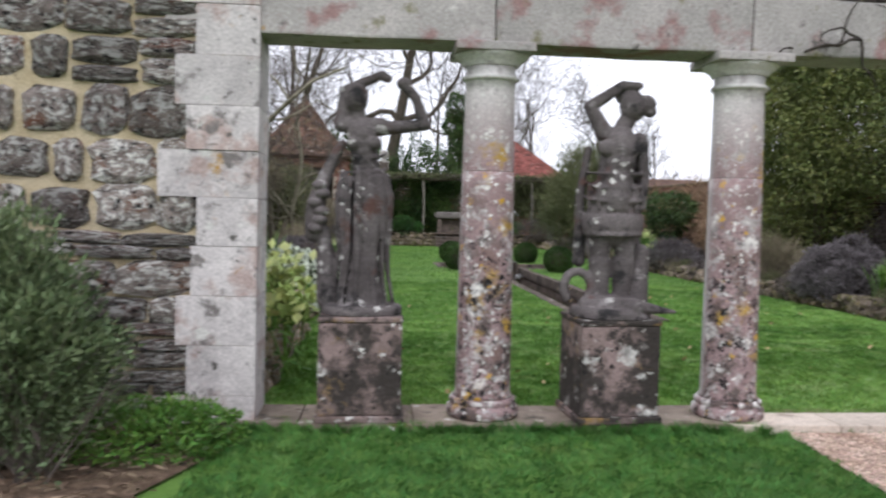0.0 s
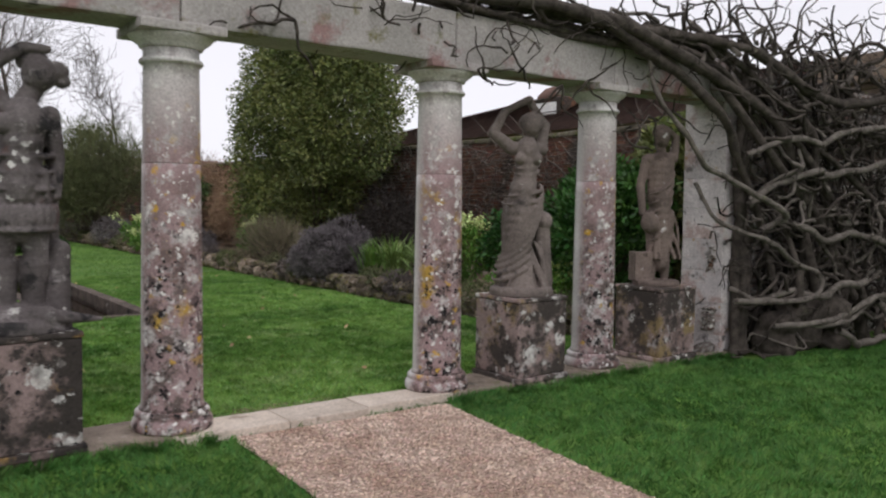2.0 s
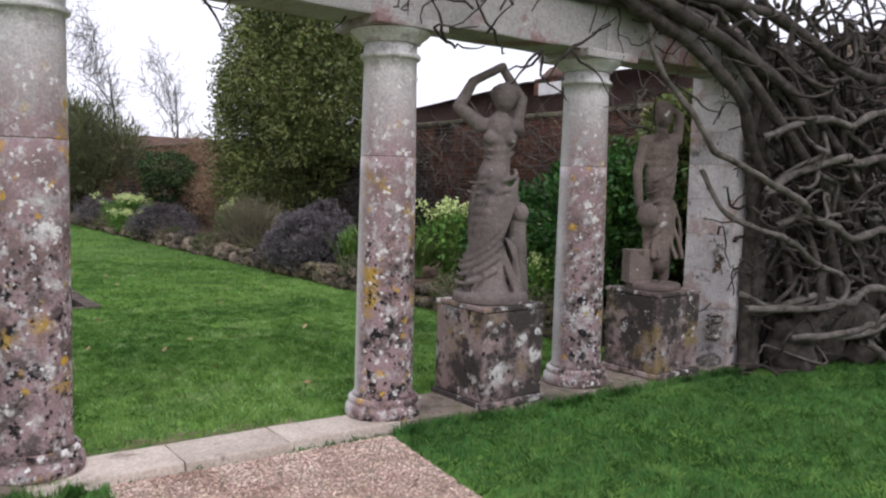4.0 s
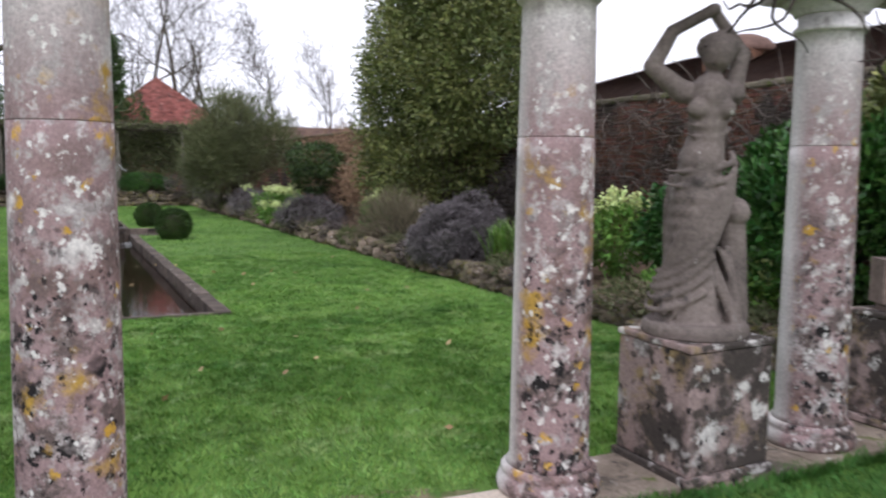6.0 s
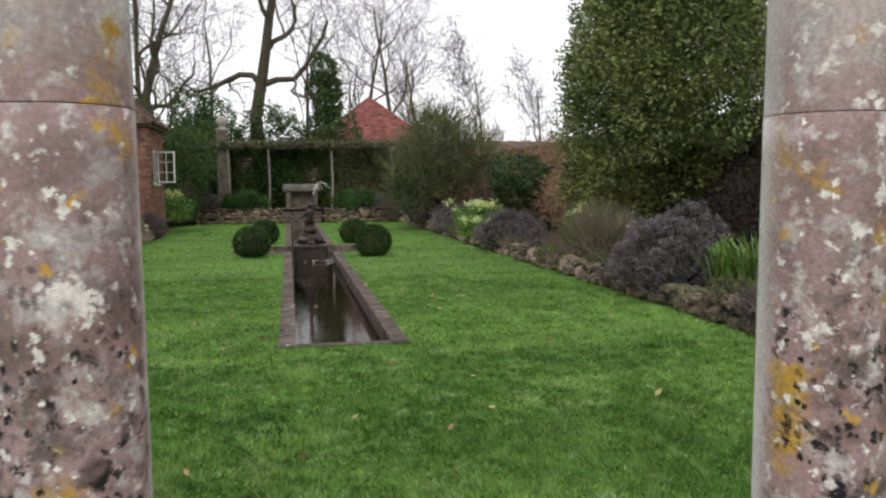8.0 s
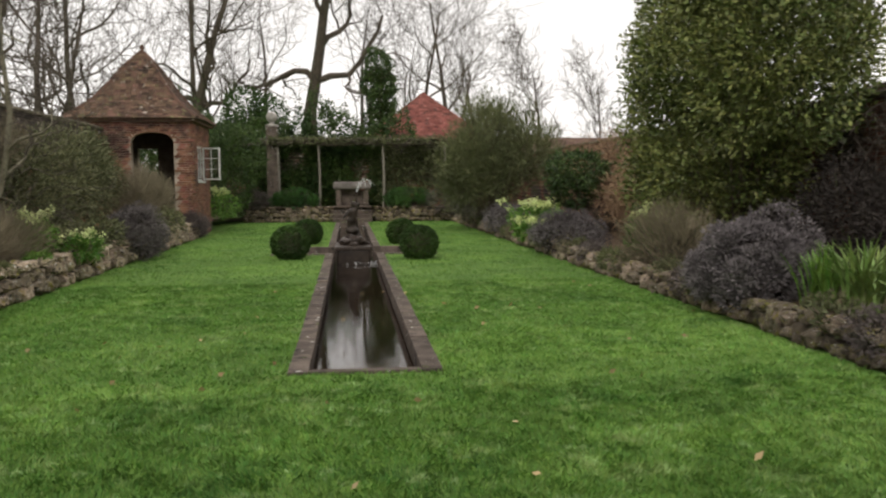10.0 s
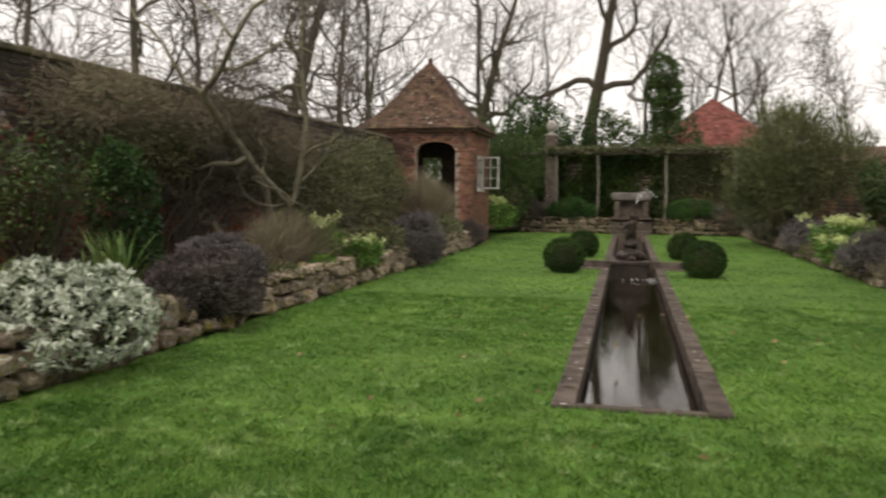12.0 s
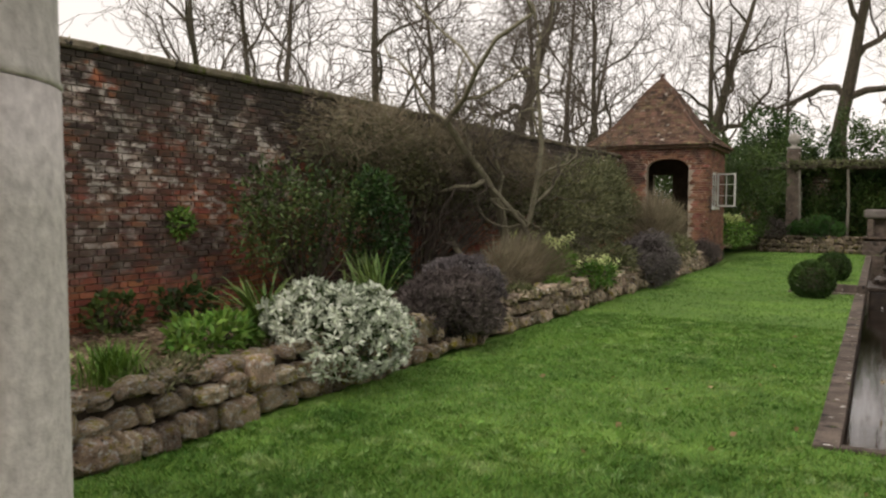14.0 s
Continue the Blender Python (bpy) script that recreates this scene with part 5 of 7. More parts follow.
# ---------------------------------------------------------------- pavilion
def pavilion():
    ob = thing("pavilion", (-2.38, 34.75, 0), "square brick garden pavilion with arched doorway and tiled pyramid roof", "pavilion")
    hw, hd, H = 1.8, 1.66, 3.74
    t = 0.25
    ax0, ax1, az, spring = -0.06, 1.27, 3.40, 3.12       # arch opening in the south wall
    wy0, wy1, wz0, wz1 = -0.55, 0.35, 1.85, 3.0           # window in the east wall

    def arch_z(x):
        s = (x - (ax0 + ax1) / 2) / ((ax1 - ax0) / 2)
        return spring + (az - spring) * math.sqrt(max(0.0, 1 - s * s))
    # south wall pieces round the arch
    part("south_wall", box_bm(-hw, -hd + 0.012, 0, ax0, -hd + t, H), M_brickjoint, ob)
    part("south_wall", box_bm(ax1, -hd + 0.012, 0, hw - 0.012, -hd + t, H), M_brickjoint, ob)
    V, F = [], []
    n = 14
    for k in range(n + 1):
        x = ax0 + (ax1 - ax0) * k / n
        for y in (-hd + 0.012, -hd + t):
            V += [(x, y, arch_z(x)), (x, y, H)]
    for k in range(n):
        a = 4 * k
        F += [(a, a + 4, a + 5, a + 1), (a + 2, a + 3, a + 7, a + 6), (a, a + 2, a + 6, a + 4), (a + 1, a + 5, a + 7, a + 3)]
    link_mesh("arch_head", V, F, M_brickjoint, ob)
    # east wall pieces round the window
    for y0, y1, z0, z1 in ((-hd + t, wy0, 0, H), (wy1, hd, 0, H), (wy0, wy1, 0, wz0), (wy0, wy1, wz1, H)):
        part("east_wall", box_bm(hw - t, y0, z0, hw - 0.012, y1, z1), M_brickjoint, ob)
    part("west_wall", box_bm(-hw, -hd + t, 0, -hw + t, hd, H), M_brickjoint, ob)
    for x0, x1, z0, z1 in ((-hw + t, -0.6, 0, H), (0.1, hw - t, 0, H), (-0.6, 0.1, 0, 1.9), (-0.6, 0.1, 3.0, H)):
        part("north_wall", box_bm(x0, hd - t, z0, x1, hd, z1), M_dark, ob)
    part("floor_slab", box_bm(-hw, -hd, 0, hw, hd, 0.2), M_plinth, ob)
    brick_run(ob, False, -hd, -1, -hw, hw - 0.06, 0, H, None, M_brick_pav, M_brick_pav, 9, lambda c, z: ax0 - 0.1 < c < ax1 + 0.1 and z < arch_z(min(max(c, ax0), ax1)) + 0.1)
    brick_run(ob, True, hw, 1, -hd, hd, 0, H, None, M_brick_pav, M_brick_pav, 10, lambda c, z: wy0 - 0.06 < c < wy1 + 0.06 and wz0 - 0.04 < z < wz1 + 0.04)
    # voussoirs round the arch
    for k in range(17):
        s = -1 + 2 * (k + 0.5) / 17
        x = (ax0 + ax1) / 2 + s * (ax1 - ax0) / 2
        bm = box_bm(-0.034, -hd - 0.012, 0.0, 0.034, -hd + 0.05, 0.2, 0.004)
        bmesh.ops.transform(bm, matrix=Matrix.Translation((x, 0, arch_z(x))) @ Matrix.Rotation(radians(28) * s, 4, 'Y'), verts=bm.verts[:])
        part("arch_brick", bm, M_brick_pav, ob)
    # roof: boarded pyramid under rows of tiles, with a finial
    ez, e, top = 3.84, 0.24, 6.2
    X, Y = hw + e, hd + e

    def bell(s):      # slope kicked out above the eaves
        return ez + (top - ez) * (s - 0.09 * math.sin(math.pi * min(1.0, s / 0.75)))
    rings = (0.0, 0.12, 0.25, 0.4, 0.6, 0.8)
    V, F = [], []
    for s in rings:
        V += [(sx * X * (1 - s), sy * Y * (1 - s), bell(s) - 0.02) for sx, sy in ((-1, -1), (1, -1), (1, 1), (-1, 1))]
    V.append((0, 0, top - 0.06))
    for r in range(len(rings) - 1):
        F += [(4 * r + k, 4 * r + (k + 1) % 4, 4 * r + 4 + (k + 1) % 4, 4 * r + 4 + k) for k in range(4)]
    r = 4 * len(rings) - 4
    F += [(r + k, r + (k + 1) % 4, len(V) - 1) for k in range(4)] + [(3, 2, 1, 0)]
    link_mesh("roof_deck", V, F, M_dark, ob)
    part("eaves_board", box_bm(-X + 0.06, -Y + 0.06, ez - 0.1, X - 0.06, Y - 0.06, ez - 0.004), M_rooftile, ob, "dark weathered eaves board")
    me = bpy.data.meshes.new("tile")
    bmt = box_bm(-0.5, -0.5, -0.5, 0.5, 0.5, 0.5)
    bmt.to_mesh(me)
    bmt.free()
    ms = []
    g = random.Random(12)
    for side in range(4):
        R = Matrix.Rotation(radians(90 * side), 4, 'Z')
        half, dist = (X, Y) if side % 2 == 0 else (Y, X)
        L = math.hypot(top - ez, dist)
        rows = int(L / 0.105)
        for r in range(rows):
            s = (r + 0.3) / rows
            wrow = half * (1 - s)
            nt = max(1, int(2 * wrow / 0.17))
            for k in range(nt):
                x = -wrow + 2 * wrow * (k + 0.5 + (0.25 if r % 2 else -0.25) * (0 < k < nt - 1)) / nt
                loc = Vector((x, -dist * (1 - s), bell(s) + 0.03))
                tilt = math.atan2(bell(s + 0.05) - bell(s), dist * 0.05)
                ms.append(R @ Matrix.LocRotScale(loc, Euler((tilt - 0.13 + g.uniform(-0.05, 0.05), g.uniform(-0.03, 0.03), g.uniform(-0.03, 0.03))), Vector((2 * wrow / nt - 0.008, 0.2, 0.018 + g.uniform(0, 0.012)))))
    joined("tiles", me, ms, ob, M_rooftile, "mossy brown clay roof tiles")
    for a in range(4):
        sx, sy = ((1, -1), (1, 1), (-1, 1), (-1, -1))[a]
        path = [((sx * X * (1 - s), sy * Y * (1 - s), bell(s) + 0.02), 0.06) for s in np.linspace(0, 0.98, 18)]
        v, f = tubes([path], 8)
        link_mesh("hip_tiles", v, f, M_rooftile, ob)
    v, f = lathe([(0.12, top - 0.14), (0.13, top - 0.02), (0.07, top + 0.02), (0.06, top + 0.06), (0.09, top + 0.10), (0.08, top + 0.17), (0.03, top + 0.2)], 14)
    link_mesh("finial", v, f, M_rooftile, ob, "", True)

    def casement(parent_name, origin, turn, w, h):
        m = Matrix.Translation(origin) @ Matrix.Rotation(radians(turn), 4, 'Z')
        fr = None
        for a in ((0, 0, w, 0.05), (0, h - 0.05, w, h), (0, 0.05, 0.05, h - 0.05), (w - 0.05, 0.05, w, h - 0.05), (w / 2 - 0.012, 0.05, w / 2 + 0.012, h - 0.05), (0.05, h / 3 - 0.01, w - 0.05, h / 3 + 0.01), (0.05, 2 * h / 3 - 0.01, w - 0.05, 2 * h / 3 + 0.01)):
            bm = box_bm(a[0], -0.02, a[1], a[2], 0.02, a[3])
            bmesh.ops.transform(bm, matrix=m, verts=bm.verts[:])
            if fr is None:
                fr = part(parent_name, bm, M_white, ob, "white painted casement")
            else:
                part("glazing_bar", bm, M_white, fr)
        bm = box_bm(0.05, -0.003, 0.05, w - 0.05, 0.003, h - 0.05)
        bmesh.ops.transform(bm, matrix=m, verts=bm.verts[:])
        pane = part("pane", bm, M_glass, fr)
        pane.visible_shadow = False
    casement("fixed_window", (hw - 0.05, wy0, wz0), 90, wy1 - wy0, wz1 - wz0)
    casement("open_casement", (hw + 0.03, wy1 - 0.06, wz0 + 0.03), -12, 0.62, wz1 - wz0 - 0.04)
    part("window_sill", box_bm(hw - 0.06, wy0 - 0.08, wz0 - 0.07, hw + 0.1, wy1 + 0.08, wz0, 0.01), M_white, ob)


pavilion()


# ---------------------------------------------------------------- far end: wall, pergola, steps, bench, red roof, houses
def end_wall():
    ob = thing("wall_north", (0, 0, 0), "red brick end wall hung with dark ivy", "wall", kind="structure")
    part("core", box_bm(-3.3, WALL_END + 0.02, 0, 12.4, WALL_END + 0.4, 3.7), M_brickjoint, ob)
    brick_run(ob, False, WALL_END, -1, -3.3, 12.4, 0.6, 3.7, None, M_brick_rest, M_brick_rest, 13, None, 0.152)
    part("coping", box_bm(-3.3, WALL_END - 0.08, 3.7, 12.4, WALL_END + 0.48, 3.82, 0.03, 0.02), M_coping, ob)


end_wall()


def pergola():
    ob = thing("pergola", (CX, 44.2, 0.66), "rustic pale timber pergola along the end wall", "pergola")
    for x in (-3.3, -1.45, 1.5, 4.4):
        v, f = tubes([[((x + 0.03 * math.sin(k), 0, k * 0.72), 0.065 - 0.004 * k) for k in range(5)]], 10)
        link_mesh("post", v, f, M_greywood, ob, "", True)
    v, f = tubes([[((x, -0.02, 2.92 + 0.05 * math.sin(x * 2)), 0.09) for x in np.linspace(-3.6, 6.4, 16)]], 8)
    link_mesh("front_rail", v, f, M_bark, ob, "", True)
    for k in range(13):
        x = -3.4 + 0.8 * k
        v, f = tubes([[((x + 0.1 * math.sin(k), y, 3.04), 0.05) for y in (-0.35, 0, 0.4, 0.95)]], 6)
        link_mesh("cross_rail", v, f, M_bark, ob)


pergola()


def steps_and_bench():
    ob = thing("garden_steps", (CX + 0.04, 42.75, 0), "short flight of dark brown stone garden steps", "steps")
    for k in range(4):
        part("step", box_bm(-0.88, 0.28 * k, 0.0 if k == 0 else 0.18 * k, 0.88, 1.6, 0.18 * (k + 1), 0.015, 0.01), M_kerb, ob)
    b = thing("stone_bench", (CX + 0.05, 44.05, 0.72), "weathered grey stone slab bench on dark brick piers", "bench")
    part("slab", box_bm(-0.88, -0.3, 0.74, 0.88, 0.3, 1.10, 0.14, 0.02, 4), M_bench, b)
    for x in (-0.62, 0.62):
        part("pier", box_bm(x - 0.12, -0.22, 0, x + 0.12, 0.22, 0.72, 0.02, 0.01), M_kerb, b)
    part("back_panel", box_bm(-0.5, 0.12, 0, 0.5, 0.2, 0.72, 0.01), M_kerb, b)


steps_and_bench()


def tiled_faces(ob, quads, mat, row=0.25, col=0.3):
    """Rows of tiles on the given roof faces: quads of (bottom left, bottom right, top right, top left)."""
    V, F = [], []
    for a, b, c, d in quads:
        a, b, c, d = map(Vector, (a, b, c, d))
        nrm = (b - a).cross(d - a).normalized()
        n = max(2, int((d - a).length / row))
        for r in range(n):
            s0, s1 = r / n, (r + 1.25) / n
            l0, l1 = a.lerp(d, s0), a.lerp(d, min(1, s1))
            r0, r1 = b.lerp(c, s0), b.lerp(c, min(1, s1))
            m = max(1, int((r0 - l0).length / col))
            for k in range(m):
                u0, u1 = (k + 0.02) / m, (k + 0.98) / m
                i = len(V)
                V += [l0.lerp(r0, u0) + nrm * 0.05, l0.lerp(r0, u1) + nrm * 0.05, l1.lerp(r1, u1) + nrm * 0.02, l1.lerp(r1, u0) + nrm * 0.02]
                F.append((i, i + 1, i + 2, i + 3))
    ob2 = link_mesh("roof_tiles", V, F, mat, ob)
    ob2["kind"] = "stuff"


def red_roof_house():
    ob = thing("oast_house", (8.7, 52.5, 0), "brick outbuilding with an orange red pyramid tile roof", "house")
    part("wall", box_bm(-3.4, -3.4, 0, 3.4, 3.4, 3.8), M_brick_pav, ob)
    z0, z1, w = 3.7, 6.85, 3.75
    link_mesh("roof", [(-w, -w, z0), (w, -w, z0), (w, w, z0), (-w, w, z0), (0, 0, z1)], [(0, 1, 4), (1, 2, 4), (2, 3, 4), (3, 0, 4), (3, 2, 1, 0)], M_redtile, ob)
    c = [(-w, -w, z0), (w, -w, z0), (w, w, z0), (-w, w, z0)]
    tip = (0, 0, z1)
    tiled_faces(ob, [(c[k], c[(k + 1) % 4], tip, tip) for k in (0, 1, 3)], M_redtile, 0.2, 0.24)
    h = thing("red_roof_barn", (17.5, 56, 0), "long low building with a brownish red tiled roof", "house")
    part("wall", box_bm(-4, -2, 0, 5, 2, 3.4), M_brick_pav, h)
    link_mesh("roof", [(-4.2, -2.2, 3.4), (5.2, -2.2, 3.4), (5.2, 2.2, 3.4), (-4.2, 2.2, 3.4), (-4.2, 0, 4.5), (5.2, 0, 4.5)], [(0, 1, 5, 4), (2, 3, 4, 5), (1, 2, 5), (3, 0, 4)], M_browntile, h)
    tiled_faces(h, [((-4.2, -2.2, 3.4), (5.2, -2.2, 3.4), (5.2, 0, 4.5), (-4.2, 0, 4.5))], M_browntile)


red_roof_house()


def brown_house():
    ob = thing("house", (22, 8, 0), "neighbouring house with brown tiled roof and white dormer window", "house")
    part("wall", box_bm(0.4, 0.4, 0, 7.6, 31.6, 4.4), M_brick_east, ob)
    p = [(0, 0, 4.4), (0, 32, 4.4), (8, 32, 4.4), (8, 0, 4.4), (4, 4, 6.35), (4, 20.5, 6.25)]
    link_mesh("roof", p, [(0, 4, 5, 1), (1, 5, 2), (2, 5, 4, 3), (3, 4, 0), (0, 1, 2, 3)], M_browntile, ob)
    tiled_faces(ob, [(p[1], p[0], p[4], p[5])], M_browntile)
    tiled_faces(ob, [(p[2], p[1], p[5], p[5])], M_browntile)
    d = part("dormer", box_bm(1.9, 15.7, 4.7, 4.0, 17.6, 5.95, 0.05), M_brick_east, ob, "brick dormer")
    part("dormer_window", box_bm(1.84, 16.05, 5.0, 1.9, 17.25, 5.75, 0.01), M_white, d, "white painted dormer window")
    v, f = lathe([(1.1, 5.9), (1.05, 6.1), (0.8, 6.35), (0.4, 6.5), (0.05, 6.55)], 18)
    link_mesh("dormer_roof", [(a + 2.9, b + 16.65, c) for a, b, c in v], f, M_browntile, d, "", True)


brown_house()
pier = thing("gate_pier", (0.98, 44.6, 0.62), "tall ivy-clad pier with a pale stone ball finial", "pier")
part("shaft", box_bm(-0.25, -0.25, 0, 0.25, 0.25, 3.75, 0.02, 0.01), M_kerb, pier)
v, f = lathe([(0.3, 3.75), (0.3, 3.83), (0.12, 3.88), (0.1, 3.95), (0.2, 4.02), (0.25, 4.15), (0.25, 4.25), (0.18, 4.38), (0.04, 4.43)], 20)
link_mesh("ball_finial", v, f, M_palestone, pier, "pale stone ball", True)


# ---------------------------------------------------------------- bare trees
def grow(seed, height, trunk_r, spread=0.5, depth=5, fork=0.35, kids=3, lean=0.0, bend=0.12, crook=0.35, twig=0.011):
    """Branch paths of a leafless tree: thick ones and fine twigs apart."""
    g = np.random.default_rng(seed)
    thick, thin = [], []

    def branch(p, d, length, r, level):
        n = 9 if level == 0 else (6 if level < 3 else 4)
        path = [(p.copy(), r)]
        q, dd = p.copy(), d.copy()
        spots = []
        for k in range(1, n + 1):
            dd = dd + g.normal(0, bend * (crook if level == 0 else 1.3), 3) + np.array([0, 0, 0.10 if level else 0.06])
            dd /= np.linalg.norm(dd)
            q = q + dd * length / n
            rr = r * (1 - (0.75 if level == 0 else 0.6) * k / n)
            path.append((q.copy(), rr))
            if k / n >= (fork if level == 0 else 0.25):
                spots.append((q.copy(), dd.copy(), rr))
        (thick if level < 2 else thin).append(path)
        if level >= depth:
            return
        m = kids + (4 if level == 0 else (1 if level == 1 else 0))
        for j in range(m):
            s, sd, sr = spots[min(len(spots) - 1, int(j * len(spots) / m))] if j < m - 1 else spots[-1]
            side = g.normal(0, 1, 3)
            side -= side.dot(sd) * sd
            side /= np.linalg.norm(side)
            a = g.uniform(0.6, 1.2) * spread * 1.5
            nd = sd * math.cos(a) + side * math.sin(a)
            nd[2] += 0.05
            nd /= np.linalg.norm(nd)
            branch(s, nd, (length * 0.5 if level == 0 else length) * g.uniform(0.5, 0.8), max(sr * 0.6, twig), level + 1)
    branch(np.zeros(3), np.array([lean, 0, 1.0]), height * 0.85, trunk_r, 0)
    return thick, thin


def bare_tree(name, loc, seed, height, r, label, scale=1.0, mat=None, group="bare trees", **kw):
    ob = thing(name, loc, label, "tree", group)
    thick, thin = grow(seed, height, r, **kw)
    v, f = tubes(thick, 6)
    link_mesh("trunk", v, f, mat or M_bark, ob, "", True)
    if thin:
        v, f = tubes(thin, 3)
        link_mesh("crown", v, f, M_twig, ob)
    return ob


T1 = bare_tree("tree", (1.45, 66, 0), 3, 24, 0.62, "tall leafless oak with dark trunk beyond the wall", fork=0.38, spread=0.8, depth=5, bend=0.22, twig=0.018)
T2 = bare_tree("tree", (-4.5, 64, 0), 8, 22, 0.29, "slender leafless woodland tree", fork=0.3, spread=0.75, depth=4, bend=0.22, twig=0.02)
T3 = bare_tree("tree", (12.6, 70, 0), 14, 19, 0.26, "pale fine-branched leafless tree", fork=0.2, spread=0.55, depth=5, kids=3, bend=0.14, twig=0.017)
T4 = bare_tree("tree", (-9, 42, 0), 21, 14, 0.20, "many-branched leafless tree beyond the wall", fork=0.18, spread=0.65, depth=4, bend=0.2, kids=4, twig=0.024)
for src, x, y, s, a in ((T1, -7.2, 65, 0.8, 40), (T2, 4.2, 68, 0.75, 120), (T3, 9.6, 68, 0.9, 200), (T2, -0.8, 66, 0.75, 250), (T4, -12, 36, 1.0, 80), (T2, -12, 62, 1.0, 10),
                        (T2, -15, 58, 0.95, 300), (T1, -19, 58, 0.9, 100), (T3, -5.5, 70, 0.9, 30), 
                        (T2, -20, 45, 1.0, 60), (T3, -23, 34, 0.9, 160), (T3, 15.5, 76, 0.75, 70), (T4, 18.2, 64, 0.82, 50), (T3, -16, 68, 1.0, 220), (T4, 23, 66, 0.75, 10), (T4, -13, 27, 0.85, 20), (T4, -16.5, 31, 0.95, 190)):
    c = copy_thing(src, pose(x, y, 0, 0, 0, a))
    c.scale = (s, s, s)

# old fruit tree in the west bed, and the bare climber canes about it
for x, y, seed, h, r, lean, sp in ((-1.70, 20.4, 41, 7.8, 0.10, 0.12, 0.7), (-1.78, 20.3, 44, 7.0, 0.07, -0.3, 0.75), (-1.62, 20.5, 47, 6.8, 0.06, 0.45, 0.7), (-1.9, 19.5, 36, 5.6, 0.07, -0.5, 0.8)):
    bare_tree("fruit_tree", (x, y, 0.42), seed, h, r, "old leafless fruit tree with crooked mossy limbs in the bed", depth=5, fork=0.12, spread=sp, bend=0.34, crook=1.0, lean=lean, group="fruit trees", kids=3, mat=M_mossbark, twig=0.006)


# ---------------------------------------------------------------- evergreen masses beyond the walls
def ivy_column(loc, h, r, seed, label):
    g = random.Random(seed)
    blobs = [(g.uniform(-0.3, 0.3) * r, g.uniform(-0.3, 0.3) * r, h * k / 8, r * g.uniform(0.75, 1.1) * (0.8 if k < 2 else 1), r, h / 8) for k in range(1, 9)]
    ob = shrub("ivy_clad_tree", loc, blobs, 17000, 0.18, 0.13, L_ivy, label, "tree", 0.9, 0.0, 0.6, seed, nstems=0)
    v, f = tubes([[((0.1 * math.sin(k), 0, k * h / 7), 0.25 - 0.02 * k) for k in range(8)]], 8)
    link_mesh("trunk", v, f, M_bark, ob, "", True)


ivy_column((6.65, 60, 0), 9.3, 1.15, 5, "tree trunk thickly clad in dark green ivy")
shrub("holly_tree", (-1.1, 57, 0.9), [(0, 0, 3.2, 1.8, 1.6, 2.2), (-0.7, 0, 5.2, 1.3, 1.2, 1.6), (0.8, 0, 4.8, 1.2, 1.2, 1.5)], 9000, 0.16, 0.11, L_box, "dark evergreen holly tree beyond the wall", "tree", seed=6)
hb = []
for k in range(13):
    hb.append((-7 + k * 1.0, 0.3 * math.sin(k * 2.1), 3.1 + 0.4 * math.sin(k * 1.7), 1.1, 0.9, 2.3 + 0.5 * math.sin(k)))
shrub("evergreen_hedge", (2.0, 48.6, 0), hb, 46000, 0.14, 0.10, L_ivy, "tall dark evergreen hedge beyond the end wall", "hedge", seed=9, nstems=0)
shrub("evergreen_bush", (-0.9, 42.0, 0.3), [(0, 0, 1.6, 1.3, 1.3, 2.0), (0.8, 0.5, 2.6, 1.0, 1.0, 1.4), (-0.5, 0.8, 2.8, 1.3, 1.0, 1.5)], 15000, 0.10, 0.06, L_ivy, "tall loose green shrub beside the pavilion", seed=10)
shrub("yew_bush", (-3.2, 40.5, 0.3), [(0, 0, 1.6, 1.6, 1.2, 1.9), (0.6, 0, 2.4, 1.2, 1.0, 1.4)], 14000, 0.10, 0.05, L_ivy, "dark evergreen bush behind the pavilion", seed=14)
hedge2 = [(0, k * 2.6, 1.7 + 0.4 * math.sin(k * 1.9), 1.6, 1.8, 1.9 + 0.3 * math.sin(k * 2.7)) for k in range(14)]
shrub("woodland_undergrowth", (-7.5, 12, 0), hedge2, 26000, 0.16, 0.08, L_grey, "tangled scrub beyond the west wall", "undergrowth", seed=12, nstems=0)
hedge3 = [(k * 3.2, 2 * math.sin(k * 1.7), 2.0 + 0.6 * math.sin(k * 1.9), 2.2, 2.0, 2.4 + 0.6 * math.sin(k * 2.7)) for k in range(22)]
shrub("woodland_edge", (-34, 74, 0), hedge3, 30000, 0.3, 0.16, L_grey, "far hazy woodland edge beyond the garden", "undergrowth", seed=13, nstems=0)

# ivy and climbers on the end wall
g9 = np.random.default_rng(19)


def wall_ivy(name, x0, x1, y, z0, z1, n, mat, label, seed, dense=0.5):
    g = np.random.default_rng(seed)
    p = np.column_stack([g.uniform(x0, x1, n), y - g.uniform(0.02, 0.28, n), g.uniform(z0, z1, n)])
    f = np.array([noise.noise(Vector((q[0] * 0.7, q[2] * 0.6, seed))) for q in p])
    p = p[f > dense - 0.5 + g.normal(0, 0.12, n)]
    v, fc = leaves(p, np.tile([0, -1.0, -0.3], (len(p), 1)), 0.11, 0.09, 0.6, 0, seed)
    ob = thing(name, (0, 0, 0), label, "climber")
    link_mesh("foliage", v, fc, mat, ob)
    paths = []
    for k in range(14):
        xs = g.uniform(x0, x1)
        paths.append([((xs + 0.15 * math.sin(j + k), y - 0.03, z0 + (z1 - z0) * j / 6), 0.02 - 0.002 * j) for j in range(7)])
    v, fc = tubes(paths, 5)
    link_mesh("stems", v, fc, M_bark, ob)


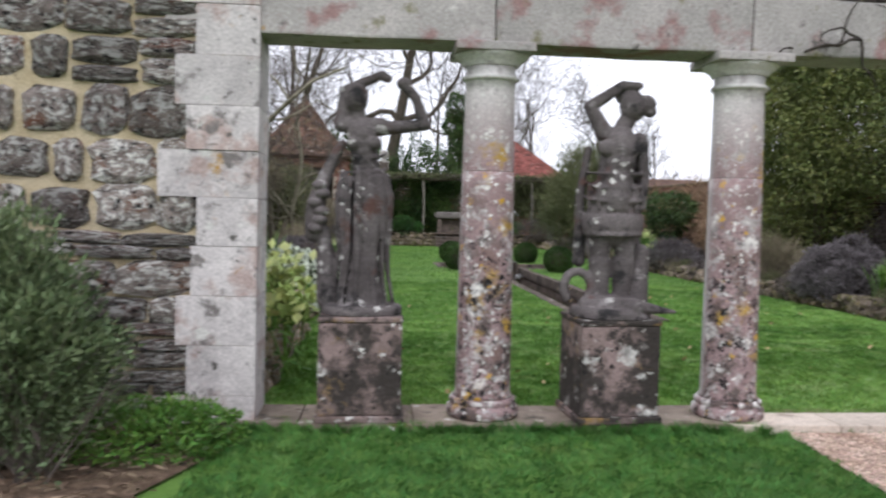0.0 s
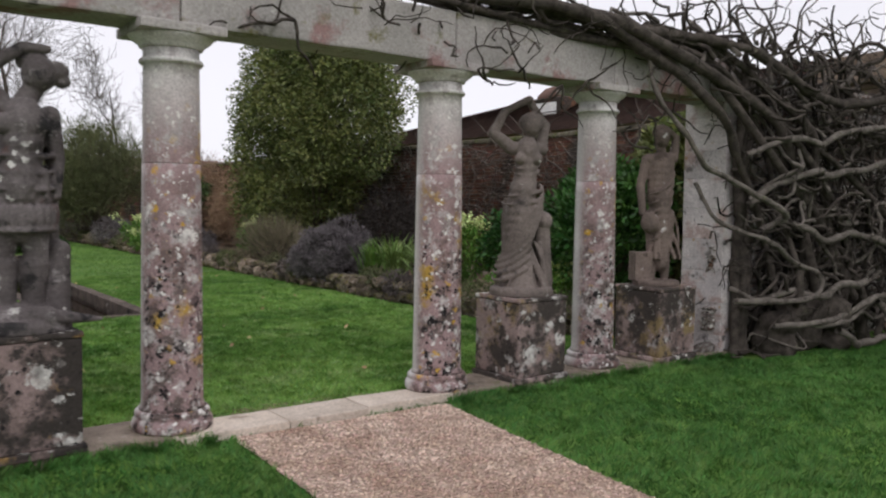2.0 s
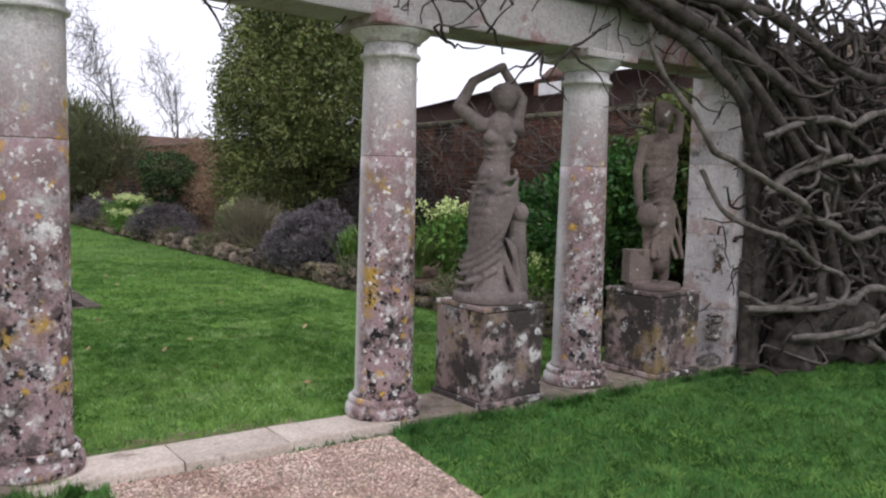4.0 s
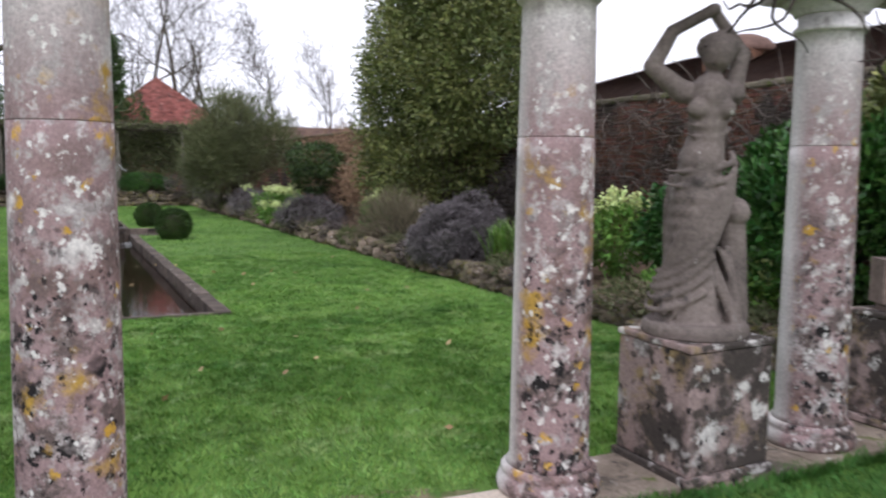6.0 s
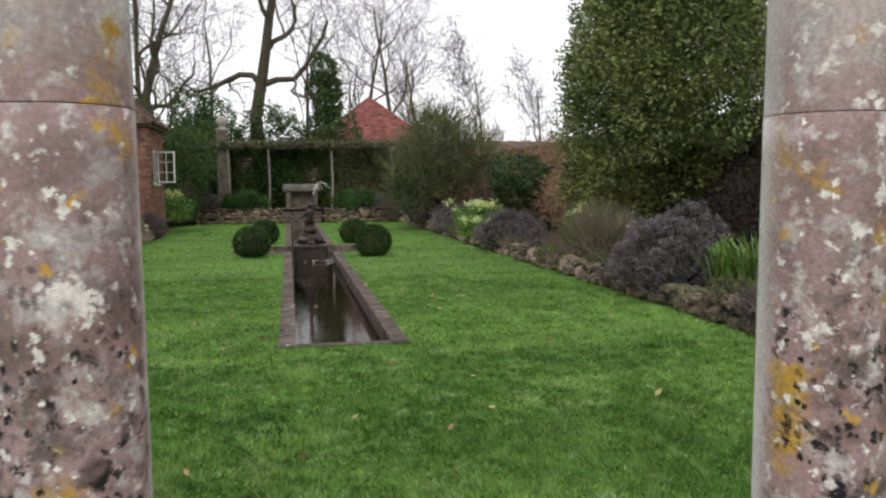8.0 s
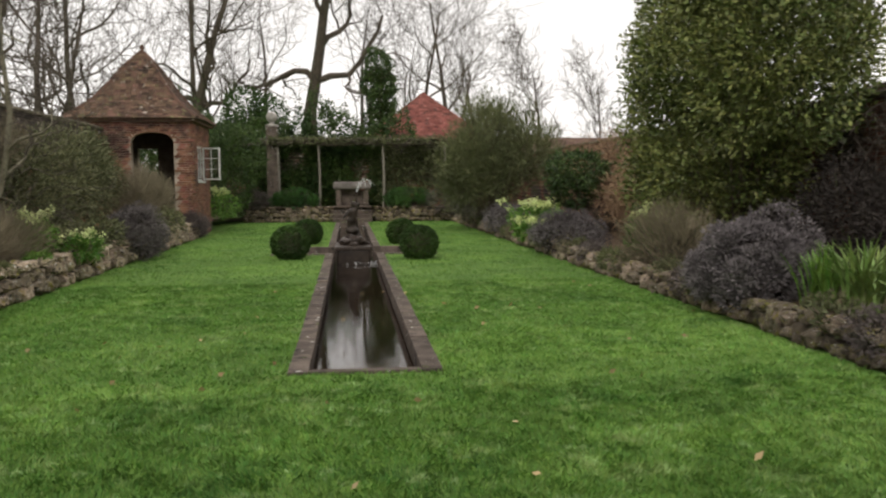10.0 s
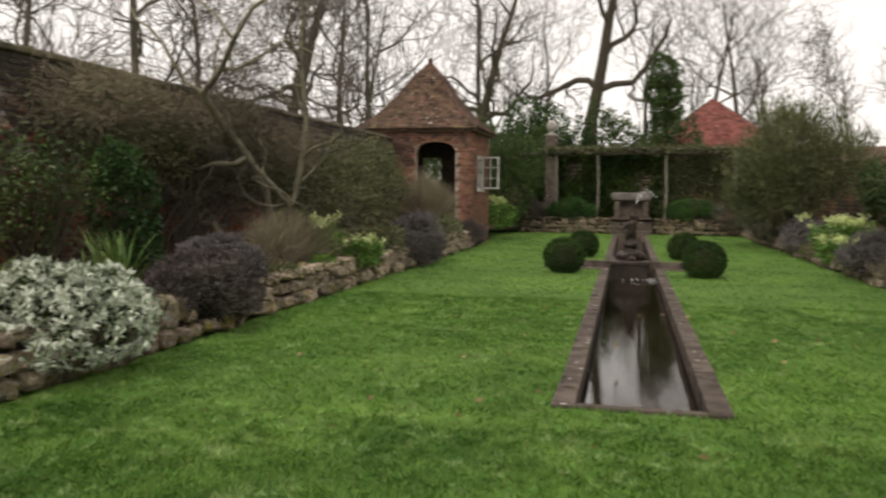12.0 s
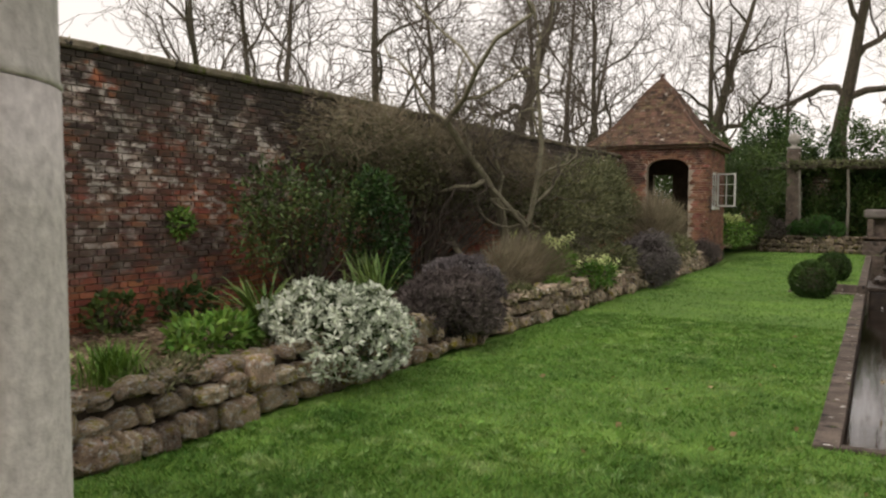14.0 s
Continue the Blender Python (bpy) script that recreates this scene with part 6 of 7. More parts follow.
wall_ivy("ivy", -2.5, 6.0, WALL_END - 0.03, 0.6, 3.9, 40000, L_ivy, "dark green ivy hanging over the end wall", 3, 0.22)
wall_ivy("climbing_rose", 5.5, 12.2, WALL_END - 0.03, 0.6, 3.8, 22000, L_olive, "thin dull green climber on the brick end wall", 4, 0.42)
pt = []
for k in range(60):
    x = g9.uniform(0.8, 11.5)
    pt.append([((x + g9.normal(0, 0.25) * j, 44.2 + g9.normal(0, 0.1), 3.6 + 0.12 * math.sin(j * 1.3 + k) + g9.uniform(0, 0.15)), 0.02) for j in range(6)])
tw = thing("pergola_vine", (0, 0, 0), "tangled bare vine along the pergola top", "climber")
v, f = tubes(pt, 4)
link_mesh("stems", v, f, M_twig, tw)
p = np.column_stack([g9.uniform(0.8, 11.8, 5000), g9.normal(44.2, 0.25, 5000), g9.normal(3.72, 0.10, 5000)])
v, f = leaves(p, np.tile([0, 0, 0.3], (5000, 1)), 0.10, 0.06, 1.0, 0, 2)
link_mesh("foliage", v, f, L_olive, tw)


# ---------------------------------------------------------------- plants of the beds
def mound(loc, rx, ry, h, label, mat=None, n=9000, seed=1, name="lavender", leaf=0.065, w=0.016, lump=0.14, tufts=80):
    """A clipped grey mound of fine upright stems in rounded clumps."""
    g = random.Random(seed)
    blobs = []
    for k in range(tufts):
        a, e = 6.28 * k * 0.618, math.asin(g.uniform(-0.45, 1.0))
        q = g.uniform(0.12, 0.21)
        o = g.uniform(0.80, 1.0)
        blobs.append((o * rx * math.cos(a) * math.cos(e), o * ry * math.sin(a) * math.cos(e), max(0.05, h * (0.40 + 0.50 * o * math.sin(e))), q * rx + 0.04, q * ry + 0.04, q * h * 0.8 + 0.03))
    ob = shrub(name, loc, blobs, n, leaf, w, mat or L_lav, label, "lavender bush" if name == "lavender" else "shrub", 0.4, 0.35, 0.7, seed, lump=lump, group="lavender mounds" if name == "lavender" else "", nstems=40)
    # inner growth in a dark colour paints the shade between the clumps
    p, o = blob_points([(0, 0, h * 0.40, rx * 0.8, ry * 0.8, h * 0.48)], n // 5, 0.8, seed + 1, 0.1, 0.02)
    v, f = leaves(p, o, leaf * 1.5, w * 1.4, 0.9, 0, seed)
    link_mesh("inner_growth", v, f, L_heart, ob, "woody inner growth coloured dark for the shade between clumps")["kind"] = "stuff"
    return ob


LAV = "rounded grey-purple lavender mound spilling over the stone edge"
mound((9.55, 15.8, 0.08), 0.66, 0.80, 1.10, "large rounded grey-purple lavender bush over the stone edging", n=52000, seed=2, w=0.020, lump=0.24)
mound((10.15, 16.2, 0.3), 0.5, 0.5, 1.12, "smaller grey-purple lavender bush behind the large one", n=14000, seed=19, w=0.02, lump=0.24, tufts=60)
mound((9.55, 24.6, 0.12), 0.8, 1.2, 0.95, LAV, n=12000, seed=3)
mound((9.45, 31.5, 0.15), 0.7, 1.2, 0.95, LAV, n=8000, seed=4)
mound((9.4, 37.0, 0.15), 0.9, 1.6, 1.55, "tall grey lavender mound beside the lawn", n=9000, seed=5)
mound((9.2, 42.9, 0.3), 1.2, 1.0, 1.4, "dark grey lavender mound in the corner bed", L_lavdark, n=9000, seed=6)
mound((-0.62, 15.7, 0.15), 0.55, 0.80, 0.80, "dark brown-purple lavender mound over the stone wall", L_lavdark, n=34000, seed=7, w=0.019, lump=0.22)
mound((-0.98, 16.8, 0.3), 0.50, 0.70, 0.80, "flat-topped grey-purple lavender mound in the bed", L_lav, n=22000, seed=17, w=0.019, lump=0.22)
mound((-0.50, 25.6, 0.0), 0.62, 1.15, 1.25, "round grey-purple lavender ball before the stone wall", L_lavpale, n=20000, seed=8)
mound((-0.55, 32.6, 0.0), 0.55, 0.8, 0.85, "small dark lavender mound near the pavilion", L_lavdark, n=8000, seed=9)
mound((0.0, 43.6, 0.45), 0.95, 0.7, 1.1, "dark lavender mound in the end bed", L_lavdark, n=8000, seed=11)
mound((1.95, 43.9, 0.6), 1.0, 0.7, 0.95, "rounded green santolina mound in the end bed", L_glossy, n=9000, seed=12, name="green_mound", leaf=0.08, w=0.03)
mound((7.3, 43.9, 0.6), 1.15, 0.7, 0.95, "rounded bluish green mound in the end bed", L_glossy, n=9000, seed=13, name="green_mound", leaf=0.08, w=0.03)
mound((10.2, 10.6, 0.3), 0.5, 0.6, 0.35, "low green cushion plant on the stone edging", L_green, n=3000, seed=14, name="cushion_plant", leaf=0.06, w=0.03)

# tall bay on the east side
bb = [(0, 1.1, 1.5, 1.45, 2.5, 1.5), (0, -1.2, 3.3, 1.35, 2.1, 1.5), (0.1, 1.9, 2.8, 1.35, 2.3, 1.9), (0, 0.0, 4.0, 1.45, 3.5, 1.7), (0, -0.8, 5.3, 1.2, 2.4, 1.5), (0, 0.9, 5.3, 1.2, 2.0, 1.5), (0, -0.3, 6.3, 1.0, 1.8, 1.2)]
shrub("bay_tree", (11.05, 19.2, 0.3), bb, 120000, 0.105, 0.046, L_bay, "tall dense olive-green bay tree clipped to a broad cone", "tree", 0.9, 0.15, 0.45, 21, nstems=40, lump=0.15)

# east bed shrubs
# shrub added in the shadowy gap by the bay, shade in its colour
shrub("dark_twiggy_shrub", (11.5, 16.6, 0.3), [(0, 0, 0.9, 0.7, 1.3, 0.9), (0.1, -1.2, 0.8, 0.6, 1.0, 0.8)], 9000, 0.12, 0.022, L_heart, "twiggy shrub coloured dark brown for the shadowy gap by the bay", seed=29, nstems=60, inner=0.2)
shrub("glossy_shrub", (10.7, 9.2, 0.3), [(0, 0, 0.9, 0.9, 1.1, 0.9), (0.4, 0.4, 1.3, 0.7, 0.8, 0.75), (0.3, -0.5, 1.4, 0.7, 0.6, 0.6)], 16000, 0.12, 0.055, L_glossy, "dense glossy dark green evergreen shrub against the brick wall", seed=22)
shrub("laurel_shrub", (11.6, 8.2, 0.3), [(0, 0, 1.4, 0.7, 0.8, 1.2), (0.0, 0.2, 2.2, 0.6, 0.9, 0.6)], 12000, 0.14, 0.06, L_bay, "tall loose evergreen shrub with variegated leaves", seed=23)
shrub("camellia", (10.9, 11.2, 0.3), [(0, 0, 0.7, 0.7, 0.7, 0.7)], 6000, 0.12, 0.06, L_glossy, "dark green rounded evergreen shrub", seed=24)


def strappy(name, loc, n, h, w, mat, label, seed, lean=0.5):
    """Arching strap leaves from one crown."""
    g = np.random.default_rng(seed)
    ob = thing(name, loc, label, "perennial")
    V, F = [], []
    for k in range(n):
        a, ln, ww = g.uniform(0, 6.28), h * g.uniform(0.6, 1.15), w * g.uniform(0.7, 1.2)
        d = np.array([math.cos(a), math.sin(a), 0])
        s = np.array([-math.sin(a), math.cos(a), 0])
        b = np.append(g.normal(0, 0.09, 2), 0)
        L = lean * g.uniform(0.4, 1.3)
        i = len(V)
        for j in range(6):
            t = j / 5
            p = b + d * ln * L * t ** 1.6 + np.array([0, 0, ln * (t - 0.45 * L * t ** 2.4)])
            wj = ww * (0.6 + 0.8 * t) * (1 - t ** 3)
            V += [p - s * wj / 2, p + np.array([0, 0, -0.15 * wj]), p + s * wj / 2]
        for j in range(5):
            q = i + 3 * j
            F += [(q, q + 1, q + 4, q + 3), (q + 1, q + 2, q + 5, q + 4)]
    link_mesh("foliage", V, F, mat, ob, "", True)["kind"] = "stuff"
    return ob


strappy("strap_leaf_plant", (9.95, 13.9, 0.3), 160, 0.95, 0.035, L_strap, "clump of arching strap-shaped green leaves", 1, 0.6)
strappy("strap_leaf_plant", (9.85, 12.6, 0.3), 150, 0.9, 0.04, L_strap, "clump of broad pale green strap leaves", 2, 0.7)
strappy("strap_leaf_plant", (9.75, 14.4, 0.3), 110, 0.75, 0.03, L_green, "clump of narrow green iris leaves", 3, 0.4)
strappy("strap_leaf_plant", (-1.35, 12.9, 0.42), 90, 0.85, 0.035, L_strap, "clump of arching strap leaves in the mulch bed", 4, 0.8)
strappy("strap_leaf_plant", (-1.3, 14.9, 0.42), 90, 0.95, 0.035, L_strap, "clump of upright strap leaves behind the silver shrub", 5, 0.5)
strappy("strap_leaf_plant", (-0.85, 10.6, 0.46), 420, 0.36, 0.012, L_green, "tuft of fine grassy green leaves on the wall", 6, 0.5)


def flowering(name, loc, h, r, n, label, seed, heads=24, big=1.0):
    """Leafy stems topped with lime bracts."""
    g = np.random.default_rng(seed)
    ob = thing(name, loc, label, "perennial")
    p, o = blob_points([(0, 0, h * 0.45, r, r, h * 0.4)], n, 0.5, seed, 0.2, 0.02)
    v, f = leaves(p, o, 0.13, 0.045, 0.8, 0, seed)
    link_mesh("foliage", v, f, L_green, ob)
    tips = np.column_stack([g.normal(0, r * 0.45, heads), g.normal(0, r * 0.45, heads), g.uniform(0.75, 1.05, heads) * h])
    v, f = tubes(stems((0, 0, 0), tips, 0.009, 0.006, 0.03, seed), 5)
    link_mesh("stems", v, f, L_green, ob)
    q = np.repeat(tips, 26, axis=0) + g.normal(0, big, (heads * 26, 3)) * (0.05, 0.05, 0.04)
    v, f = leaves(q, np.tile([0, 0, 0.4], (len(q), 1)), 0.055 * big, 0.05 * big, 1.0, 0, seed)
    link_mesh("bracts", v, f, L_lime, ob, "pale lime-green flower bracts")["kind"] = "stuff"


LIME = "clump of lime-green hellebore heads over leathery leaves"
flowering("hellebore", (-0.42, 8.7, 0.35), 0.74, 0.34, 110, LIME, 1, 8, 2.0)
flowering("hellebore", (-0.2, 8.2, 0.05), 0.75, 0.26, 90, LIME, 2, 6, 2.0)
flowering("euphorbia", (9.75, 28.6, 0.25), 0.95, 0.8, 1800, "lime-yellow euphorbia in flower beside the lawn", 3, 40)
flowering("euphorbia", (9.35, 27.4, 0.15), 0.6, 0.5, 1200, "lime-yellow euphorbia spilling over stones", 4, 26)
flowering("euphorbia", (10.0, 20.2, 0.3), 1.0, 0.5, 900, "yellow-green euphorbia below the bay", 5, 16)
flowering("hellebore", (10.6, 12.6, 0.3), 1.15, 0.5, 1200, LIME, 6, 26)
flowering("hellebore", (10.9, 10.5, 0.3), 1.1, 0.5, 1200, LIME, 7, 26)
flowering("euphorbia", (-1.2, 20.8, 0.42), 0.85, 0.5, 900, "lime euphorbia heads among dry stems", 8, 18)
flowering("hellebore", (-0.35, 21.2, 0.35), 0.5, 0.35, 500, LIME, 9, 12)
flowering("euphorbia", (-0.3, 37.6, 0.35), 1.2, 0.6, 900, "lime euphorbia beside the pavilion", 10, 18)
flowering("hellebore", (-0.62, 9.75, 0.42), 0.42, 0.22, 260, LIME, 15, 9, 1.1)
flowering("primrose", (-0.5, 9.3, 0.3), 0.4, 0.15, 200, "small pale yellow flowers on the wall", 11, 6)
flowering("hellebore", (9.95, 9.6, 0.3), 0.5, 0.4, 500, LIME, 12, 12)

# feathery olive tree, russet and green shrubs further along
shrub("feathery_shrub", (9.8, 35, 0.3), [(-0.4, 0, 1.7, 1.6, 1.7, 1.2), (0, 0.3, 3.0, 1.5, 1.5, 1.5), (-1.1, -0.6, 2.3, 1.1, 1.4, 1.3), (-0.2, 0.8, 3.6, 1.0, 1.2, 1.0), (0.9, -0.8, 2.5, 1.2, 1.4, 1.3), (-1.4, 0.2, 1.3, 0.9, 1.0, 0.9)], 30000, 0.26, 0.024, L_olive, "tall feathery olive-green shrub", "shrub", 0.55, 0.9, 0.15, 25, nstems=60, lump=0.35)
shrub("round_green_shrub", (10.9, 28.5, 0.3), [(0, 0, 1.75, 0.9, 1.0, 0.55), (0, 0.3, 1.2, 0.7, 0.8, 0.5)], 6000, 0.12, 0.05, L_laurel, "low-headed dark green shrub on bare stems", seed=26, nstems=14)
shrub("russet_climber", (12.1, 29, 0.3), [(-0.1, -3, 1.5, 0.5, 2.2, 1.3), (-0.1, 0.5, 1.7, 0.5, 2.4, 1.3), (-0.1, 4, 1.5, 0.5, 2.6, 1.2), (-0.6, -3.2, 1.0, 0.7, 1.6, 0.9)], 34000, 0.15, 0.016, L_russet, "bare russet climber sprawling on the brick wall", "climber", 1.0, 0.2, 0.1, 27, nstems=70)
shrub("dry_stems", (9.75, 19.0, 0.25), [(0, 0, 0.45, 0.5, 1.5, 0.55)], 3500, 0.34, 0.008, L_dry, "dry grey flower stems below the bay", "perennial", 0.4, 1.2, 0.1, 28, nstems=40)

# bare canes over the east wall near the colonnade
ec = thing("bare_climber", (12.2, 11.5, 0.3), "bare twiggy climber covering the brick wall", "climber")
g5 = np.random.default_rng(55)
paths = []
for k in range(620):
    q = np.array([g5.uniform(-0.25, 0.05), g5.uniform(-4.3, 6.5), g5.uniform(0.9, 2.6)])
    d = g5.normal(0, 1, 3) * (0.2, 1, 0.5)
    pth = []
    for j in range(7):
        pth.append((q.copy(), 0.012 - 0.0012 * j))
        d = d + g5.normal(0, 0.5, 3) * (0.15, 1, 0.8)
        q = q + d / np.linalg.norm(d) * 0.16
        q[0] = min(q[0], 0.12)
    paths.append(pth)
v, f = tubes(paths, 4)
link_mesh("stems", v, f, M_twig, ec)["kind"] = "stuff"

# ---------------------------------------------------------------- west bed


def rosette_shrub(name, loc, blobs, n, leaf, width, mat, label, seed, per=8):
    """A shrub whose outer shoots end in whorls of leaves."""
    g = np.random.default_rng(seed)
    ob = thing(name, loc, label, "shrub")
    p, o = blob_points(blobs, n, 0.72, seed, 0.16, 0.06)
    q = np.repeat(p, per, axis=0)
    oo = np.repeat(o, per, axis=0)
    ring = g.normal(0, 1, q.shape)
    ring -= (ring * oo).sum(1)[:, None] * oo
    ring /= np.linalg.norm(ring, axis=1)[:, None] + 1e-9
    v, f = leaves(q, ring * 0.9 + oo * 0.45 + np.array([0, 0, 0.25]), leaf, width, 0.15, 0, seed)
    link_mesh("foliage", v, f, mat, ob)
    # inner leaves in dark ivy green, for dark gaps between the whorls
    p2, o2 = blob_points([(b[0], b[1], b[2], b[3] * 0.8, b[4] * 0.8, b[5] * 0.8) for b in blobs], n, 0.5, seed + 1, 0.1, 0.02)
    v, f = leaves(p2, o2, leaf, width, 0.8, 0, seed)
    link_mesh("inner_leaves", v, f, L_ivy, ob, "dark green inner leaves that darken the gaps between whorls")["kind"] = "stuff"
    v, f = tubes(stems((0, 0, 0), p[g.choice(len(p), 40)], 0.012, 0.004, 0.05, seed), 4)
    link_mesh("stems", v, f, M_bark, ob)
    return ob


rosette_shrub("silver_shrub", (-0.48, 13.15, 0.08), [(0.02, 0, 0.42, 0.60, 0.82, 0.42), (-0.15, -0.3, 0.64, 0.48, 0.52, 0.34), (-0.1, 0.35, 0.60, 0.5, 0.5, 0.32)], 1250, 0.085, 0.032, L_silver, "silver-white variegated shrub tumbling over the stone wall", 41)
shrub("laurel_bush", (-2.6, 15.2, 0.42), [(0, -0.4, 1.5, 0.45, 1.0, 0.55), (0.1, 0.5, 1.4, 0.45, 0.75, 0.5), (0.1, -0.9, 1.0, 0.3, 0.45, 0.45), (0, 0.1, 0.8, 0.3, 0.7, 0.4)], 3600, 0.085, 0.034, L_laurel, "loose green evergreen bush against the brick wall", seed=42, nstems=60, inner=0.1)
shrub("laurel_bush", (-2.3, 16.6, 0.42), [(0, 0, 1.0, 0.4, 0.5, 0.75), (0.05, -0.2, 1.6, 0.3, 0.35, 0.35), (0, 0.25, 0.5, 0.35, 0.4, 0.4)], 4200, 0.095, 0.04, L_dusk, "upright dark green evergreen bush", seed=43, nstems=12)
shrub("twiggy_climber", (-2.7, 18.5, 0.42), [(0, -1.4, 2.5, 0.5, 1.8, 0.55), (0.1, 1.5, 2.4, 0.6, 1.8, 0.6), (0.2, 4.0, 2.1, 0.6, 1.8, 0.6)], 22000, 0.20, 0.010, L_dry, "brown twiggy climber mounded over the wall top", "climber", 1.0, 0.1, 0.15, 44, nstems=60)
shrub("twiggy_climber", (-2.8, 17.5, 0.42), [(0, 0, 2.2, 0.4, 1.9, 0.5), (0, 2, 1.9, 0.5, 2.0, 0.7), (0.1, 4, 1.8, 0.5, 2.0, 0.7)], 9000, 0.11, 0.03, L_grey, "dull evergreen climber on the wall", "climber", 0.9, 0.0, 0.3, 45, nstems=20)
shrub("grey_green_shrub", (-2.0, 25.0, 0.42), [(0, -0.6, 1.3, 0.9, 1.6, 1.1), (0, 1.0, 1.6, 0.9, 1.6, 1.1), (-0.3, 3.2, 1.4, 0.8, 1.6, 1.0), (0.1, -2.2, 1.0, 0.8, 1.2, 0.9)], 30000, 0.11, 0.03, L_grey, "broad grey-green evergreen shrub", seed=46, nstems=50, inner=0.5)
shrub("dry_stems", (-1.15, 19.6, 0.42), [(0, 0, 0.3, 0.40, 1.8, 0.45)], 5000, 0.36, 0.008, L_dry, "brown dry flower stems leaning over the stone wall", "perennial", 0.45, 1.0, 0.1, 47, nstems=50)
shrub("dry_stems", (-1.4, 30.3, 0.42), [(0, 0, 0.7, 0.6, 1.7, 0.95)], 8000, 0.42, 0.010, L_dry, "tall tawny dry grasses before the pavilion", "perennial", 0.3, 1.4, 0.1, 48, nstems=40)
shrub("ivy_seedling", (-2.95, 12.4, 0.42), [(0, 0, 0.2, 0.18, 0.36, 0.24)], 240, 0.10, 0.08, L_ivy, "small dark ivy clump at the wall foot", seed=49, nstems=6)
shrub("ivy_seedling", (-2.95, 13.5, 0.42), [(0, 0, 0.22, 0.18, 0.42, 0.24)], 260, 0.10, 0.08, L_ivy, "small dark ivy clump at the wall foot", seed=50, nstems=6)
shrub("wall_fern", (-3.24, 13.6, 1.55), [(0.06, 0, 0.05, 0.1, 0.16, 0.16)], 260, 0.10, 0.035, L_green, "bright green fern growing from the brick wall", "fern", seed=51, nstems=4, floor=None)
shrub("green_perennial", (-1.25, 12.1, 0.42), [(0, 0, 0.16, 0.3, 0.5, 0.18)], 900, 0.12, 0.045, L_green, "low bright green leafy perennial in the mulch", "perennial", seed=52, nstems=6)
shrub("bed_edge_plants", (-0.75, 22.6, 0.35), [(0, -0.8, 0.3, 0.4, 0.9, 0.35), (0, 1.0, 0.35, 0.4, 0.9, 0.35)], 3500, 0.09, 0.04, L_grey, "mixed low grey-green plants on the wall edge", "perennial", seed=53)
shrub("bed_edge_plants", (-0.7, 28.6, 0.35), [(0, -1.0, 0.25, 0.4, 1.2, 0.35), (0, 1.2, 0.3, 0.4, 1.2, 0.4)], 3500, 0.09, 0.04, L_grey, "mixed low grey-green plants on the wall edge", "perennial", seed=54)

# ---------------------------------------------------------------- plants before the stone wall
shrub("rosemary_bush", (-1.75, 5.6, 0.0), [(0, 0, 0.75, 0.75, 0.6, 0.75), (-0.3, 0.1, 1.15, 0.6, 0.5, 0.5), (0.25, -0.1, 0.6, 0.5, 0.5, 0.5)], 30000, 0.075, 0.020, L_rosemary, "loose grey-green shrub with bare twigs before the stone wall", seed=61, up=0.7, nstems=50, inner=0.3, spread=0.6, lump=0.28)
tw2 = thing("bare_twigs", (-1.35, 5.25, 0), "pale bare twigs leaning out of the shrub", "twigs")
v, f = tubes(stems((0, 0, 0), [(g5.uniform(-0.7, 0.65), g5.uniform(-0.3, 0.3), g5.uniform(0.4, 1.05)) for k in range(34)], 0.006, 0.002, 0.08, 3, 6), 5)
link_mesh("twigs", v, f, M_twig, tw2)["kind"] = "stuff"
shrub("groundcover", (-0.9, 5.85, 0.0), [(0, 0, 0.14, 0.5, 0.4, 0.2), (0.25, 0.15, 0.12, 0.35, 0.3, 0.2)], 6000, 0.05, 0.02, L_green, "low bright green groundcover at the wall foot", "perennial", seed=62, nstems=8)
tagged(link_mesh("border_soil", [(-4, 3.4, 0.02), (-0.95, 4.4, 0.02), (-0.35, 6.0, 0.02), (-0.3, 6.5, 0.02), (-4, 6.5, 0.02)], [(0, 1, 2, 3, 4)], M_soil), "dark soil border with leaf litter", "soil", kind="structure")

# low plants along the stone edging
for k in range(26):
    yy = 8.6 + 1.2 * k + 0.5 * math.sin(k * 2.3)
    if not (13.6 < yy < 16.2):
        shrub("edging_plant", (LAWN_X1 + 0.27 + 0.12 * math.sin(k * 1.7), yy, 0.12), [(0, 0, 0.16, 0.30, 0.55, 0.2), (0.1, 0.4, 0.2, 0.25, 0.4, 0.2)], 1300, 0.075, 0.026, (L_grey, L_dry, L_olive, L_lavdark)[k % 4], "low tufted plant softening the stone edging", "perennial", seed=80 + k, nstems=5, group="edging plants")
for k in range(5):
    shrub("edging_plant", (-0.62, 10.6 + 0.33 * k * k + 6.2 * (k > 1) - 2 * (k == 0), 0.42), [(0, 0, 0.08, 0.2, 0.4, 0.12)], 600, 0.07, 0.024, (L_green, L_grey, L_olive)[k % 3], "low tufted plant on top of the stone wall", "perennial", seed=100 + k, nstems=4, group="edging plants")

# worn turf behind the sill of the opening
gw = random.Random(6)
rim = []
for k in range(60):
    a = 6.283 * k / 60
    rim.append((4.5 + (0.85 + gw.uniform(-0.2, 0.15)) * math.cos(a), 7.0 + (0.17 + gw.uniform(-0.09, 0.07)) * math.sin(a), 0.014))
tagged(link_mesh("worn_turf", rim, [tuple(range(60))], M_worn), "bare trodden patch of lawn behind the sill", "bare soil", kind="structure")

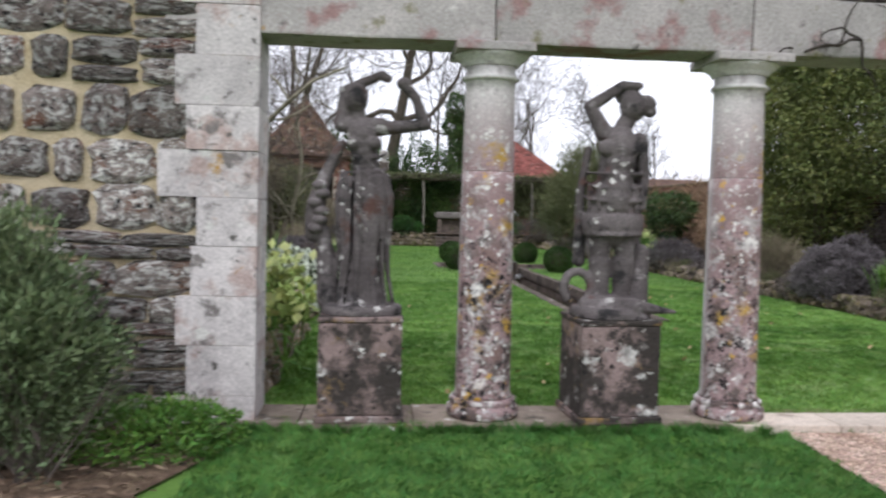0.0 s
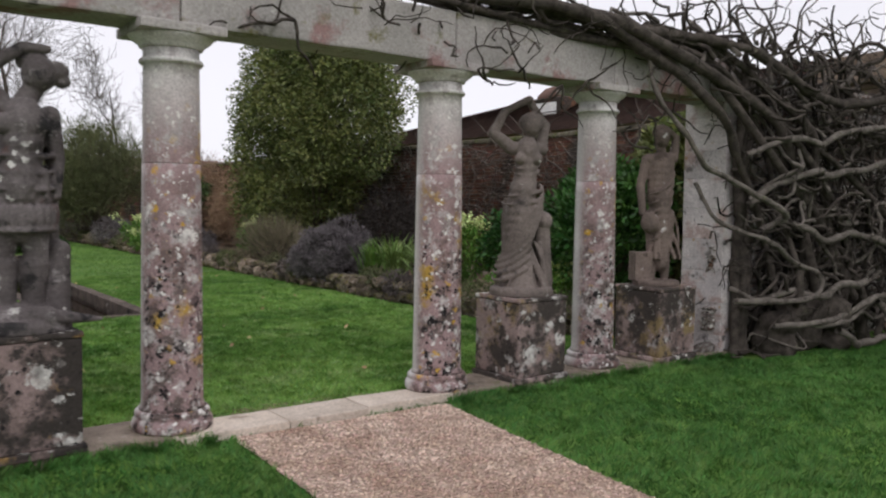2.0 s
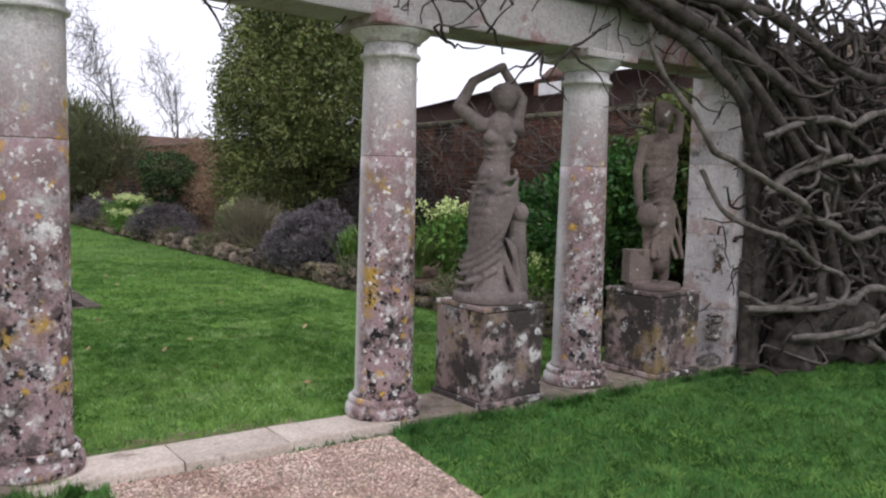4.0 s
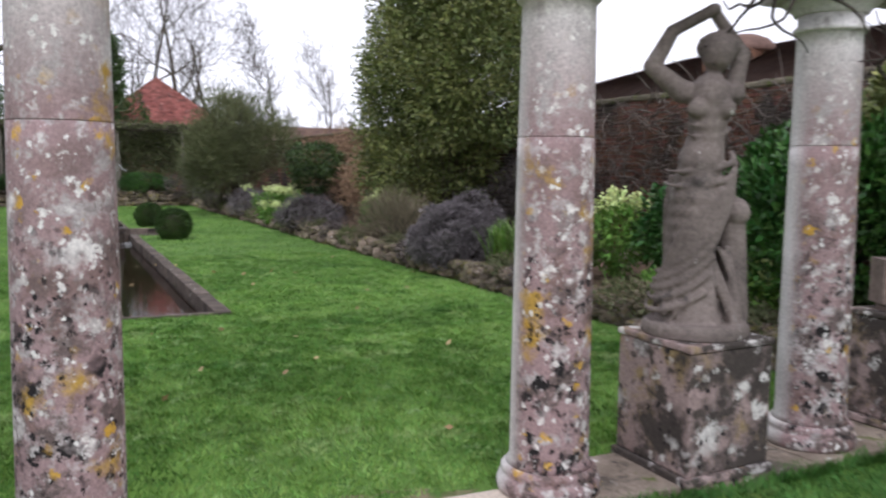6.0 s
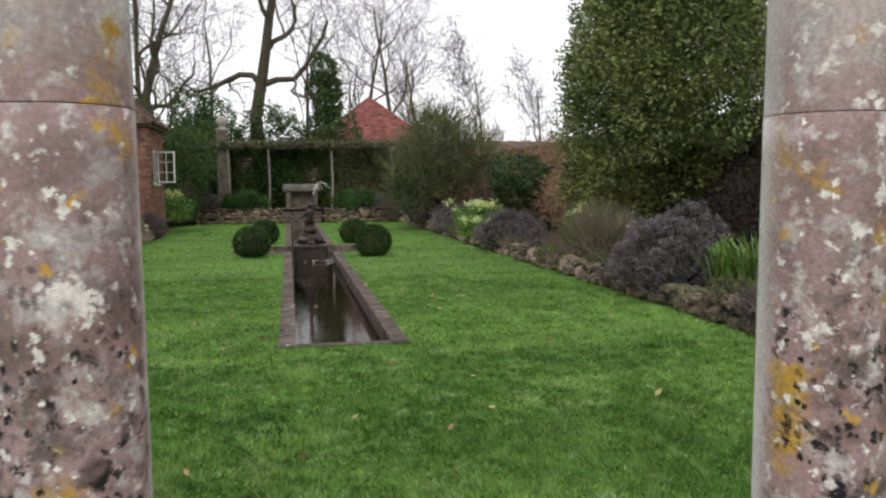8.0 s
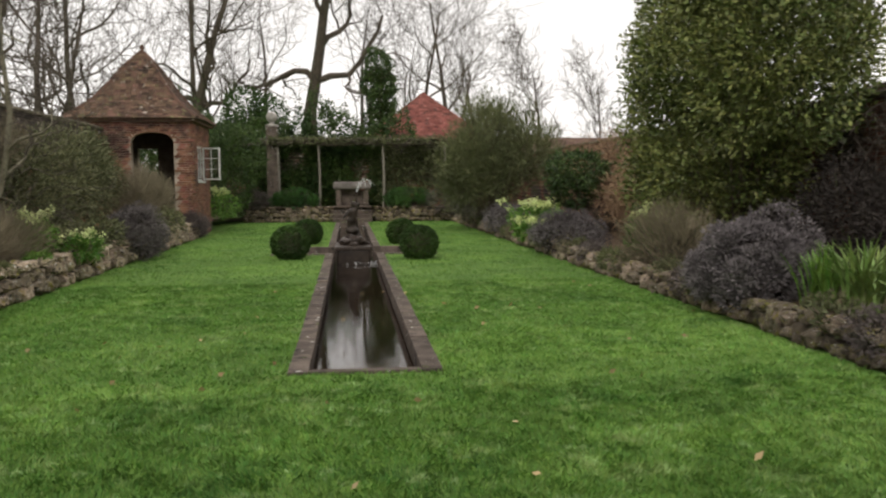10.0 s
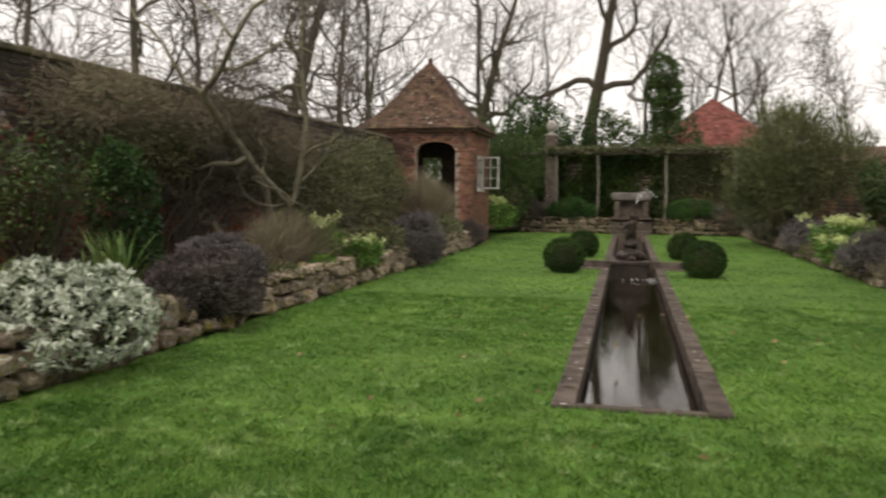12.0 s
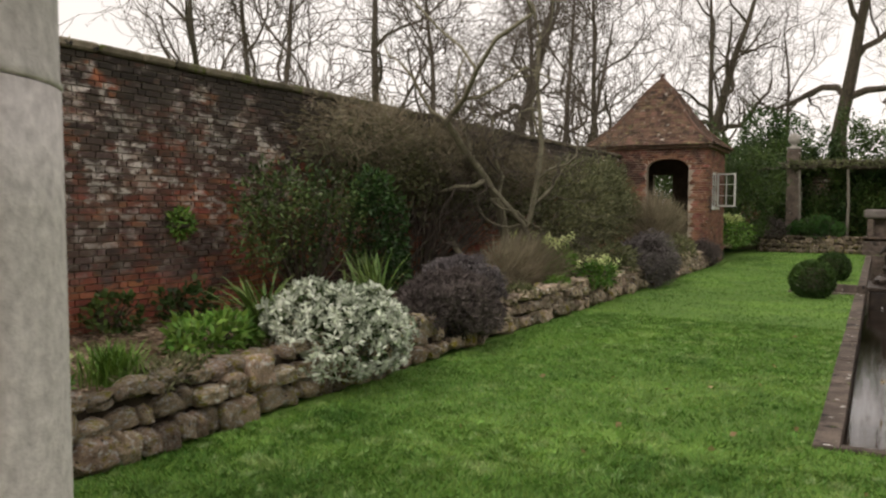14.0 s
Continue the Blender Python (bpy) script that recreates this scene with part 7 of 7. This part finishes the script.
# straw and leaf litter on the bare soil
def litter(x0, x1, y0, y1, n, z, label, seed):
    g = np.random.default_rng(seed)
    p = np.column_stack([g.uniform(x0, x1, n), g.uniform(y0, y1, n), z + g.uniform(0, 0.05, n)])
    a = g.uniform(0, 6.28, n)
    v, f = leaves(p, np.column_stack([np.cos(a), np.sin(a), np.zeros(n)]) * 1.5, 0.11, 0.016, 0.25, 0, seed)
    tagged(link_mesh("mulch_litter", v, f, L_litter), label, "mulch", kind="stuff")


litter(-3.25, -0.6, 8.5, 17.0, 9000, 0.43, "pale straw and bark litter on the bed", 5)
litter(-3.4, -0.6, 4.5, 6.4, 1500, 0.03, "dry leaf litter on the border soil", 6)

# fallen leaves on the lawn
lf = np.column_stack([g5.uniform(0.2, 9, 60), g5.uniform(7.2, 20, 60), np.full(60, 0.045)])
v, f = leaves(lf, np.tile([0.6, 0, 0.1], (60, 1)), 0.075, 0.05, 0.6, 0, 8)
tagged(link_mesh("fallen_leaves", v, f, L_dead), "scattered tan fallen leaves on the lawn", "leaves", kind="stuff")


# ---------------------------------------------------------------- wisteria over the east end of the beam
def wisteria():
    ob = thing("wisteria", (10.6, 6.1, 0), "ancient leafless wisteria with twisted grey trunks over the beam", "climber")
    g = np.random.default_rng(77)
    O = np.array([10.6, 6.1, 0])

    def wander(pts, r0, r1, jit, n=26):
        pts = np.array(pts, dtype=float) - O
        t = np.linspace(0, 1, len(pts))
        s = np.linspace(0, 1, n)
        q = np.column_stack([np.interp(s, t, pts[:, k]) for k in range(3)])
        for _ in range(3):
            q[1:-1] = (q[:-2] + q[1:-1] * 2 + q[2:]) / 4
        ph = g.uniform(0, 6.28, 6)
        for k in range(3):
            q[:, k] += jit * (np.sin(s * g.uniform(9, 15) + ph[k]) * 0.7 + np.sin(s * g.uniform(18, 28) + ph[k + 3]) * 0.35) * np.minimum(1, s * 5)
        q[:, 2] = np.maximum(q[:, 2], 0.03)
        lump = g.uniform(0, 6.28)
        return [(q[i], (r0 + (r1 - r0) * s[i]) * (1 + 0.22 * math.sin(7.3 * s[i] * 3 + lump) * math.sin(4.1 * s[i] * 5 + 2 * lump))) for i in range(n)]

    mains = []
    for k in range(7):       # from the stool up and back over the beam
        x = g.uniform(10.3, 12.6)
        mains.append(wander([(x, 6.2, 0.0), (x - g.uniform(-0.6, 0.9), 6.05, g.uniform(0.7, 1.4)), (g.uniform(9.6, 11.4), 6.2, g.uniform(2.0, 2.8)), (g.uniform(8.2, 9.8), 6.35, 3.38), (g.uniform(5.0, 8.0), 6.6, 3.42), (g.uniform(3.6, 6.5), 6.7, 3.42)], g.uniform(0.045, 0.07), 0.018, 0.12))
    for p0 in ([(5.6, 6.5, 3.44), (6.6, 6.35, 3.5), (7.3, 6.3, 3.48), (7.8, 6.3, 3.2), (8.5, 6.25, 3.0), (9.1, 6.2, 2.65), (9.3, 6.2, 2.3), (9.7, 6.25, 1.9), (10.1, 6.3, 1.2), (10.3, 6.2, 0.3)],
               [(6.4, 6.5, 3.5), (7.5, 6.3, 3.46), (8.25, 6.22, 3.2), (9.3, 6.15, 2.95), (9.95, 6.1, 2.65), (10.5, 6.15, 2.0), (10.7, 6.2, 1.1), (10.8, 6.2, 0.3)],
               [(12.9, 6.2, 3.2), (11.6, 6.1, 2.98), (10.4, 6.1, 3.05), (9.5, 6.2, 3.42), (8.6, 6.3, 3.46), (7.6, 6.4, 3.44), (6.2, 6.6, 3.42)]):
        mains.append(wander(p0, g.uniform(0.06, 0.075), 0.045, 0.03, 40))
    bright = []
    for p0 in ([(7.95, 6.35, 3.32), (8.05, 6.25, 2.8), (8.24, 6.1, 2.42), (8.54, 6.05, 2.09), (9.21, 6.0, 1.9), (9.7, 5.95, 1.75), (9.92, 5.95, 1.54), (9.62, 6.05, 1.44)],
               [(8.75, 6.3, 1.95), (8.87, 6.1, 1.49), (9.48, 6.0, 1.4), (10.0, 5.95, 1.2), (10.5, 5.9, 0.92), (10.6, 5.9, 0.75), (9.9, 6.0, 0.67), (9.3, 6.15, 0.66)],
               [(12.9, 5.9, 0.85), (12.24, 5.85, 0.68), (11.29, 5.82, 0.51), (10.52, 5.85, 0.41), (9.8, 6.0, 0.37)],
               [(12.9, 5.95, 0.75), (12.1, 5.9, 0.58), (11.2, 5.85, 0.42), (10.4, 5.9, 0.33)],
               [(10.9, 5.85, 0.29), (11.4, 5.8, 0.07), (11.95, 5.8, 0.08), (12.2, 5.8, 0.27), (11.85, 5.85, 0.55)],
               [(11.6, 5.9, 0.83), (11.05, 5.9, 0.77), (10.5, 5.9, 0.74), (9.8, 6.1, 0.70), (9.4, 6.3, 0.78)],
               [(12.9, 5.9, 2.85), (12.2, 5.95, 2.74), (11.06, 5.95, 2.56), (10.3, 5.95, 2.46), (9.4, 6.1, 2.32)],
               [(12.9, 5.95, 2.35), (11.8, 5.9, 2.3), (10.9, 5.95, 2.05), (10.2, 6.0, 2.15), (9.6, 6.2, 1.7)],
               [(12.8, 5.9, 1.5), (11.9, 5.85, 1.25), (11.2, 5.9, 1.45), (10.6, 5.95, 1.3), (10.1, 6.0, 1.62)]):
        bright.append(wander(p0, 0.02 if p0[0][0] < 9 else g.uniform(0.034, 0.05), g.uniform(0.026, 0.04), 0.055, 44))
    for k in range(3):       # stems climbing the face of the pier
        mains.append(wander([(9.62 + 0.1 * k, 6.38, 0.05), (9.7 + 0.06 * k, 6.4, 1.1), (9.58 + 0.07 * k, 6.38, 2.1), (9.7 + 0.05 * k, 6.35, 3.3)], 0.06, 0.04, 0.03, 30))
    for m in mains:
        v, f = tubes([m], 9)
        v = v + np.array([noise.noise_vector(Vector(q * 6)) * 0.02 for q in v])
        link_mesh("trunk", v, f, M_wisteria, ob, "", True)
    for m in bright:
        v, f = tubes([m], 9)
        v = v + np.array([noise.noise_vector(Vector(q * 6)) * 0.018 for q in v])
        link_mesh("looped_stem", v, f, M_wisteria_pale, ob, "pale grey looping stem", True)
    mid = []
    for k in range(80):      # long sweeping stems across the wall
        x, z = g.uniform(10.4, 13.4), g.uniform(0.3, 3.5)
        x2, z2 = max(9.45, x - abs(g.normal(1.4, 0.7))), min(3.55, max(0.15, z + g.normal(0.1, 0.55)))
        mid.append(wander([(x, g.uniform(5.95, 6.4), z), ((x * 2 + x2) / 3, g.uniform(5.9, 6.4), (z * 2 + z2) / 3 + g.normal(0, 0.22)), ((x + x2 * 2) / 3, g.uniform(5.9, 6.4), (z + z2 * 2) / 3 + g.normal(0, 0.22)), (x2, g.uniform(6.05, 6.45), z2)], g.uniform(0.012, 0.032), g.uniform(0.010, 0.022), 0.11, 26))
    for k in range(26):      # crooked shoots standing above the wall
        x = g.uniform(8.6, 13.2)
        x2 = x + g.normal(0.1, 0.6)
        mid.append(wander([(x, g.uniform(6.1, 6.7), g.uniform(3.1, 3.4)), ((x + x2) / 2 + g.normal(0, 0.2), g.uniform(6.1, 6.7), g.uniform(3.5, 3.8)), (x2, g.uniform(6.1, 6.7), g.uniform(3.7, 4.35))], g.uniform(0.018, 0.034), 0.008, 0.09, 18))
    for k in range(30):      # along and over the beam
        x = g.uniform(4.5, 10)
        mid.append(wander([(x, g.uniform(6.4, 6.9), 3.36), (x - g.uniform(0.5, 1), g.uniform(6.35, 6.8), 3.42 + g.uniform(0, 0.25)), (x - g.uniform(1.2, 2.0), g.uniform(6.3, 6.9), 3.38 + g.uniform(0, 0.2))], g.uniform(0.015, 0.035), 0.01, 0.06, 14))
    for k, m in enumerate(mid):
        v, f = tubes([m], 6)
        link_mesh("stem", v, f, M_wisteria_pale if k % 3 == 0 else M_wisteria, ob, "", True)
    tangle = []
    for k in range(170):     # stems matted against the wall, near black to paint its deep shade
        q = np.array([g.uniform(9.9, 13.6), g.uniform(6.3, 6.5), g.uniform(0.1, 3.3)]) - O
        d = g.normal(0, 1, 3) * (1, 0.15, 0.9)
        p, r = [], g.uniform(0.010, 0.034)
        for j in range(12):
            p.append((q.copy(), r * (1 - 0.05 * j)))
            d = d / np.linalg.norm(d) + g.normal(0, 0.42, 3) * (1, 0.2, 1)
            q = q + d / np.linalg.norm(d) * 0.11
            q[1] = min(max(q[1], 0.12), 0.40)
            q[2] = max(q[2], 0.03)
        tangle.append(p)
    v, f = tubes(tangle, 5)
    link_mesh("old_growth", v, f, M_wisteria_shade, ob, "matted stems coloured near black for the deep shade")["kind"] = "stuff"
    fine = []
    for k in range(300):
        if g.uniform() < 0.6:
            q = np.array([g.uniform(8.8, 13.2), g.uniform(5.8, 6.5), g.uniform(0.4, 3.4) if k % 5 else g.uniform(3.2, 4.1)]) - O
        else:
            q = np.array([g.uniform(4.6, 10), g.uniform(6.3, 6.6), g.uniform(3.0, 3.7)]) - O
        d = g.normal(0, 1, 3) + (0, 0, 0.15)
        p = []
        r = g.uniform(0.006, 0.013)
        for j in range(8):
            p.append((q.copy(), r * (1 - 0.09 * j)))
            d = d / np.linalg.norm(d) + g.normal(0, 0.45, 3)
            q = q + d / np.linalg.norm(d) * 0.085
        fine.append(p)
    # sprays hanging under the beam
    for x, z in ((3.95, 2.95), (4.2, 3.0), (6.0, 2.75), (6.4, 2.9), (6.9, 2.8), (7.2, 2.85), (8.1, 2.6), (8.4, 2.7), (7.9, 2.3)):
        for b in range(3):
            q = np.array([x, 6.42, z]) - O
            d = np.array([g.uniform(-1, 1), g.uniform(-0.3, 0.2), g.uniform(-0.6, 0.2)])
            p = []
            for j in range(9):
                p.append((q.copy(), 0.014 * (1 - 0.09 * j)))
                d = d / np.linalg.norm(d) + g.normal(0, 0.35, 3)
                q = q + d / np.linalg.norm(d) * 0.07
            fine.append(p)
    v, f = tubes(fine, 4)
    link_mesh("twigs", v, f, M_wisteria, ob)["kind"] = "stuff"
    clay = []
    for k in range(16):
        mass(clay, (g.uniform(-0.5, 0.9), g.uniform(-0.15, 0.2), g.uniform(0.05, 0.55)), (g.uniform(0.15, 0.35), 0.2, g.uniform(0.12, 0.28)))
    off, V, F = 0, [], []
    for vv, ff in clay:
        V.append(vv)
        F.append(ff + off)
        off += len(vv)
    V = np.concatenate(V)
    V = V + np.array([noise.noise_vector(Vector(q * 5)) * 0.06 for q in V])
    V[:, 2] = np.maximum(V[:, 2], -0.02)
    st = link_mesh("stool", V, np.concatenate(F), M_wisteria, ob, "gnarled swollen trunk base", True)
    m = st.modifiers.new("fuse", 'REMESH')
    m.mode, m.voxel_size, m.use_smooth_shade = 'VOXEL', 0.03, True


wisteria()


# ---------------------------------------------------------------- capped pier beyond the added outer wall
def capped_pier():
    ob = thing("capped_pier", (15.75, 8.0, 0), "brown stone pier with a stepped moulded cap beyond the wall", "pier")
    part("shaft", box_bm(-0.55, -0.55, 0, 0.55, 0.55, 3.7, 0.03, 0.02, 2), M_capstone, ob)
    for name, w, z0, z1 in (("necking", 0.60, 3.7, 3.78), ("cornice", 0.80, 3.78, 3.95), ("cornice", 0.70, 3.95, 4.08), ("block", 0.45, 4.08, 4.3)):
        part(name, box_bm(-w, -w, z0, w, w, z1, 0.04, 0.02, 2), M_capstone, ob)


M_capstone = surface("brown_capstone", (0.15, 0.115, 0.085), (0.27, 0.21, 0.16), 3.0, 40, 0.95, 0.5, (((0.07, 0.06, 0.05), 3, 0.44, 'n'), (PALE, 6, 0.34, 'n')), 0.1)
capped_pier()
